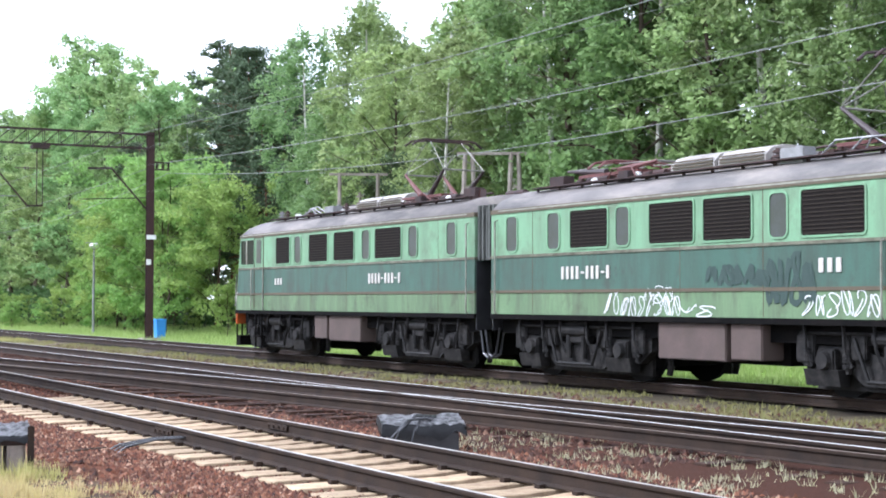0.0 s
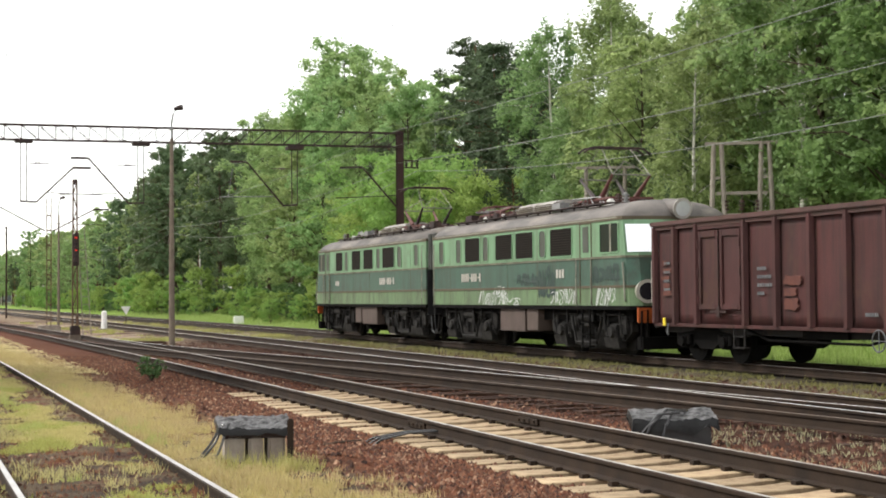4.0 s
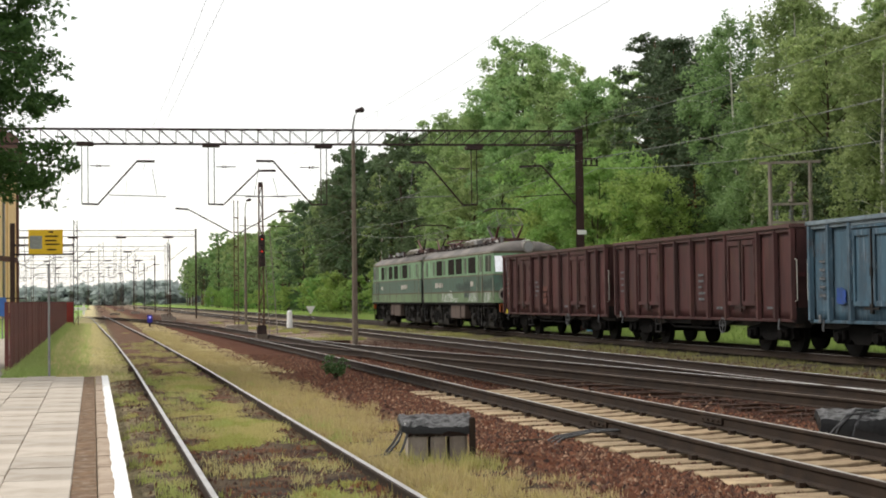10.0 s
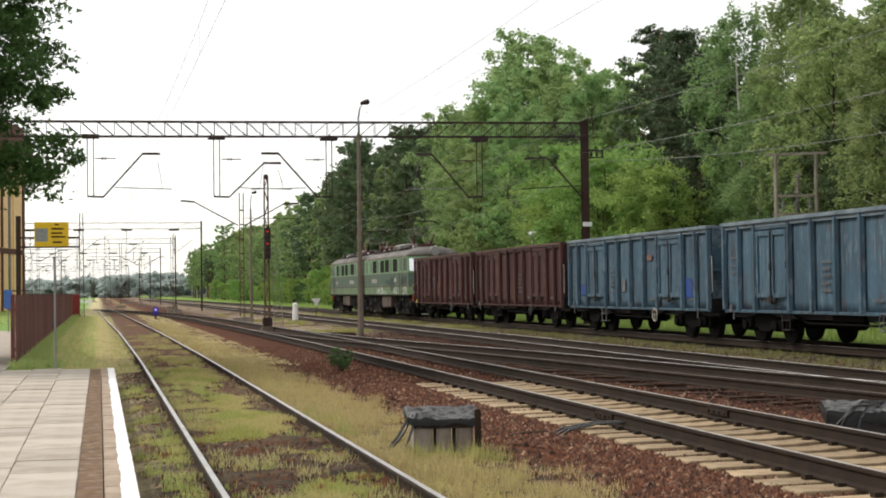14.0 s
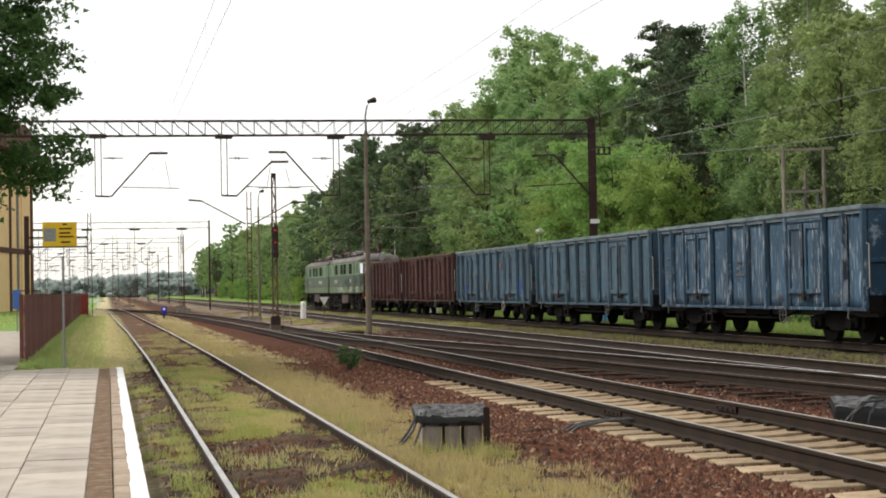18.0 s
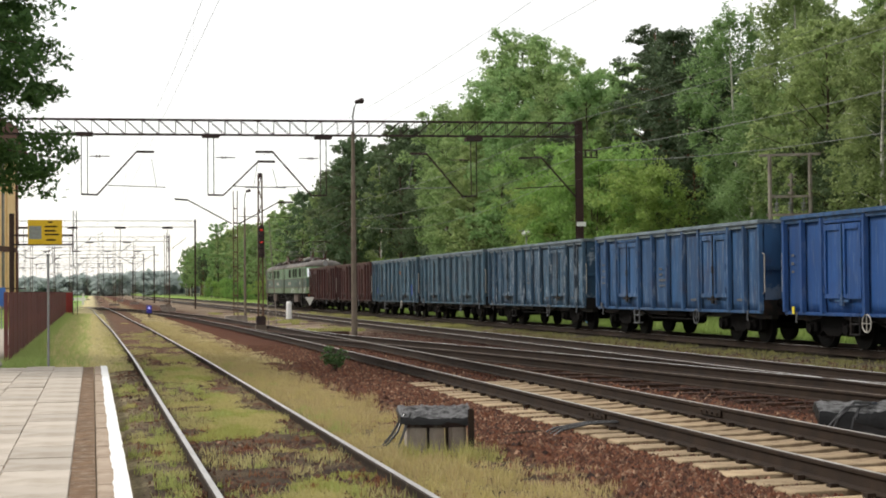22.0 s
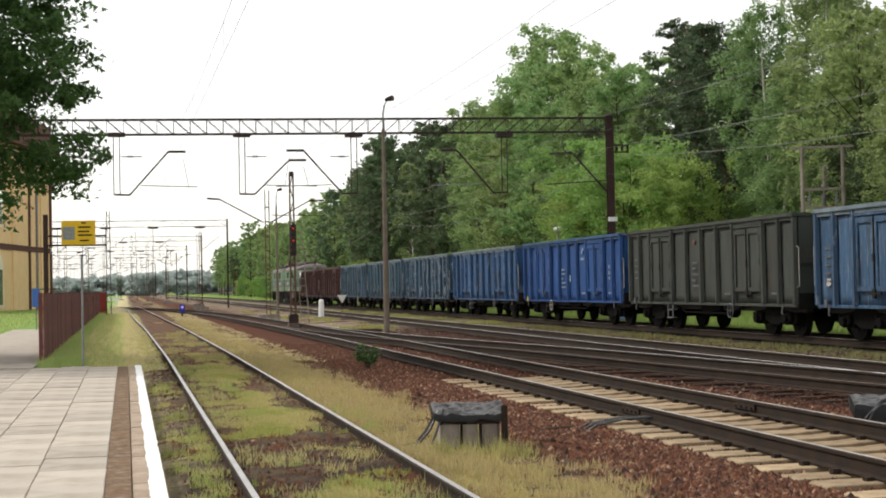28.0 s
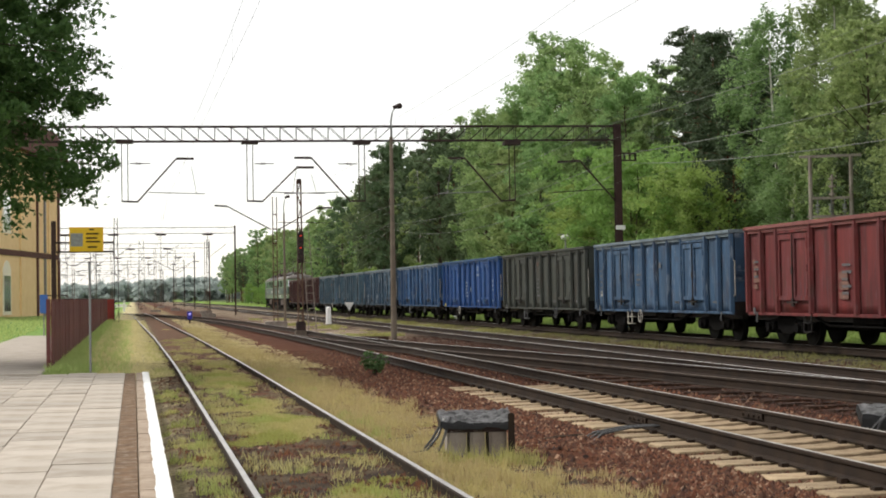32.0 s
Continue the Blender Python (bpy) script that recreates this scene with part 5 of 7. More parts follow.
def hbeam(b, x, y, z0, z1, w=0.28, t=0.03):
    """A rolled steel upright with two flanges and a web, as one solid."""
    h, k = w / 2, t / 2
    out = [(-h, -h), (h, -h), (h, -h + t), (k, -h + t), (k, h - t), (h, h - t), (h, h), (-h, h), (-h, h - t), (-k, h - t), (-k, -h + t), (-h, -h + t)]
    lo, hi = ([b.verts.new((x + u, y + v, z)) for u, v in out] for z in (z0, z1))
    for q in range(12):
        b.faces.new((lo[q], lo[(q + 1) % 12], hi[(q + 1) % 12], hi[q]))
    b.faces.new(lo[::-1])
    b.faces.new(hi)


def truss_panels(b, x0, x1, y0, y1, z0, z1, n, turn):
    for y in (y0, y1):
        for z in (z0, z1):
            bar(b, (x0, y, z), (x1, y, z), 0.055)
    st = (x1 - x0) / n
    for i in range(n + 1):
        x = x0 + i * st
        for y in (y0, y1):
            bar(b, (x, y, z0), (x, y, z1), 0.02)
        for z in (z0, z1):
            bar(b, (x, y0, z), (x, y1, z), 0.035)
        if i < n:
            for y in (y0, y1):
                up = x < turn
                bar(b, (x, y, z1 if up else z0), (x + st, y, z0 if up else z1), 0.022)


gantry = thing("catenary_portal", "dark steel lattice portal carrying overhead wires across the tracks", "catenary portal")
b = nb()
truss_panels(b, -6.0, 20.6, PY - 0.16, PY + 0.16, 7.82, 8.42, 40, 8.2)
for v in b.verts:
    v.co.z += 0.0085 * (v.co.x + 1.5)
part("lattice_beam", b, M_STEEL, gantry)
for x, nm in ((20.5, "brown steel mast"), (-6.0, "brown steel mast")):
    b = nb()
    hbeam(b, x, PY, -0.5, 8.7)
    m = part("mast", b, M_BROWN, gantry, nm)
    b = nb()
    box(b, x - 0.4, x + 0.4, PY - 0.4, PY + 0.4, -0.5, -0.05, 0.04)
    part("footing", b, M_POLE, gantry, "concrete footing")
b = nb()
box(b, 20.3, 20.72, PY - 0.2, PY - 0.185, 4.13, 4.32)
part("mast_plate", b, M_WHITE, gantry, "small white plate")
b = nb()
box(b, 20.3, 20.5, PY - 0.2, PY - 0.185, 3.05, 3.28)
part("mast_plate", b, M_WHITE, gantry, "small white plate")
b = nb()
for z in (7.1, 7.4):
    box(b, 20.3, 21.35, PY - 0.05, PY + 0.05, z, z + 0.06)
for k in range(3):
    cyl(b, (20.8 + 0.25 * k, PY, 7.16), (20.8 + 0.25 * k, PY, 7.4), 0.035, seg=10)
    for z in (7.2, 7.26, 7.32):
        cyl(b, (20.8 + 0.25 * k, PY, z), (20.8 + 0.25 * k, PY, z + 0.025), 0.075, seg=10)
part("feeder_bracket", b, M_STEEL, gantry)
# hangers under the beam, each with a raking arm: x of the hanger, x where the arm ends, arm end height
HANG = [(-0.3, 2.3, 7.15), (4.72, 7.2, 6.8), (9.35, 6.7, 7.2), (15.8, 13.2, 7.2)]
for hx, ex, ez in HANG:
    s = 1 if ex > hx else -1
    b = nb()
    box(b, hx - 0.34, hx + 0.34, PY - 0.25, PY + 0.25, 7.76, 7.9)
    for dx in (-0.12, 0.12):
        bar(b, (hx + dx, PY, 5.4), (hx + dx, PY, 7.82), 0.035)
    bar(b, (hx - 0.12 * s, PY, 5.42), (hx + 0.5 * s, PY, 5.4), 0.07)
    h = part("hanger", b, M_STEEL, gantry)
    b = nb()
    bar(b, (hx + 0.5 * s, PY, 5.4), (ex - 0.55 * s, PY, ez), 0.06)
    bar(b, (ex - 0.55 * s, PY, ez), (ex + 0.15 * s, PY, ez), 0.09)
    part("raking_arm", b, M_STEEL, h)
    b = nb()
    x0 = hx + (ex - hx) * 0.36
    tube(b, [(x0, PY, 5.78), (ex + 0.6 * s, PY, 5.72)], 0.02)
    tube(b, [(ex + 0.05 * s, PY, ez - 0.3), (ex + 0.25 * s, PY, 5.7)], 0.012)
    part("registration_arm", b, M_GALV, h)
    b = nb()
    for k in range(2):
        cyl(b, (hx + 0.45 * s + 0.12 * k * s, PY, 6.95), (hx + 0.5 * s + 0.12 * k * s, PY, 6.95), 0.055, seg=8)
    bar(b, (hx + 0.2 * s, PY, 6.95), (hx + 1.0 * s, PY, 6.95), 0.035)
    part("insulator", b, M_INSUL, h)
b = nb()
bar(b, (20.35, PY, 5.4), (18.8, PY, 7.1), 0.06)
bar(b, (18.8, PY, 7.1), (17.8, PY, 7.05), 0.09)
tube(b, [(20.3, PY, 5.9), (17.6, PY, 5.75)], 0.022)
part("mast_arm", b, M_STEEL, gantry)


# overhead wires: contact wire and sagging messenger over each track, joined by droppers
def wire_run(x, name_label, ys=(-62, 0, PY, 124, 186, 248), zc=5.6, zm=7.0, dx=0.25):
    t = thing("overhead_wire", name_label, "overhead wire", "overhead wires")
    b, c = nb(), nb()
    for i, (a, e) in enumerate(zip(ys, ys[1:])):
        s0, s1 = (dx, -dx) if i % 2 else (-dx, dx)
        pts_c, pts_m = [], []
        for k in range(13):
            f = k / 12
            y, xx = a + (e - a) * f, x + s0 + (s1 - s0) * f
            sag = 4 * f * (1 - f)
            pts_c.append((xx, y, zc - 0.06 * sag))
            pts_m.append((xx, y, zm - 0.95 * sag))
            if 0 < k < 12 and k % 2:
                part("dropper", tube(nb(), [pts_c[-1], pts_m[-1]], 0.002, 4), M_WIRE, t)
        tube(b, pts_c, 0.003, 5)
        tube(c, pts_m, 0.0032, 5)
    part("contact_wire", b, M_WIRE, t)
    part("messenger_wire", c, M_WIRE, t)


for x in (1.65, 6.84, 12.6, 18.07):
    wire_run(x, "sagging overhead contact wire above the track")
feeder = thing("feeder_line", "pale feeder wires slung from mast to mast", "overhead wire", "overhead wires")
for x, z, sag in ((21.1, 7.45, 0.7), (20.4, 8.75, 0.5), (21.3, 7.0, 1.4)):
    b = nb()
    for a, e in ((-2, PY), (PY, 124), (124, 186)):
        tube(b, [(x, a + (e - a) * k / 14, z - sag * 4 * (k / 14) * (1 - k / 14)) for k in range(15)], 0.011, 5)
    part("wire", b, M_GALV, feeder)


# ---- lamp post by the tracks ----
def lamp_post(x, y, h, label, r=0.16, curved=True):
    t = thing("lamp_post", label, "lamp post", at=(x, y, 0))
    b = nb()
    cyl(b, (0, 0, -0.4), (0, 0, h - 1.0), r * 1.15, r * 0.62, seg=12)
    part("pole", b, M_POLE_D, t, "tapered concrete pole")
    b = nb()
    tube(b, [(0, 0, h - 1.05), (0, 0, h - 0.5), (0.05, 0, h - 0.2), (0.15, 0, h - 0.02)], 0.03)
    part("arm", b, M_GALV, t)
    b = nb()
    cyl(b, (0.08, 0, h - 0.02), (0.3, -0.08, h + 0.03), 0.05, 0.1, seg=12)
    cyl(b, (0.3, -0.08, h + 0.03), (0.36, -0.1, h + 0.05), 0.1, 0.06, seg=12)
    part("lantern", b, M_STEEL, t)
    return t


lamp_post(8.45, 49.0, 7.75, "tall tapered concrete lamp post with small lantern", 0.093)


# ---- trees ----
def leaf_cloud(centres, radii, per, size, rng, droop=0.0, flat=0.6):
    """Leaves scattered round the clump centres."""
    sub = 6 if per >= 24 else 1
    k = max(1, per // sub)
    c = np.repeat(np.array(centres), sub, axis=0)
    r = np.repeat(np.array(radii), sub)[:, None]
    # flat sprays round each clump, then leaves round each spray
    c = c + np.clip(rng.normal(size=c.shape), -1.8, 1.8) * r * np.array([0.55, 0.55, 0.5 * flat])
    c[:, 2] -= droop * rng.random(len(c)) * r[:, 0]
    c, r = np.repeat(c, k, axis=0), np.repeat(r, k, axis=0)
    n = len(c)
    off = np.clip(rng.normal(size=(n, 3)), -1.9, 1.9) * r * np.array([0.27, 0.27, 0.22 * flat])
    off[:, 2] -= droop * np.abs(rng.normal(size=n)) * 0.25 * r[:, 0]
    p = c + off
    # leaves lie more or less flat to the sky, each a small pointed triangle
    nn = rng.normal(size=(n, 3)) + np.array([0, 0, 0.9])
    a = np.cross(nn, rng.normal(size=(n, 3)))
    a /= np.linalg.norm(a, axis=1, keepdims=True)
    u = np.cross(nn, a)
    u /= np.linalg.norm(u, axis=1, keepdims=True)
    s = size * (0.6 + 0.8 * rng.random((n, 1)))
    v = np.empty((n, 3, 3))
    v[:, 0], v[:, 1], v[:, 2] = p - a * s, p + u * s * 0.62 + a * s * 0.5, p - u * s * 0.55 + a * s * 0.7
    return v.reshape(-1, 3)


def cloud_mesh(name, verts, material, k=3):
    n = len(verts) // k
    me = bpy.data.meshes.new(name)
    me.vertices.add(len(verts))
    me.vertices.foreach_set("co", verts.astype(np.float32).ravel())
    me.loops.add(n * k)
    me.loops.foreach_set("vertex_index", np.arange(n * k, dtype=np.int32))
    me.polygons.add(n)
    me.polygons.foreach_set("loop_start", np.arange(0, n * k, k, dtype=np.int32))
    me.update(calc_edges=True)
    me.materials.append(material)
    return me


def tree_model(kind, seed, h, dense=1.0, leaves=None):
    """A tapered trunk with limbs, and a crown of clumps of leaves. Returns a thing at the origin."""
    rng = np.random.default_rng(seed)
    rnd = random.Random(seed)
    bark, leaf, nm, cat = {"oak": (M_BARK, L_OAK, "broadleaf_tree", "tree"), "birch": (M_BIRCH, L_BIRCH, "birch_tree", "tree"), "pine": (M_PINEBARK, L_PINE, "pine_tree", "tree"),
                           "bush": (M_BARK, L_BUSH, "shrub", "shrub"), "ash": (M_BARK, L_ASH, "broadleaf_tree", "tree"), "lime": (M_BARK, L_NEAR, "lime_tree", "tree")}[kind]
    lab = {"ash": "light green feathery broadleaf tree above the railway", "oak": "tall leafy broadleaf tree at the wood's edge", "birch": "slender birch with drooping light green foliage", "pine": "dark green pine with bare reddish trunk",
           "bush": "bright green leafy shrub in front of the trees", "lime": "dark green leafy tree beside the path"}[kind]
    t = thing(nm, lab, cat, "trees of the wood" if kind != "lime" else "")
    b = nb()
    # thin far broadleaves take a lighter leaf, with haze put into its colour
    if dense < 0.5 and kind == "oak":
        leaf = L_OAK_HAZE
    leaf = leaves or leaf
    r0 = {"ash": 0.22, "oak": 0.24, "birch": 0.19, "pine": 0.2, "bush": 0.06, "lime": 0.25}[kind] * h / 18 * (3 if kind == "bush" else 1)
    n = 7
    lean = (rnd.uniform(-0.04, 0.04), rnd.uniform(-0.04, 0.04))
    axis = [Vector((lean[0] * h * (k / n) + 0.12 * rnd.uniform(-1, 1) * (k > 0), lean[1] * h * (k / n) + 0.12 * rnd.uniform(-1, 1) * (k > 0), -0.4 + (h * 0.96 + 0.4) * k / n)) for k in range(n + 1)]
    tube(b, axis, [max(0.02, r0 * (1 - k / (n + 0.6))) for k in range(n + 1)], 7)
    cs, rs = [], []
    base = {"ash": 0.2, "oak": 0.26, "birch": 0.32, "pine": 0.38, "bush": 0.12, "lime": 0.28}[kind]
    spread = {"ash": 0.2, "oak": 0.22, "birch": 0.15, "pine": 0.16, "bush": 0.42, "lime": 0.3}[kind]
    limbs = {"ash": 38, "oak": 36, "birch": 38, "pine": 46, "bush": 16 if h < 6 else 30, "lime": 112}[kind]
    for k in range(limbs):
        f = base + (0.99 - base) * (k + rnd.random()) / limbs
        i = min(n - 1, int(f * n))
        p0 = axis[i].lerp(axis[i + 1], f * n - i)
        g = (f - base) / (1 - base)
        shape = {"ash": 0.25 + 0.75 * math.sin(math.pi * (0.2 + 0.72 * g)), "oak": math.sin(math.pi * min(1, 0.22 + 0.74 * g)) ** 0.7, "birch": math.sin(math.pi * (0.25 + 0.7 * g)) ** 0.8, "pine": 0.2 + 0.85 * math.sin(math.pi * (0.2 + 0.74 * g)), "bush": math.sin(math.pi * (0.3 + 0.62 * g)), "lime": math.sin(math.pi * (0.36 + 0.57 * g)) ** 0.6}[kind]
        ln = h * spread * shape * rnd.uniform(0.6, 1.2)
        a = k * 2.4 + rnd.uniform(-0.6, 0.6)
        rise = {"ash": 0.75, "oak": 0.45, "birch": 0.5, "pine": 0.3, "bush": 0.7, "lime": 0.16}[kind] * ln * rnd.uniform(0.5, 1.3)
        p1 = p0 + Vector((math.cos(a) * ln, math.sin(a) * ln, rise))
        mid = p0.lerp(p1, 0.5) + Vector((0, 0, 0.12 * ln))
        lim = 0.5 if kind == "birch" else 1.0
        tube(b, [p0, mid, p1], [max(0.012, r0 * 0.32 * lim * (1 - f * 0.7)), max(0.01, r0 * 0.2 * lim * (1 - f * 0.7)), 0.008], 4)
        for q in ((0.4, 0.55, 0.7, 0.83, 0.93, 1.0) if kind == "lime" else (0.6, 1.0) if kind == "bush" else (0.62, 0.75, 0.9, 1.02) if kind == "birch" else (0.45, 0.65, 0.85, 1.0)):
            c = p0.lerp(p1, q) + Vector([rnd.uniform(-0.5, 0.5) * ln * 0.3 for _ in range(3)])
            cs.append(tuple(c))
            rs.append({"ash": 0.04, "oak": 0.045, "birch": 0.036, "pine": 0.036, "bush": 0.1, "lime": 0.055}[kind] * h * rnd.uniform(0.55, 1.2))
    per = int({"ash": 96, "oak": 96, "birch": 108, "pine": 84, "bush": 90 if h < 6 else 290, "lime": 340}[kind] * dense)
    size = {"ash": 0.128, "oak": 0.132, "birch": 0.106, "pine": 0.115, "bush": 0.115 if h < 6 else 0.1, "lime": 0.085}[kind] / math.sqrt(max(0.2, min(1.0, dense)))
    v = leaf_cloud(cs, rs, per, size, rng, {"birch": 1.6, "pine": 0.0}.get(kind, 0.3), {"pine": 0.45, "birch": 0.8}.get(kind, 0.75))
    part("trunk", b, bark, t, smooth=True)
    part("crown", cloud_mesh("crown", v, leaf), None, t)
    return t


def plant(models, x, y, z, s, turn):
    src = models[random.randrange(len(models))]
    o = copy_thing(src, pose(x, y, z, 0, 0, turn))
    o.scale = (s, s, s * random.uniform(0.94, 1.06))
    return o


KINDS = {}
for kd, hh, cnt in (("oak", 16.0, 3), ("ash", 16.0, 3), ("birch", 17.0, 3), ("pine", 17.5, 3), ("bush", 4.0, 3)):
    KINDS[kd] = [tree_model(kd, 100 + 7 * i + len(kd), hh) for i in range(cnt)]
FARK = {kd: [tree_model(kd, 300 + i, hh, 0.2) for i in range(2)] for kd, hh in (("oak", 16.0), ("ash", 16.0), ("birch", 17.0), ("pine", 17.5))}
FARK["dull"] = [tree_model("oak", 340 + i, 16.0, 0.35, L_DULL) for i in range(3)]
KINDS["tall_bush"] = [tree_model("bush", 360 + i, 8.5) for i in range(3)]
KINDS["dull"] = [tree_model("oak", 350 + i, 16.0, 1.0, L_DULL) for i in range(2)]
STEM = {"oak": 16.0, "dull": 16.0, "ash": 16.0, "birch": 17.0, "pine": 17.5}
rt = random.Random(12)


def wood_x(y):
    """The edge of the wood."""
    return 28.5 + 1.3 * math.sin(y * 0.11) + (1.5 if y < 45 else 0)


TALL = [(0, 18), (46, 18), (50, 16.5), (56, 16), (62, 16), (66, 14.5), (70, 13), (76, 12.5), (84, 13.5), (92, 15.5), (122, 18), (130, 17.5), (150, 19), (170, 18.5), (195, 17), (225, 14), (260, 14), (300, 16), (340, 16), (460, 15)]
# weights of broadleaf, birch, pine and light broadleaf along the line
# light kinds weigh more from 180 on, standing in for distant haze
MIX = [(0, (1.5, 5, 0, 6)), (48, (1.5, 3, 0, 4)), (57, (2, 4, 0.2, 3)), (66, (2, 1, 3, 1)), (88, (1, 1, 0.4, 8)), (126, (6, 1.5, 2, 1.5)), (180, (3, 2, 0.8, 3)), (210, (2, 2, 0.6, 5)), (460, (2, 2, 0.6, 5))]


def tall(y):
    return lerp_table(TALL, y)


def wood_row(models, back, y0, y1, step, low, high, seed, small=0.0):
    r = random.Random(seed)
    y = y0
    while y < y1:
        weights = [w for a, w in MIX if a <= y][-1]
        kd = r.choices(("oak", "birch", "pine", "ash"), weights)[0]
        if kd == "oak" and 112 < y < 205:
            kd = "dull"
        hh = tall(y) * r.uniform(low, high) * (1.0 if kd != "pine" or back > 3 else 0.92)
        plant(models[kd], wood_x(y) + back + r.uniform(-1, 1), y, -0.1 + 0.03 * back, hh / STEM[kd], r.uniform(0, 360))
        y += r.uniform(*step)


wood_row(KINDS, 0, 17, 140, (3.4, 5.0), 0.6, 0.92, 21)
wood_row(KINDS, 4.6, 24, 64, (4.2, 6.2), 0.78, 1.0, 22)
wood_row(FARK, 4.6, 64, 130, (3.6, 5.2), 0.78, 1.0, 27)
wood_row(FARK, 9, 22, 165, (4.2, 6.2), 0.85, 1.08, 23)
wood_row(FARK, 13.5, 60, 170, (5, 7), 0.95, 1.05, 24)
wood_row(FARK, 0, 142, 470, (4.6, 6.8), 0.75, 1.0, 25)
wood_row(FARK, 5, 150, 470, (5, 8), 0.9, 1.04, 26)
# single trees that stand out: dark pines, tall birches with white trunks, light feathery crowns
# low dull trees near 50 to 57: shade at the wood's foot, by leaf colour
for kd, tx, ty, th in (("pine", 32.5, 79.5, 16.2), ("pine", 33.5, 83.5, 16.8), ("pine", 34.5, 87.5, 16.4), ("pine", 31.5, 76.0, 14), ("pine", 36, 85, 16), ("pine", 33, 77, 15.5), ("birch", 30.2, 60.8, 16), ("birch", 32.5, 64.5, 16),
                       ("birch", 31, 68, 15.5), ("ash", 32.5, 118, 20.5), ("ash", 33, 115, 19.5), ("birch", 29.6, 38.3, 18), ("birch", 29.8, 33.4, 18), ("birch", 29.5, 30.1, 17.5), ("birch", 30, 47, 16), ("ash", 31, 96, 16), ("ash", 32, 101.5, 19), ("ash", 31, 107, 18.5),
                       ("ash", 33, 112, 20), ("ash", 31.5, 92, 15), ("dull", 28.6, 53.5, 8), ("ash", 29.5, 43, 17), ("dull", 28.8, 50, 8.5), ("dull", 28.4, 56.5, 7.5), ("ash", 31, 50.5, 15.5)):
    plant(KINDS[kd], tx, ty, -0.1, th / STEM[kd], tx * 77 + ty * 31)
y = 24.0
while y < 330:
    if y < 30 or y > 64:
        plant(KINDS["bush"], wood_x(y) - 2.2 + rt.uniform(-1.4, 1.2), y, -0.2, rt.uniform(0.3, 0.75) * (1.5 if y > 125 else 1), rt.uniform(0, 360))
    y += rt.uniform(2.2, 5.0)
for bx, by, bs in ((25.4, 73.5, 1.0), (26.4, 77.5, 1.08), (25.6, 81, 0.92), (26.8, 69.5, 0.85), (26.5, 85, 0.8), (27.5, 90, 0.62), (27.6, 97, 0.5)):
    plant(KINDS["tall_bush"], bx, by, -0.25, bs, bx * 99)
for bx, by, bs in ((24.2, 101, 0.55), (23.6, 98.5, 0.4), (25.5, 94, 0.6), (24.6, 108, 0.45)):
    plant(KINDS["bush"], bx, by, -0.25, bs, bx * 99)

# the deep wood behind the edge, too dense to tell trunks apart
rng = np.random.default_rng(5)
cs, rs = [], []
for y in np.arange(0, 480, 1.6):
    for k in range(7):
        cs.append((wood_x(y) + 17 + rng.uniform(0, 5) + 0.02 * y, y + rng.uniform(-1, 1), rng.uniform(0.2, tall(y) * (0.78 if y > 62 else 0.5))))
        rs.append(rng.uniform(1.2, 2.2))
# dark leaves: the shade inside the wood put into their colour
wood = new("deep_wood", cloud_mesh("deep_wood", leaf_cloud(cs, rs, 40, 0.4, rng), L_DEEP_SHADE))
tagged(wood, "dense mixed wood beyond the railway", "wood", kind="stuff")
cs, rs = [], []
for y in np.arange(14, 300, 1.1):
    for k in range(3):
        cs.append((wood_x(y) + rng.uniform(-2.5, 6), y, rng.uniform(0.2, 2.4)))
        rs.append(rng.uniform(0.6, 1.1))
# undergrowth leaf darkened: shade below the crowns put into the colour
under = new("undergrowth", cloud_mesh("undergrowth", leaf_cloud(cs, rs, 110, 0.12, rng), L_UNDER))
tagged(under, "leafy undergrowth along the edge of the wood", "undergrowth", kind="stuff")
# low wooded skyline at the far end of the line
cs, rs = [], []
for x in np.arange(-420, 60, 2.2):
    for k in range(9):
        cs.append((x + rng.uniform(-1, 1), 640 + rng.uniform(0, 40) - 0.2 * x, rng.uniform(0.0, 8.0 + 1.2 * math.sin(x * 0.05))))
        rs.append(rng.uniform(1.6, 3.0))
# pale bluish leaves: distant haze put into the leaf colour
far_wood = new("far_wood", cloud_mesh("far_wood", leaf_cloud(cs, rs, 46, 1.35, rng), L_FAR_HAZE))
tagged(far_wood, "low wood on the horizon, hazy bluish tint put into its leaves", "wood", kind="stuff")

near = tree_model("lime", 77, 14.0)
near.location = (-5.45, 36, 0.2)
near.rotation_euler = (0, 0, math.radians(238))
for grp in (*KINDS.values(), *FARK.values()):
    for o in grp:
        for c in o.children_recursive:
            bpy.data.objects.remove(c, do_unlink=True)
        bpy.data.objects.remove(o, do_unlink=True)


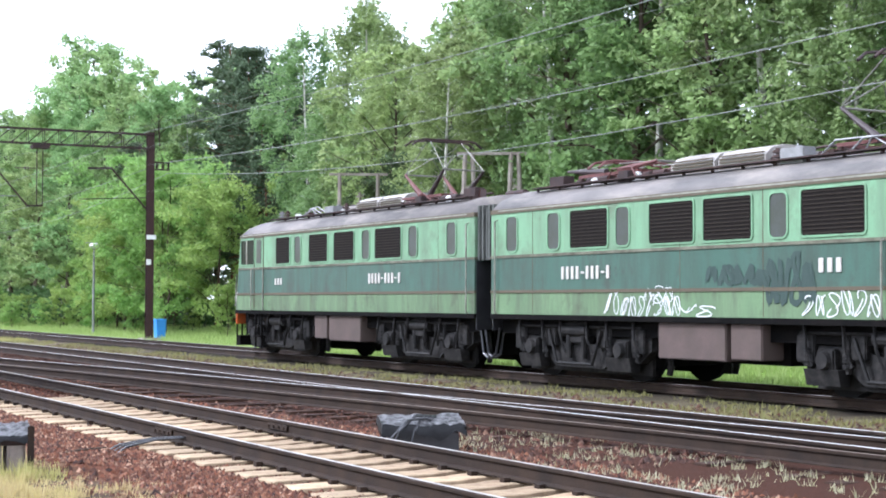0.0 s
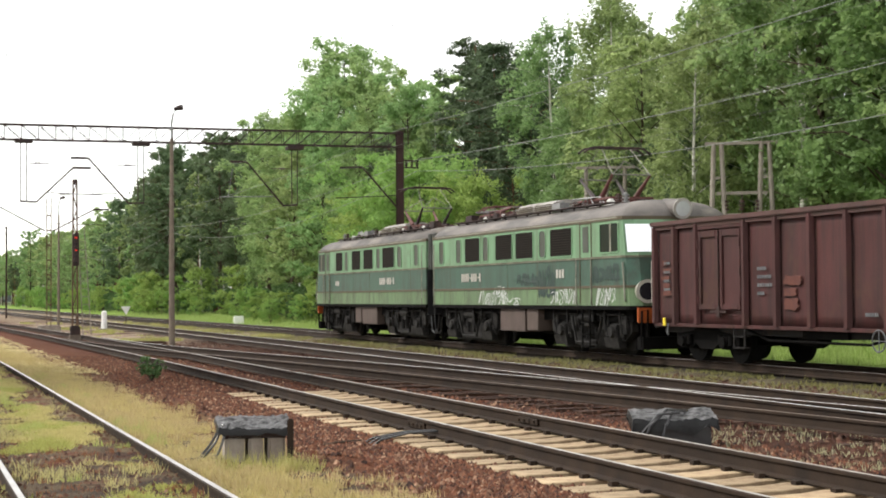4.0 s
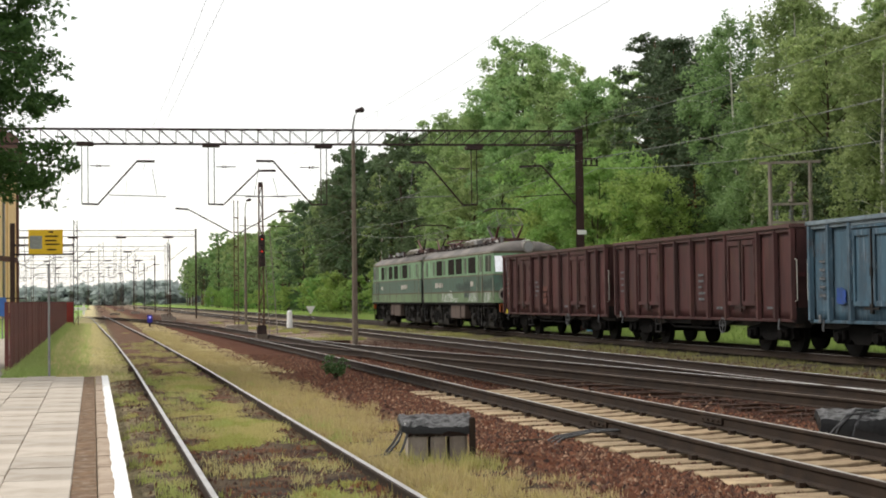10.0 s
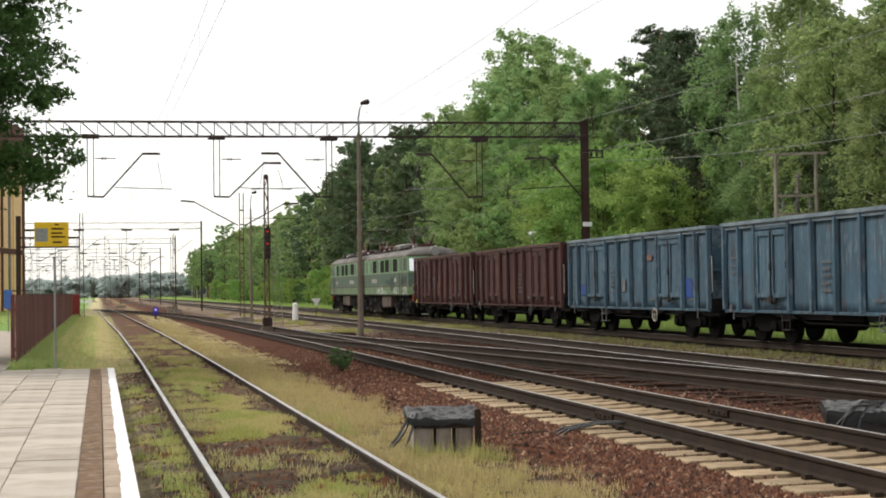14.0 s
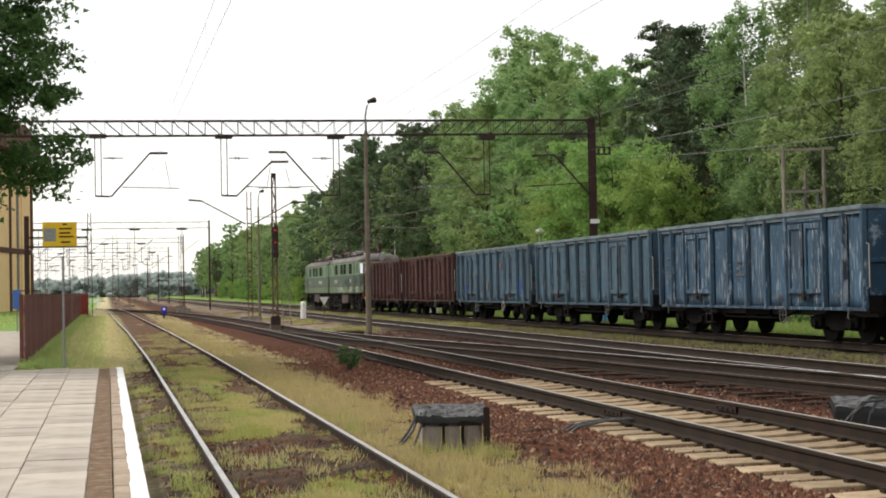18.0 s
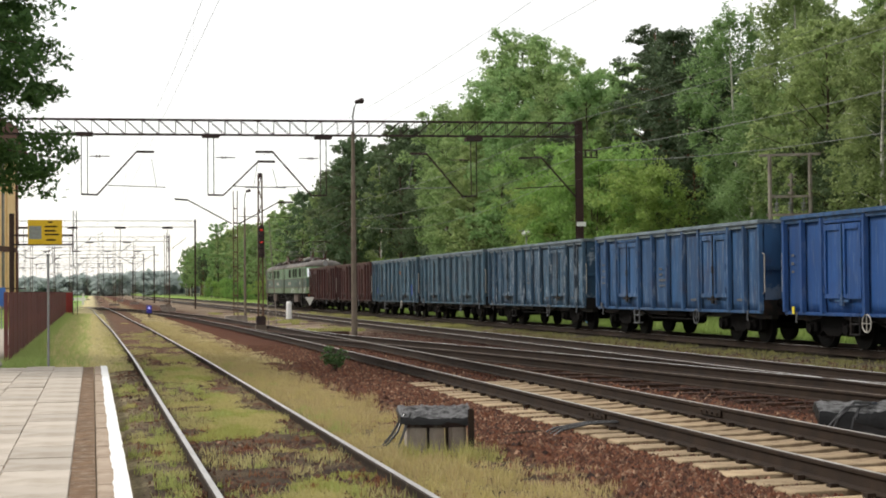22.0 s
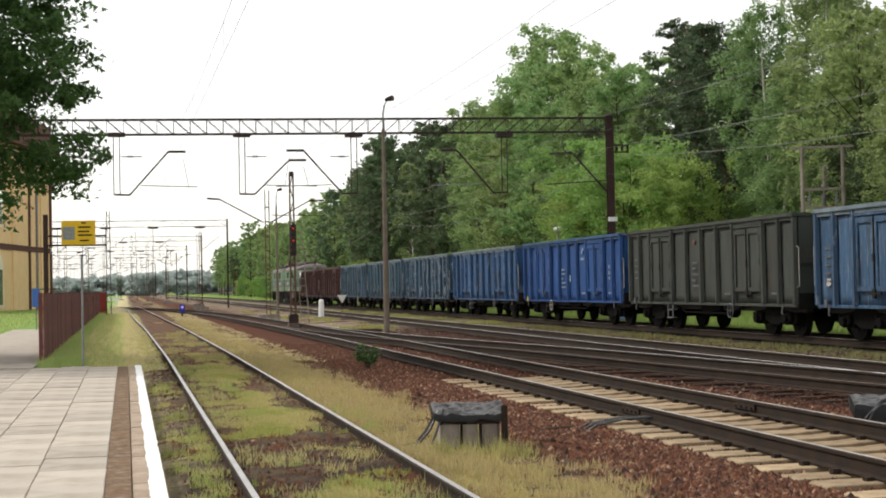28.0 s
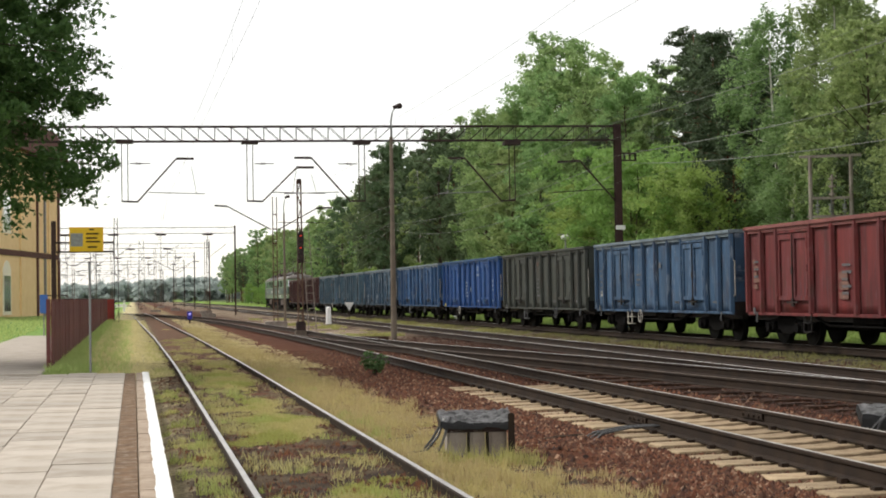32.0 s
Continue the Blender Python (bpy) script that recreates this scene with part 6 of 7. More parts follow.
# ---- beside the platform ----
def build_fence():
    f = thing("fence", "dark red-brown board fence beside the path", "fence")
    b = nb()
    box(b, -0.012, 0.012, -0.24, 0.24, 0.06, 1.5, 0.004)
    bd = finish("board", b, M_FENCE)
    n = 146
    for i in range(n):
        y = 33.2 + i * 0.5
        o = part("board", bd, None, f)
        o.location = (-1.72 - 0.001 * (y - 33) + random.uniform(-0.008, 0.008), y, random.uniform(-0.02, 0.02))
    for i in range(31):
        y = 33.0 + i * 2.4
        b = nb()
        box(b, -1.83 - 0.001 * (y - 33), -1.745 - 0.001 * (y - 33), y - 0.04, y + 0.04, -0.4, 1.52)
        part("post", b, M_FENCE, f)
    for z in (0.35, 1.2):
        b = nb()
        bar(b, (-1.76, 33.0, z), (-1.83, 106, z), 0.05)
        part("rail", b, M_FENCE, f)
    b = nb()
    box(b, -1.82, -1.3, 106.2, 106.26, 0.0, 1.5)
    part("end_panel", b, M_FENCE_NEW, f, "bright red end panel")


build_fence()

sp = thing("steel_post", "thin grey steel post at the platform end", "post", at=(-0.88, 31.6, 0))
b = nb()
cyl(b, (0, 0, -0.3), (0, 0, 2.25), 0.026, seg=10)
part("tube", b, M_GALV, sp)
b = nb()
cyl(b, (0, 0, 2.25), (0, 0, 2.28), 0.032, seg=10)
part("cap", b, M_STEEL, sp)


def station_building():
    """A tall ochre building seen along its track front. Its own x runs along the front, y into the house."""
    s = thing("station_building", "ochre plastered station building with brown string course and pilasters", "building", at=(-10.9, 129, 0))
    s.rotation_euler = (0, 0, radians(79.8))
    L, H = 21.4, 14.6
    b = nb()
    box(b, -14, L, 0.0, 0.4, -0.5, H)
    part("front_wall", b, M_STUCCO, s)
    b = nb()
    box(b, L - 0.4, L, 0.4, 12, -0.5, H)
    part("side_wall", b, M_STUCCO, s)
    b = nb()
    box(b, -14, -13.6, 0.4, 12, -0.5, H)
    part("side_wall", b, M_STUCCO, s)
    b = nb()
    prism(b, [(-14.6, H), (L + 0.9, H), (L + 0.9, H + 0.35), (L - 4, H + 2.6), (-10, H + 2.6), (-14.6, H + 0.35)], -0.9, 12.5)
    part("roof", b, M_BAND, s, "dark brown roof with broad eaves")
    b = nb()
    box(b, -14, L + 0.06, -0.07, 0.0, 5.35, 5.85)
    part("string_course", b, M_BAND, s, "dark brown brick band")
    for x0, x1, m in ((6.6, 8.8, M_STUCCO), (12.6, 12.95, M_BAND), (15.4, 15.8, M_GALV), (17.0, 18.2, M_STUCCO), (20.9, 21.45, M_BAND)):
        b = nb()
        box(b, x0, x1, -0.16, 0.0, 0.0, 5.33)
        part("pilaster", b, m, s)
        b = nb()
        box(b, x0, x1, -0.16, 0.0, 5.87, H)
        part("pilaster", b, m, s)
    for x0 in (-9, -4, 1.0):
        for z0, z1 in ((0.3, 3.6), (7.2, 10.4)):
            b = nb()
            box(b, x0, x0 + 2.6, -0.05, 0.02, z0, z1)
            cyl(b, (x0 + 1.3, -0.05, z1), (x0 + 1.3, 0.02, z1), 1.3, seg=20)
            w = part("window", b, M_STUCCO_P, s, "arched window with pale surround")
            b = nb()
            box(b, x0 + 0.3, x0 + 2.3, -0.07, -0.052, z0 + 0.3, z1)
            part("pane", b, M_SCREEN, w)


station_building()


def lattice_mast(name, x, y, h, label, w=0.34, mat=None, group=""):
    t = thing(name, label, "mast", group, at=(x, y, 0))
    b = nb()
    for sx in (-1, 1):
        for sy in (-0.4, 0.4):
            bar(b, (sx * w / 2, sy * w, -0.3), (sx * w * 0.34, sy * w, h), 0.045)
    n = int(h / 0.55)
    for i in range(n):
        z = i * h / n
        e, g = w / 2 - w * 0.16 * z / h, w / 2 - w * 0.16 * (z + h / n) / h
        s = 1 if i % 2 else -1
        for sy in (-0.4, 0.4):
            bar(b, (s * e, sy * w, z), (-s * g, sy * w, z + h / n), 0.022)
    part("lattice", b, mat or M_BROWN, t)
    b = nb()
    box(b, -0.24, 0.24, -0.24, 0.24, -0.5, 0.02, 0.03)
    part("footing", b, M_POLE_D, t)
    return t


# yellow notice board hung between two posts
nbd = thing("notice_board", "yellow notice board on steel bars between two masts", "sign")
b = nb()
box(b, -4.05, -1.9, 99.97, 100.03, 4.62, 6.2, 0.01)
bd = part("board", b, M_YELLOW, nbd, "bright yellow sheet")
b = nb()
box(b, -3.98, -3.2, 99.96, 99.965, 4.95, 5.8)
part("panel", b, M_GALV, bd, "grey pictogram panel")
for z, a, e in ((6.0, -2.8, -2.5), (5.72, -3.0, -2.2), (5.44, -3.0, -2.3), (5.2, -3.0, -2.1), (4.85, -2.9, -2.3)):
    b = nb()
    box(b, a, e, 99.955, 99.965, z, z + 0.1)
    part("lettering", b, M_RAIL, bd, "line of dark lettering")
for z in (4.6, 5.2):
    b = nb()
    bar(b, (-5.1, 100.1, z), (-1.2, 100.1, z), 0.12)
    part("bar", b, M_STEEL, nbd)
b = nb()
hbeam(b, -5.05, 100.1, -0.5, 6.6, 0.3)
part("post", b, M_BROWN, nbd)
lm = lattice_mast("lattice_mast", -1.1, 100.1, 6.8, "slim dark lattice mast beside the siding", 0.3, M_STEEL)

bb = thing("blue_box", "blue cabinet on a thin post by the path", "box", at=(-3.62, 63.6, 0))
b = nb()
box(b, -0.16, 0.16, -0.1, 0.1, 0.95, 1.72, 0.02)
part("cabinet", b, plain("blue_enamel", (0.05, 0.16, 0.5), 0.4), bb)
b = nb()
cyl(b, (0, 0, -0.1), (0, 0, 0.95), 0.025, seg=8)
part("post", b, M_GALV, bb)
b = nb()
for z in (1.05, 1.68):
    bar(b, (0.16, 0, z), (0.95, 0, z), 0.045)
part("frame", b, M_BROWN, bb)

# ---- signals and masts by the tracks ----
sg = lattice_mast("signal_mast", 7.05, 64.5, 6.5, "rusty lattice signal mast showing a red light", 0.22, M_RUST)
b = nb()
box(b, -0.13, 0.13, -0.42, -0.2, 2.9, 4.25, 0.03)
hd = part("signal_head", b, M_STEEL, sg, "dark signal head with five lamps")
M_RED = bpy.data.materials.new("signal_red_light")
M_RED.use_nodes = True
pr = M_RED.node_tree.nodes["Principled BSDF"]
pr.inputs["Base Color"].default_value = (0.5, 0.02, 0.015, 1)
pr.inputs["Emission Color"].default_value = (1, 0.06, 0.03, 1)
pr.inputs["Emission Strength"].default_value = 0.6
for k, z in enumerate((4.1, 3.84, 3.58, 3.32, 3.06)):
    b = nb()
    cyl(b, (0, -0.44, z), (0, -0.42, z), 0.05, seg=12)
    part("lamp", b, M_RED if k in (0, 2) else M_LENS, hd, "red signal lamp" if k in (0, 2) else "unlit signal lamp")
    b = nb()
    cyl(b, (0, -0.62, z + 0.1), (0, -0.42, z + 0.1), 0.1, 0.1, seg=10)
    part("hood", b, M_STEEL, hd)
b = nb()
for dx in (0, 0.34):
    bar(b, (0.34 + dx, 0.0, 0.0), (0.1 + dx * 0.8, 0.0, 4.6), 0.035)
for k in range(13):
    z = 0.3 + k * 0.33
    a = 0.34 - 0.24 * z / 4.6
    bar(b, (a, 0, z), (a + 0.31, 0, z), 0.025)
part("ladder", b, M_POLE, sg, "pale leaning ladder")
b = nb()
box(b, -0.2, 0.2, -0.2, 0.2, -0.1, 0.4, 0.04)
part("relay_box", b, M_STEEL, sg)
b = nb()
box(b, -0.09, 0.09, -0.09, 0.09, 6.35, 6.56)
part("mast_top", b, M_STEEL, sg)


def double_mast(x, y, h, label, arm=True):
    t = thing("catenary_mast", label, "mast", "catenary masts", at=(x, y, 0))
    for sx in (-0.11, 0.11):
        b = nb()
        bar(b, (sx, 0, -0.3), (sx, 0, h), 0.05)
        part("upright", b, M_RUST, t)
    b = nb()
    box(b, -0.085, 0.085, -0.02, 0.02, 0, 0.07)
    bt = finish("batten", b, M_RUST)
    for k in range(int(h / (0.8 if y < 100 else 1.6))):
        part("batten", bt, None, t).location = (0, 0, 0.4 + k * (0.8 if y < 100 else 1.6))
    b = nb()
    box(b, -0.6, 0.6, -0.4, 0.4, -0.4, 0.12, 0.04)
    part("footing", b, M_POLE, t)
    if arm:
        b = nb()
        bar(b, (0.2, 0, 5.2), (2.4, 0, 6.4), 0.06)
        bar(b, (2.4, 0, 6.4), (3.2, 0, 6.4), 0.09)
        bar(b, (-0.2, 0, 5.2), (-2.6, 0, 6.5), 0.06)
        bar(b, (-2.6, 0, 6.5), (-3.3, 0, 6.55), 0.09)
        tube(b, [(0.2, 0, 5.6), (3.2, 0, 5.55)], 0.02)
        part("arm", b, M_STEEL, t)
    return t


double_mast(7.7, 83, 7.0, "rust-brown double steel catenary mast")
lamp_post(9.1, 92, 7.6, "weathered concrete pole beside the tracks", 0.08)


def far_portal(y, x0, x1, h):
    t = thing("catenary_portal", "distant dark lattice portal over the station tracks", "catenary portal", "distant portals")
    b = nb()
    for z in (h - 0.6, h):
        bar(b, (x0, y, z), (x1, y, z), 0.055)
    n = int((x1 - x0) / 1.2)
    for i in range(n):
        a, c = x0 + (x1 - x0) * i / n, x0 + (x1 - x0) * (i + 1) / n
        bar(b, (a, y, h - (0.6 if i % 2 else 0)), (c, y, h - (0 if i % 2 else 0.6)), 0.022)
    part("lattice_beam", b, M_STEEL, t)
    for x in (x0, x1):
        b = nb()
        hbeam(b, x, y, -0.3, h + 0.15, 0.16, 0.03)
        part("mast", b, M_BROWN, t)
    k = x0 + 2.5
    while k < x1 - 1:
        b = nb()
        box(b, k - 0.5, k + 0.5, y - 0.2, y + 0.2, h - 0.78, h - 0.62)
        bar(b, (k, y, 5.4), (k, y, h - 0.7), 0.045)
        bar(b, (k, y, 5.4), (k + 1.8, y, 6.8), 0.045)
        part("hanger", b, M_STEEL, t)
        k += 4.6


for yy, xa, xb, hh in ((151, -9, 10.0, 8.5), (195, -12, 9.6, 8.5), (238, -14, 9.4, 8.5), (290, -18, 9.5, 8.6), (350, -24, 9, 8.6), (420, -30, 8, 8.8)):
    far_portal(yy, xa, xb, hh)
for i, (x, y, h) in enumerate(((-6.5, 170, 8), (-3.0, 215, 9), (-11, 260, 9), (2.5, 180, 7.5), (5.5, 205, 8), (4.6, 262, 9), (-1, 300, 9), (6.3, 130, 6.5), (-8, 330, 10), (1.5, 380, 10), (-16, 300, 9), (7.5, 160, 7.5))):
    double_mast(x, y, h, "distant dark steel mast among the station tracks", i % 2 == 0)
lattice_mast("lattice_mast", -4.4, 172, 9.5, "tall lattice mast in the far station yard", 0.8, M_STEEL)
lattice_mast("lattice_mast", 1.2, 232, 10.5, "tall lattice mast in the far station yard", 1.0, M_STEEL)

# ---- small things between the tracks ----
ws = thing("marker_post", "stout white marker post between the tracks", "post", at=(10.95, 85.5, 0))
b = nb()
cyl(b, (0, 0, -0.2), (0, 0, 0.78), 0.17, 0.15, seg=14)
cyl(b, (0, 0, 0.78), (0, 0, 0.86), 0.15, 0.08, seg=14)
part("post", b, M_WHITE, ws)
b = nb()
box(b, -0.35, 0.35, -0.25, 0.25, -0.35, -0.14, 0.03)
part("base", b, M_POLE, ws)
tri = thing("triangle_sign", "small white triangular sign pointing down", "sign", at=(12.25 + 2.4, 103, 0))
b = nb()
va = [b.verts.new(p) for p in ((-0.33, -0.02, 1.0), (0.33, -0.02, 1.0), (0, -0.02, 0.42))]
vb = [b.verts.new((p.co.x, 0.02, p.co.z)) for p in va]
b.faces.new(va)
b.faces.new(vb[::-1])
for i in range(3):
    b.faces.new((va[i], vb[i], vb[(i + 1) % 3], va[(i + 1) % 3]))
bmesh.ops.recalc_face_normals(b, faces=b.faces)
part("plate", b, M_PORC, tri)
b = nb()
cyl(b, (0, 0.03, -0.3), (0, 0.03, 0.9), 0.03, seg=8)
part("post", b, M_STEEL, tri)
blk = thing("marker_stone", "small white painted marker stone on the grass", "marker", at=(20.9, 96, -0.15))
b = nb()
box(b, -0.32, 0.32, -0.15, 0.15, -0.2, 0.5, 0.05)
part("stone", b, M_WHITE, blk)
pk = thing("cable_duct_cover", "weathered board cover lying by the points", "cover", at=(9.0, 58.2, -0.2))
b = nb()
for k in range(4):
    box(b, -0.75, 0.75, -0.5 + 0.26 * k, -0.26 + 0.26 * k, -0.1, 0.05 + 0.01 * (k % 2), 0.01)
part("boards", b, M_WOOD, pk)
b = nb()
box(b, -1.05, -0.76, -0.4, 0.3, -0.1, 0.1, 0.02)
part("lid", b, M_WHITE, pk, "whitewashed end block")
dw = thing("dwarf_signal", "low shunting signal with a blue lamp", "signal", at=(3.5, 97, 0))
b = nb()
box(b, -0.16, 0.16, -0.12, 0.12, 0.12, 0.62, 0.03)
part("housing", b, plain("dwarf_blue", (0.02, 0.02, 0.35), 0.4), dw)
b = nb()
cyl(b, (0, 0, -0.3), (0, 0, 0.12), 0.06, seg=8)
part("stand", b, M_STEEL, dw)
M_BLUEL = bpy.data.materials.new("blue_lamp")
M_BLUEL.use_nodes = True
pr = M_BLUEL.node_tree.nodes["Principled BSDF"]
pr.inputs["Emission Color"].default_value = (0.06, 0.06, 1, 1)
pr.inputs["Emission Strength"].default_value = 0.7
b = nb()
cyl(b, (0, -0.14, 0.46), (0, -0.12, 0.46), 0.08, seg=12)
part("lamp", b, M_BLUEL, dw, "glowing blue lamp")
wb = thing("white_barrier", "low white barrier across a far track end", "barrier", at=(-2.2, 182, 0))
b = nb()
box(b, -1.0, 1.4, -0.05, 0.05, 0.5, 0.85)
part("beam", b, M_WHITE, wb)
for x in (-0.8, 1.1):
    b = nb()
    box(b, x - 0.12, x + 0.12, -0.06, 0.06, -0.3, 1.3)
    part("post", b, M_WHITE, wb)

# ---- behind the train ----
bl = thing("park_lamp", "slim pale lamp post with a round head", "lamp post", at=(22.75, 77.3, -0.2))
b = nb()
cyl(b, (0, 0, -0.2), (0, 0, 4.5), 0.075, 0.05, seg=10)
part("pole", b, M_GALV, bl)
b = nb()
bmesh.ops.create_uvsphere(b, u_segments=14, v_segments=8, radius=0.26, matrix=Matrix.Translation((0, 0, 4.62)) @ Matrix.Diagonal((1, 1, 0.62, 1)))
part("globe", b, M_PORC, bl, "white round lamp head", True)
b = nb()
box(b, -0.42, 0.42, -0.05, 0.05, 4.74, 4.8)
part("cap", b, M_GALV, bl)
bn = thing("blue_bin", "blue plastic bin at the wood's edge", "bin", at=(23.2, 68, -0.25))
b = nb()
prism(b, [(-0.19, 0.0), (0.19, 0.0), (0.24, 0.85), (-0.24, 0.85)], -0.22, 0.22)
part("body", b, plain("bin_blue", (0.05, 0.25, 0.7), 0.5), bn)
b = nb()
box(b, -0.26, 0.26, -0.25, 0.25, 0.85, 0.92, 0.02)
part("lid", b, plain("bin_lid", (0.06, 0.28, 0.75), 0.5), bn)


def h_pole(x, y, turn, h, splay, label):
    t = thing("transformer_pole", label, "pole structure", "transformer poles", at=(x, y, 0))
    t.rotation_euler = (0, 0, radians(turn))
    for sx in (-0.75, 0.75):
        for k in ((-1, 1) if splay else (0,)):
            b = nb()
            cyl(b, (sx + k * 0.36, 0, -0.4), (sx + k * 0.12, 0, h), 0.1, 0.075, seg=8)
            part("leg", b, M_POLE, t)
        if splay:
            b = nb()
            for z in (h - 1.1, h - 2.3):
                bar(b, (sx - 0.25, 0, z), (sx + 0.25, 0, z), 0.07)
            part("tie", b, M_POLE, t)
    for z, e in ((h, 1.15), (h - 1.6, 0.8), (h - 2.3, 0.9)):
        b = nb()
        bar(b, (-e, 0, z), (e, 0, z), 0.1)
        part("crossbar", b, M_POLE, t)
    for k in range(3):
        b = nb()
        x0 = -0.5 + 0.5 * k
        for j in range(3):
            cyl(b, (x0, 0, h - 2.15 + 0.12 * j), (x0, 0, h - 2.08 + 0.12 * j), 0.09, seg=8)
        cyl(b, (x0, 0, h - 2.25), (x0, 0, h - 1.6), 0.025, seg=6)
        part("insulator", b, M_INSUL if splay else M_GALV, t)
    if not splay:
        b = nb()
        cyl(b, (0.05, 0.1, h - 4.2), (0.05, 0.1, h - 0.7), 0.07, 0.05, seg=8)
        for z in (h - 1.5, h - 1.2, h - 0.9):
            cyl(b, (0.05, 0.1, z), (0.05, 0.1, z + 0.08), 0.13, seg=8)
        part("centre_post", b, M_POLE, t)
    b = nb()
    box(b, -0.55, 0.55, -0.35, 0.35, h - 4.1, h - 2.9, 0.05)
    part("transformer", b, M_GALV, t, "grey transformer tank")


h_pole(25.4, 41.6, -31, 6.35, True, "concrete A-frame pole carrying a transformer")
h_pole(26.0, 52.6, -26, 6.5, False, "twin concrete poles carrying insulators")


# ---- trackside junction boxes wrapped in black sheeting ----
M_SHEET = [surf("black_foil", (0.012, 0.012, 0.013), (0.022, 0.022, 0.024), 6, 0.35, 0.3, gloss=0.5, dist=0.01), surf("skylit_foil_top", (0.28, 0.28, 0.285), (0.08, 0.08, 0.082), 9, 0.5, 0.4, fine=25, gloss=0.5, dist=0.01, dirt=(0.02, 0.02, 0.02), dirt_amt=0.95, dirt_scale=9)]


def sheet(x0, x1, y0, y1, z, seed, drop=0.22, sag=0.03):
    """A creased sheet lying over a box and hanging down at its rim."""
    b = nb()
    nx, ny = 30, 26
    g = []
    for j in range(ny + 1):
        row = []
        for i in range(nx + 1):
            u, v = i / nx * 2 - 1, j / ny * 2 - 1
            x, y = (x0 + x1) / 2 + u * (x1 - x0) / 2 * 1.14, (y0 + y1) / 2 + v * (y1 - y0) / 2 * 1.14
            e = max(abs(u), abs(v))
            zz = z + 0.045 * v + 0.045 * abs(noise.noise((x * 5 + seed, y * 5, 0))) + 0.035 * abs(noise.noise((x * 13, y * 13 + seed, 1)))
            if e > 0.86:
                k = (e - 0.86) / 0.14
                zz -= drop * k * (0.75 + 0.5 * noise.noise((x * 6, y * 6, seed)))
                x -= u * 0.12 * k * (x1 - x0) / 2
                y -= v * 0.12 * k * (y1 - y0) / 2
            row.append(b.verts.new((x, y, zz)))
        g.append(row)
    for j in range(ny):
        for i in range(nx):
            b.faces.new((g[j][i], g[j][i + 1], g[j + 1][i + 1], g[j + 1][i]))
    bmesh.ops.solidify(b, geom=b.faces[:], thickness=0.008)
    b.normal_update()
    # upturned faces take the paler foil: sky sheen put into its colour
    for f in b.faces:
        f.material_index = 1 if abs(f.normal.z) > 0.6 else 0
    return b


def cables(pts_list, parent, r=0.014, m=None):
    for pts in pts_list:
        b = nb()
        tube(b, pts, r, 6)
        part("cable", b, m or M_BLACK, parent, "black cable")


ja = thing("junction_box", "concrete trackside junction box under black sheeting", "junction box", "junction boxes", at=(3.38, 14.85, -0.17))
ja.rotation_euler, ja.scale = (0, 0, radians(-8)), (0.88, 0.88, 1.0)
for i, (x0, x1) in enumerate(((-0.34, -0.12), (-0.08, 0.09), (0.14, 0.34))):
    b = nb()
    box(b, x0, x1, -0.26, 0.26, -0.1, 0.35 - 0.02 * i, 0.03)
    part("concrete_block", b, M_POLE, ja)
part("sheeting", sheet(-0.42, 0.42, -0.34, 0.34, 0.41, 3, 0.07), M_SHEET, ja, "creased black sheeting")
b = nb()
box(b, -0.36, 0.36, -0.28, 0.28, 0.28, 0.355, 0.02)
part("lid", b, M_STEEL, ja)
b = nb()
box(b, 0.35, 0.42, -0.36, -0.3, -0.05, 0.47, 0.01)
part("stake", b, M_RAIL, ja)
cables([[(-0.36, -0.1, 0.42), (-0.5, -0.15, 0.22), (-0.62, -0.2, 0.1), (-0.85, -0.25, 0.08), (-1.0, -0.2, 0.02)],
        [(-0.36, -0.2, 0.42), (-0.45, -0.3, 0.25), (-0.58, -0.35, 0.12), (-0.8, -0.4, 0.02)],
        [(-0.3, -0.3, 0.44), (-0.4, -0.36, 0.2), (-0.5, -0.42, 0.0)]], ja)

jb = thing("junction_box", "trackside junction box wrapped in black sheeting and cables", "junction box", "junction boxes", at=(8.6, 15.7, -0.3))
jb.rotation_euler = (0, 0, radians(-22))
b = nb()
box(b, -0.42, 0.42, -0.3, 0.3, -0.1, 0.31, 0.04)
part("body", b, M_BLACK, jb)
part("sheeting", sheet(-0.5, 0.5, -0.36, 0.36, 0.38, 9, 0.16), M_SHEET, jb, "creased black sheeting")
cables([[(-0.42, -0.42, 0.0), (-0.3, -0.42, 0.3), (-0.1, -0.3, 0.47), (0.1, -0.1, 0.44), (0.2, 0.2, 0.42)],
        [(-0.2, -0.44, 0.02), (-0.12, -0.4, 0.3), (0.0, -0.2, 0.46), (0.16, 0.1, 0.43)],
        [(-0.52, -0.3, 0.02), (-0.4, -0.38, 0.2), (-0.2, -0.36, 0.42), (0.05, -0.3, 0.44)]], jb, 0.018)

rc = thing("rail_bond_cables", "black bond cables looping from the rail into the ballast", "cable")
cables([[(6.1, 16.85 + k * 0.07, -0.1), (5.75, 16.95 + k * 0.1, -0.12), (5.35, 16.8 + k * 0.14, -0.17), (5.1 - 0.05 * k, 16.45 + k * 0.1, -0.23)] for k in range(3)], rc, 0.014)
fp = thing("rail_joint", "bolted fishplates joining two rails", "rail joint")
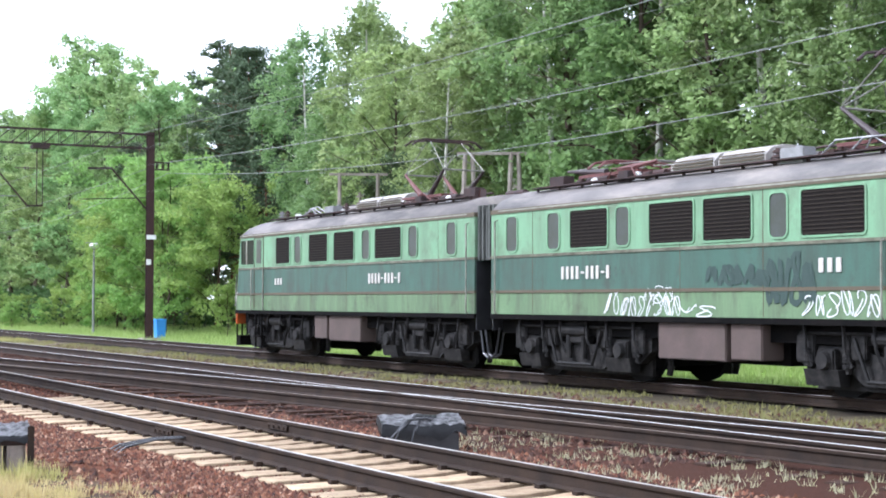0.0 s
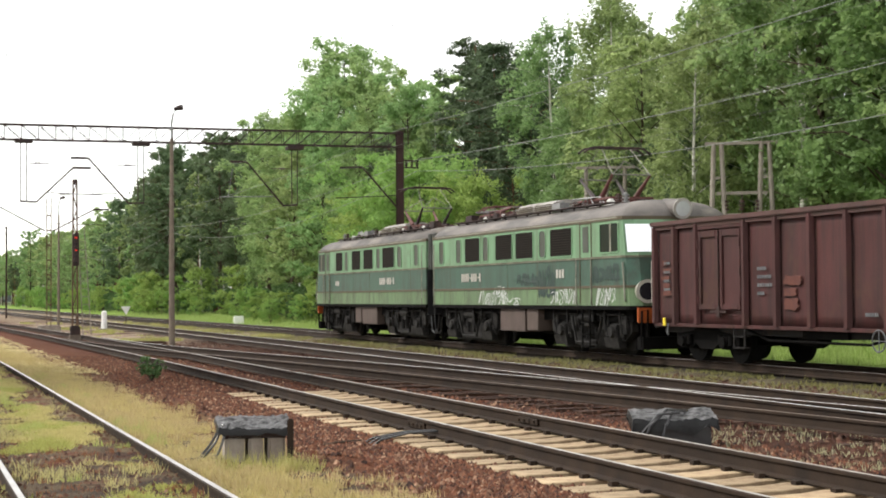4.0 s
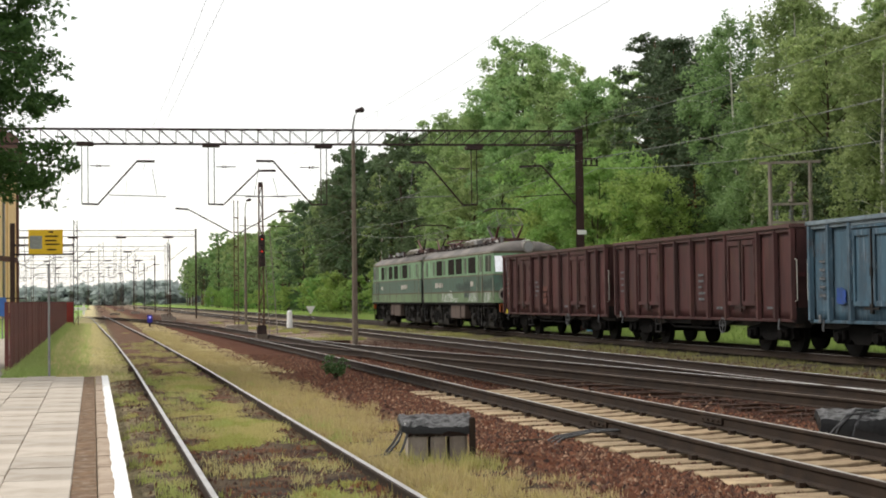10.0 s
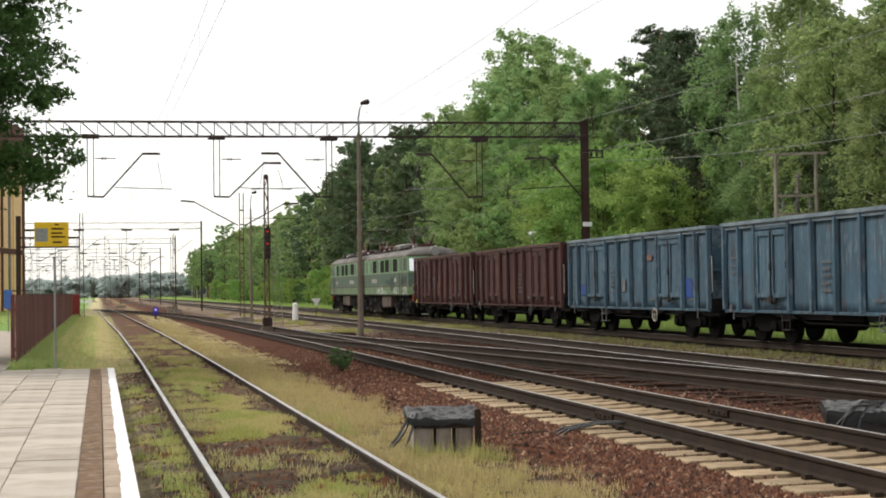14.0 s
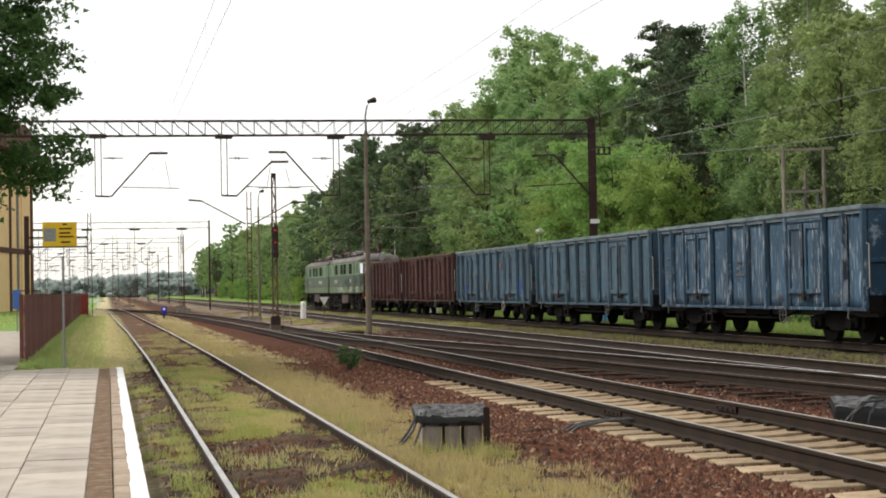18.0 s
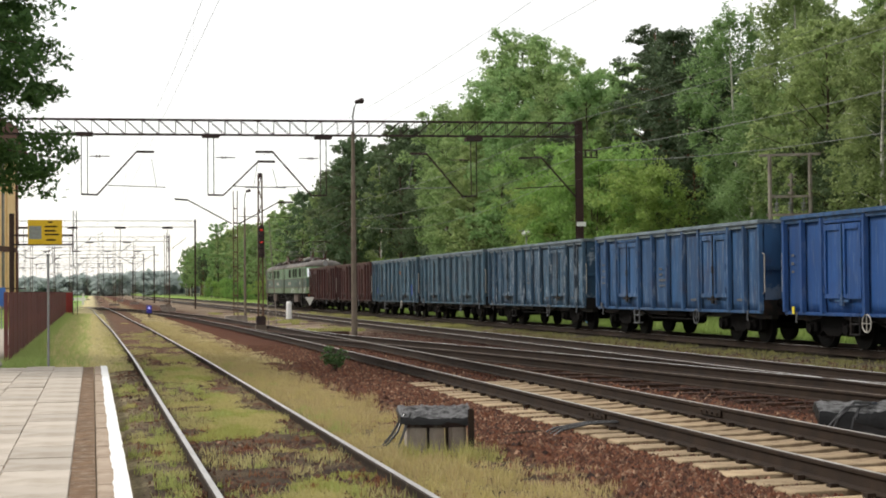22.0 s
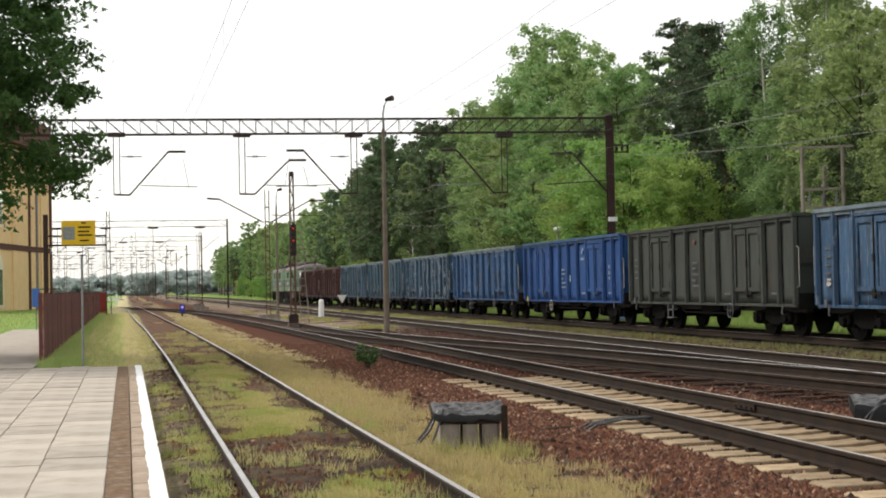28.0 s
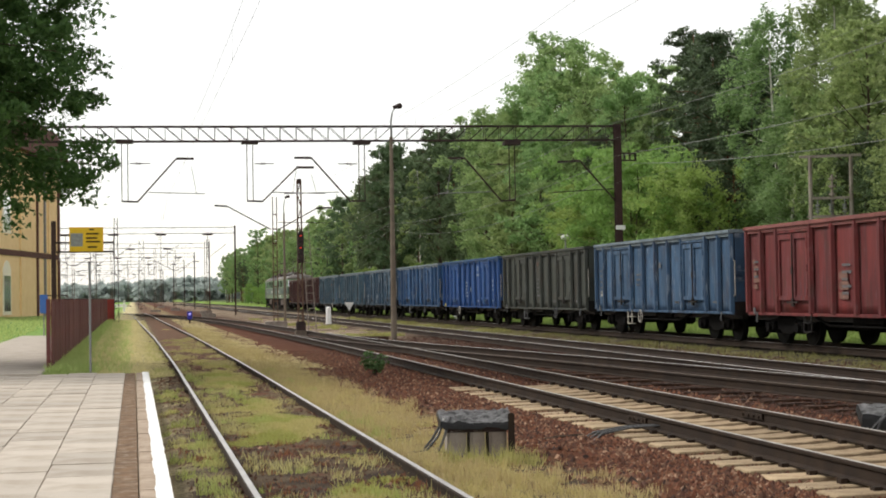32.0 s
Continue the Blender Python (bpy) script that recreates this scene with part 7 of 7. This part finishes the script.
for x, y in ((6.0885, 17.6), (7.5915, 17.6), (11.5465, 29.0), (0.8965, 26), (2.4035, 26.2)):
    b = nb()
    for s in (-1, 1):
        box(b, x + s * 0.014, x + s * 0.04, y - 0.32, y + 0.32, -0.125, -0.045, 0.006)
        for k in (-0.24, -0.08, 0.08, 0.24):
            cyl(b, (x + s * 0.04, y + k, -0.085), (x + s * 0.062, y + k, -0.085), 0.018, seg=6)
    part("fishplate", b, M_RAIL, fp)
stick = thing("branch", "dry stick lying on the ballast", "stick", at=(4.75, 16.6, -0.2))
b = nb()
tube(b, [(-0.45, -0.3, 0.02), (0, 0, 0.04), (0.4, 0.34, 0.02)], [0.012, 0.016, 0.01], 5)
part("wood", b, M_BARK, stick)


# ---- stones and grass ----
def scatter_stones(name, label, spots, material, seed, lo=0.018, hi=0.043):
    r = np.random.default_rng(seed)
    n = len(spots)
    base = np.array([(1, 0, 0), (-1, 0, 0), (0, 1, 0), (0, -1, 0), (0, 0, 1)], float)
    base[:4, 2] = -0.35
    fc = np.array([(0, 2, 4), (2, 1, 4), (1, 3, 4), (3, 0, 4)])
    s = r.uniform(lo, hi, (n, 1, 1)) * r.uniform(0.6, 1.3, (n, 5, 1))
    a = r.uniform(0, 6.28, n)
    ca, sa = np.cos(a), np.sin(a)
    p = base[None] * s + r.normal(0, 0.2, (n, 5, 3)) * s
    q = p.copy()
    q[..., 0], q[..., 1] = p[..., 0] * ca[:, None] - p[..., 1] * sa[:, None], p[..., 0] * sa[:, None] + p[..., 1] * ca[:, None]
    q[..., 2] *= 0.75
    q += np.array(spots)[:, None, :]
    v = q.reshape(-1, 3)
    f = (fc[None] + (np.arange(n) * 5)[:, None, None]).reshape(-1, 3)
    me = bpy.data.meshes.new(name)
    me.from_pydata(v.tolist(), [], f.tolist())
    me.materials.append(material)
    return tagged(new(name, me), label, "ballast", kind="stuff")


def island(name, cols, rough=0.9):
    """A colour for each loose stone or blade."""
    m = bpy.data.materials.new(name)
    m.use_nodes = True
    n, l = m.node_tree.nodes, m.node_tree.links
    g = n.new("ShaderNodeNewGeometry")
    rp = n.new("ShaderNodeValToRGB")
    e = rp.color_ramp.elements
    while len(e) < len(cols):
        e.new(0.5)
    for i, (el, c) in enumerate(zip(e, cols)):
        el.position, el.color = i / (len(cols) - 1), (*c, 1)
    l.new(g.outputs["Random Per Island"], rp.inputs[0])
    p = n["Principled BSDF"]
    l.new(rp.outputs[0], p.inputs["Base Color"])
    p.inputs["Roughness"].default_value = rough
    return m


M_STONES = island("ballast_red_brown", [(0.02, 0.008, 0.005), (0.1, 0.033, 0.015), (0.16, 0.055, 0.024), (0.04, 0.015, 0.008), (0.19, 0.08, 0.04), (0.06, 0.023, 0.012), (0.36, 0.22, 0.14)])
M_STONES_D = island("ballast_dark", [(0.018, 0.008, 0.0045), (0.066, 0.023, 0.0105), (0.09, 0.033, 0.016), (0.03, 0.012, 0.007), (0.16, 0.09, 0.055)])
rs_ = np.random.default_rng(31)


def spots(n, x0, x1, y0, y1, power=1.6, lift=0.01, keep=None):
    """Random places, denser towards the platform end."""
    out = []
    while len(out) < n:
        y = y0 + (y1 - y0) * rs_.random() ** power
        x = rs_.uniform(x0, x1)
        if keep and not keep(x, y):
            continue
        out.append((x, y, ground_z(x, y) + lift))
    return out


scatter_stones("ballast_stones", "loose red-brown ballast stones", spots(20000, 3.7, 5.5, 8, 46, 1.7, 0.012, lambda x, y: x > 4.35 + 0.5 * noise.noise((x, y * 0.6, 9)) or rs_.random() < 0.12), M_STONES, 1)
scatter_stones("ballast_stones", "red-brown ballast between the rails", spots(9000, 5.4, 9.6, 8, 46, 1.5, 0.012, lambda x, y: x > 8.1 or y > 26.6), M_STONES, 2)
scatter_stones("ballast_stones", "red-brown ballast between the concrete sleepers", spots(9000, 5.4, 8.3, 8, 26.9, 1.3, 0.008, lambda x, y: 0.16 < (y - 4.2) % 0.6 < 0.44 or abs(x - 6.84) > 1.2 and rs_.random() < 0.5), M_STONES, 5, 0.015, 0.034)
scatter_stones("ballast_stones", "dark ballast round the crossover", spots(11000, 9.2, 16.2, 13, 60, 1.3, 0.02), M_STONES_D, 3, 0.02, 0.05)
scatter_stones("ballast_stones", "scattered dark stones along the siding", spots(5000, 0.35, 2.5, 9, 45, 1.7, 0.005), M_STONES_D, 4, 0.012, 0.03)
scatter_stones("ballast_stones", "rusty gravel along the siding", spots(3500, 0.35, 4.2, 9, 40, 1.6, 0.005, lambda x, y: noise.noise((x * 1.1, y * 0.7, 6)) > 0.05), M_STONES, 6, 0.01, 0.028)


def blades(name, label, places, material, seed, h0, h1, w=0.006, lean=0.5, per=1):
    r = np.random.default_rng(seed)
    p = np.repeat(np.array(places), per, axis=0)
    n = len(p)
    p[:, :2] += r.normal(0, 0.035, (n, 2))
    a = r.uniform(0, 6.28, n)
    h = r.uniform(h0, h1, n) * r.uniform(0.5, 1, n)
    ln = h * lean * r.random(n)
    b = r.uniform(0, 6.28, n)
    ww = w * r.uniform(0.7, 1.5, n)
    v = np.empty((n, 3, 3))
    v[:, 0] = p + np.stack([np.cos(a) * ww, np.sin(a) * ww, -0.015 * np.ones(n)], 1)
    v[:, 1] = p + np.stack([-np.cos(a) * ww, -np.sin(a) * ww, -0.015 * np.ones(n)], 1)
    v[:, 2] = p + np.stack([np.cos(b) * ln, np.sin(b) * ln, h], 1)
    return tagged(new(name, cloud_mesh(name, v.reshape(-1, 3), material, 3)), label, "grass", kind="stuff")


def patchy(x, y):
    return 1.15 * noise.noise((x * 0.9, y * 0.45, 2)) + 0.6 * noise.noise((x * 3, y * 1.6, 4))


not_rail = lambda x: abs(x - 0.9) > 0.09 and abs(x - 2.4) > 0.09
def sparse(v, lo, hi):
    """True more and more often as v goes from lo to hi."""
    return rs_.random() < min(1.0, max(0.0, (v - lo) / (hi - lo)))


L_OLIVE = leafy("grass_olive", (0.38, 0.36, 0.125), (0.66, 0.6, 0.27), 0.5)
L_MIXED = leafy("grass_mixed", (0.27, 0.3, 0.08), (0.5, 0.47, 0.19), 0.45)


def strip(x, y):
    """How far the dry grass beside the siding holds at a place."""
    return 4.0 - x + 0.5 * noise.noise((y * 0.3, 1, 1)) + 0.5 * noise.noise((x * 2, y * 0.8, 7))


L_MOSS = leafy("grass_moss_green", (0.26, 0.3, 0.07), (0.48, 0.49, 0.17), 0.48)


def mossy(x, y):
    return noise.noise((x * 1.1 + 20, y * 0.6, 8)) + 0.4 * noise.noise((x * 4, y * 2.5, 12))


blades("siding_grass", "mossy green patches between the rails of the siding", spots(8000, 0.98, 2.34, 9, 60, 1.5, 0, lambda x, y: mossy(x, y) > 0.02 and sparse(patchy(x, y) + 0.5 + 0.07 * min(0, y - 16.5) - 0.022 * max(0, y - 26) - 1.2 * abs(x - 1.75), 0.0, 0.75)), L_MOSS, 51, 0.015, 0.06, 0.008, 2.0, 4)
blades("siding_grass", "low yellow-green grass and moss growing through the siding", spots(10000, 0.98, 2.34, 9, 80, 1.6, 0, lambda x, y: sparse(patchy(x, y) + 0.46 + 0.07 * min(0, y - 17.5) - 0.022 * max(0, y - 26) - 1.2 * abs(x - 1.75), 0.0, 0.75) and mossy(x, y) < 0.08), L_OLIVE, 1, 0.02, 0.07, 0.007, 2.0, 4)
blades("siding_grass", "straw-coloured tufts in the siding", spots(2200, 0.98, 2.34, 9, 60, 1.5, 0, lambda x, y: sparse(patchy(x + 3, y + 5), 0.05, 0.45)), L_DRY, 11, 0.05, 0.14, 0.005, 1.0, 4)
blades("siding_grass", "grass tufts between platform and rail", spots(2000, 0.32, 0.85, 9, 60, 1.5, 0, lambda x, y: sparse(patchy(x, y) + 0.02 * min(0, y - 19), 0.1, 0.8)), L_OLIVE, 2, 0.02, 0.09, 0.006, 1.7, 5)
blades("dry_grass", "low olive grass beside the siding", spots(8000, 2.48, 4.6, 9, 80, 1.6, 0, lambda x, y: sparse(strip(x, y), 0.2, 0.8) and (abs(x - 3.4) > 0.5 or abs(y - 14.5) > 0.7) and sparse(patchy(x + 7, y) + 0.01 * (y - 14), -0.3, 0.6)), L_OLIVE, 12, 0.02, 0.08, 0.007, 2.0, 4)
blades("dry_grass", "dry straw-coloured grass beside the siding", spots(5000, 2.5, 4.6, 9, 80, 1.6, 0, lambda x, y: (abs(x - 3.4) > 0.5 or abs(y - 14.5) > 0.7) and sparse(strip(x, y), 0.2, 0.8) and sparse(patchy(x * 1.3 + 9, y), -0.05, 0.4)), L_DRY, 3, 0.03, 0.13, 0.006, 1.7, 4)
def tufts(label, places, material, seed, h0, h1, per=26, spread=0.045):
    """Separate tufts: blades fanning out of one root each."""
    r = np.random.default_rng(seed)
    c = np.repeat(np.array(places), per, axis=0)
    n = len(c)
    c[:, :2] += r.normal(0, spread, (n, 2))
    size = np.repeat(r.uniform(0.4, 1.0, len(places)), per)
    h = r.uniform(h0, h1, n) * size
    a, b = r.uniform(0, 6.28, n), r.uniform(0, 6.28, n)
    ln, ww = h * 0.7 * r.random(n), 0.005 * r.uniform(0.7, 1.5, n)
    v = np.empty((n, 3, 3))
    side = np.stack([np.cos(a) * ww, np.sin(a) * ww, np.zeros(n)], 1)
    v[:, 0], v[:, 1] = c + side - (0, 0, 0.01), c - side - (0, 0, 0.01)
    v[:, 2] = c + np.stack([np.cos(b) * ln, np.sin(b) * ln, h], 1)
    return tagged(new("grass_tufts", cloud_mesh("grass_tufts", v.reshape(-1, 3), material, 3)), label, "grass", kind="stuff")


tufts("green weed tufts in the siding", spots(220, 0.35, 2.9, 9, 34, 1.1, 0, lambda x, y: not_rail(x) and patchy(x * 1.4 + 2, y) > 0.15), L_LUSH, 41, 0.06, 0.16)
tufts("straw tufts along the siding", spots(620, 2.5, 4.5, 9, 46, 1.4, 0, lambda x, y: sparse(strip(x, y), -0.1, 0.6) and (abs(x - 3.4) > 0.5 or abs(y - 14.5) > 0.7)), L_DRY, 42, 0.05, 0.17)
tufts("olive tufts along the siding", spots(520, 2.5, 4.5, 9, 46, 1.4, 0, lambda x, y: sparse(strip(x, y), 0.0, 0.7) and (abs(x - 3.4) > 0.5 or abs(y - 14.5) > 0.7)), L_OLIVE, 43, 0.05, 0.15)
tufts("long grass round the junction box", spots(45, 2.8, 3.8, 13.7, 14.5, 1.0, 0), L_MIXED, 44, 0.06, 0.22, 18)
tufts("reddish dry weeds beside the siding rails", spots(70, 0.4, 3.0, 9, 18, 1.0, 0, lambda x, y: not_rail(x)), leafy("weeds_red", (0.2, 0.06, 0.04), (0.3, 0.13, 0.07), 0.3), 45, 0.03, 0.09)
blades("green_grass", "fresh green grass along the fence", spots(7000, -1.75, -0.1, 31.4, 105, 1.4, 0, lambda x, y: x < -1.4 + 0.3 * noise.noise((y * 0.4, 3, 0)) + 0.045 * max(0, 44 - y) or rs_.random() < 0.08), L_GRASS, 4, 0.05, 0.24, 0.011, 1.7, 4)
blades("dry_grass", "pale bleached grass strip between fence and siding", spots(7500, -1.3, 0.75, 31.6, 110, 1.4, 0), L_PALE, 5, 0.03, 0.12, 0.011, 2.0, 4)
blades("dry_grass", "pale bleached grass right of the siding", spots(2500, 2.6, 4.4, 34, 110, 1.4, 0, lambda x, y: sparse(patchy(x + 7, y), -0.3, 0.3)), L_PALE, 15, 0.03, 0.1, 0.012, 2.0, 4)
blades("green_grass", "grass beyond the path", spots(5000, -14, -4.7, 33, 130, 1.2, 0), L_GRASS, 6, 0.06, 0.25, 0.03, 0.6, 3)
blades("green_grass", "lush grass between the train and the wood", spots(22000, 19.8, 29, 18, 170, 1.2, 0), L_LUSH, 7, 0.08, 0.42, 0.028, 0.7, 3)
blades("dry_grass", "thin olive grass beside the train's track", spots(9000, 14.4, 17.0, 13, 110, 1.3, 0, lambda x, y: patchy(x, y) > -0.1), leafy("grass_dull", (0.17, 0.16, 0.06), (0.3, 0.27, 0.11), 0.3), 8, 0.03, 0.13, 0.014, 0.9, 3)
blades("green_grass", "green grass patches between the far tracks", spots(3000, 8.6, 16.6, 62, 120, 1.2, 0, lambda x, y: abs(x - 12.3) > 1.2 and sparse(patchy(x * 0.6 + 4, y * 0.4), 0.15, 0.5)), L_MIXED, 13, 0.04, 0.2, 0.02, 0.8, 4)
blades("green_grass", "weeds by the black junction box", spots(240, 8.7, 11.2, 10, 17.5, 1.0, 0, lambda x, y: patchy(x * 2, y * 2) > 0.0), leafy("weeds", (0.28, 0.31, 0.15), (0.5, 0.5, 0.34), 0.4), 9, 0.02, 0.13, 0.008, 1.2, 8)
sh = thing("weed_bush", "small dark green weed bush on the ballast", "shrub", at=(4.9, 30.8, -0.2))
rw = np.random.default_rng(8)
tips = []
for k in range(16):
    a = k * 2.4
    e = (0.34 * math.cos(a) * rw.uniform(0.3, 1), 0.34 * math.sin(a) * rw.uniform(0.3, 1), rw.uniform(0.18, 0.52))
    part("stem", tube(nb(), [(0, 0, -0.05), (e[0] * 0.4, e[1] * 0.4, e[2] * 0.6), e], [0.008, 0.006, 0.003], 4), M_BARK, sh)
    tips += [e, tuple(v * 0.7 for v in e)]
part("crown", cloud_mesh("crown", leaf_cloud(tips, [0.09] * len(tips), 26, 0.035, rw), L_UNDER), None, sh)


# ---- what moves ----
SPEED, START = 4.775, 12.4
# how far the train runs ahead of an even speed, in metres: it gains a little, then eases off
LEAD = [(0, 0.0), (4, 0.05), (8, 0.2), (12, 0.32), (16, 0.34), (20, 0.22), (22, -0.05), (25, -0.58), (28, -1.05), (32, -1.62)]


def run(t):
    """How far the train has gone at t seconds."""
    lead = sum(lerp_table(LEAD, min(32, max(0, t + k * 0.25))) for k in range(-4, 5)) / 9
    return SPEED * t + lead


def motions():
    """The train runs north; its wheels roll."""
    ts = [0, 0.1, 0.2, 0.5] + list(range(1, 32)) + [31.5, 31.8, 31.9, 32]
    for ob, back in TRAIN:
        walk(ob, [(t, pose(18.07, START + run(t) + back, 0)) for t in ts])
    wt = [i * 0.125 for i in range(257)]
    turns = [run(t) for t in wt]
    for wheel, x, y, z, r in WHEELS:
        walk(wheel, [(t, pose(x, y, z, -math.degrees(d / r), 0, 0)) for t, d in zip(wt, turns)])


motions()
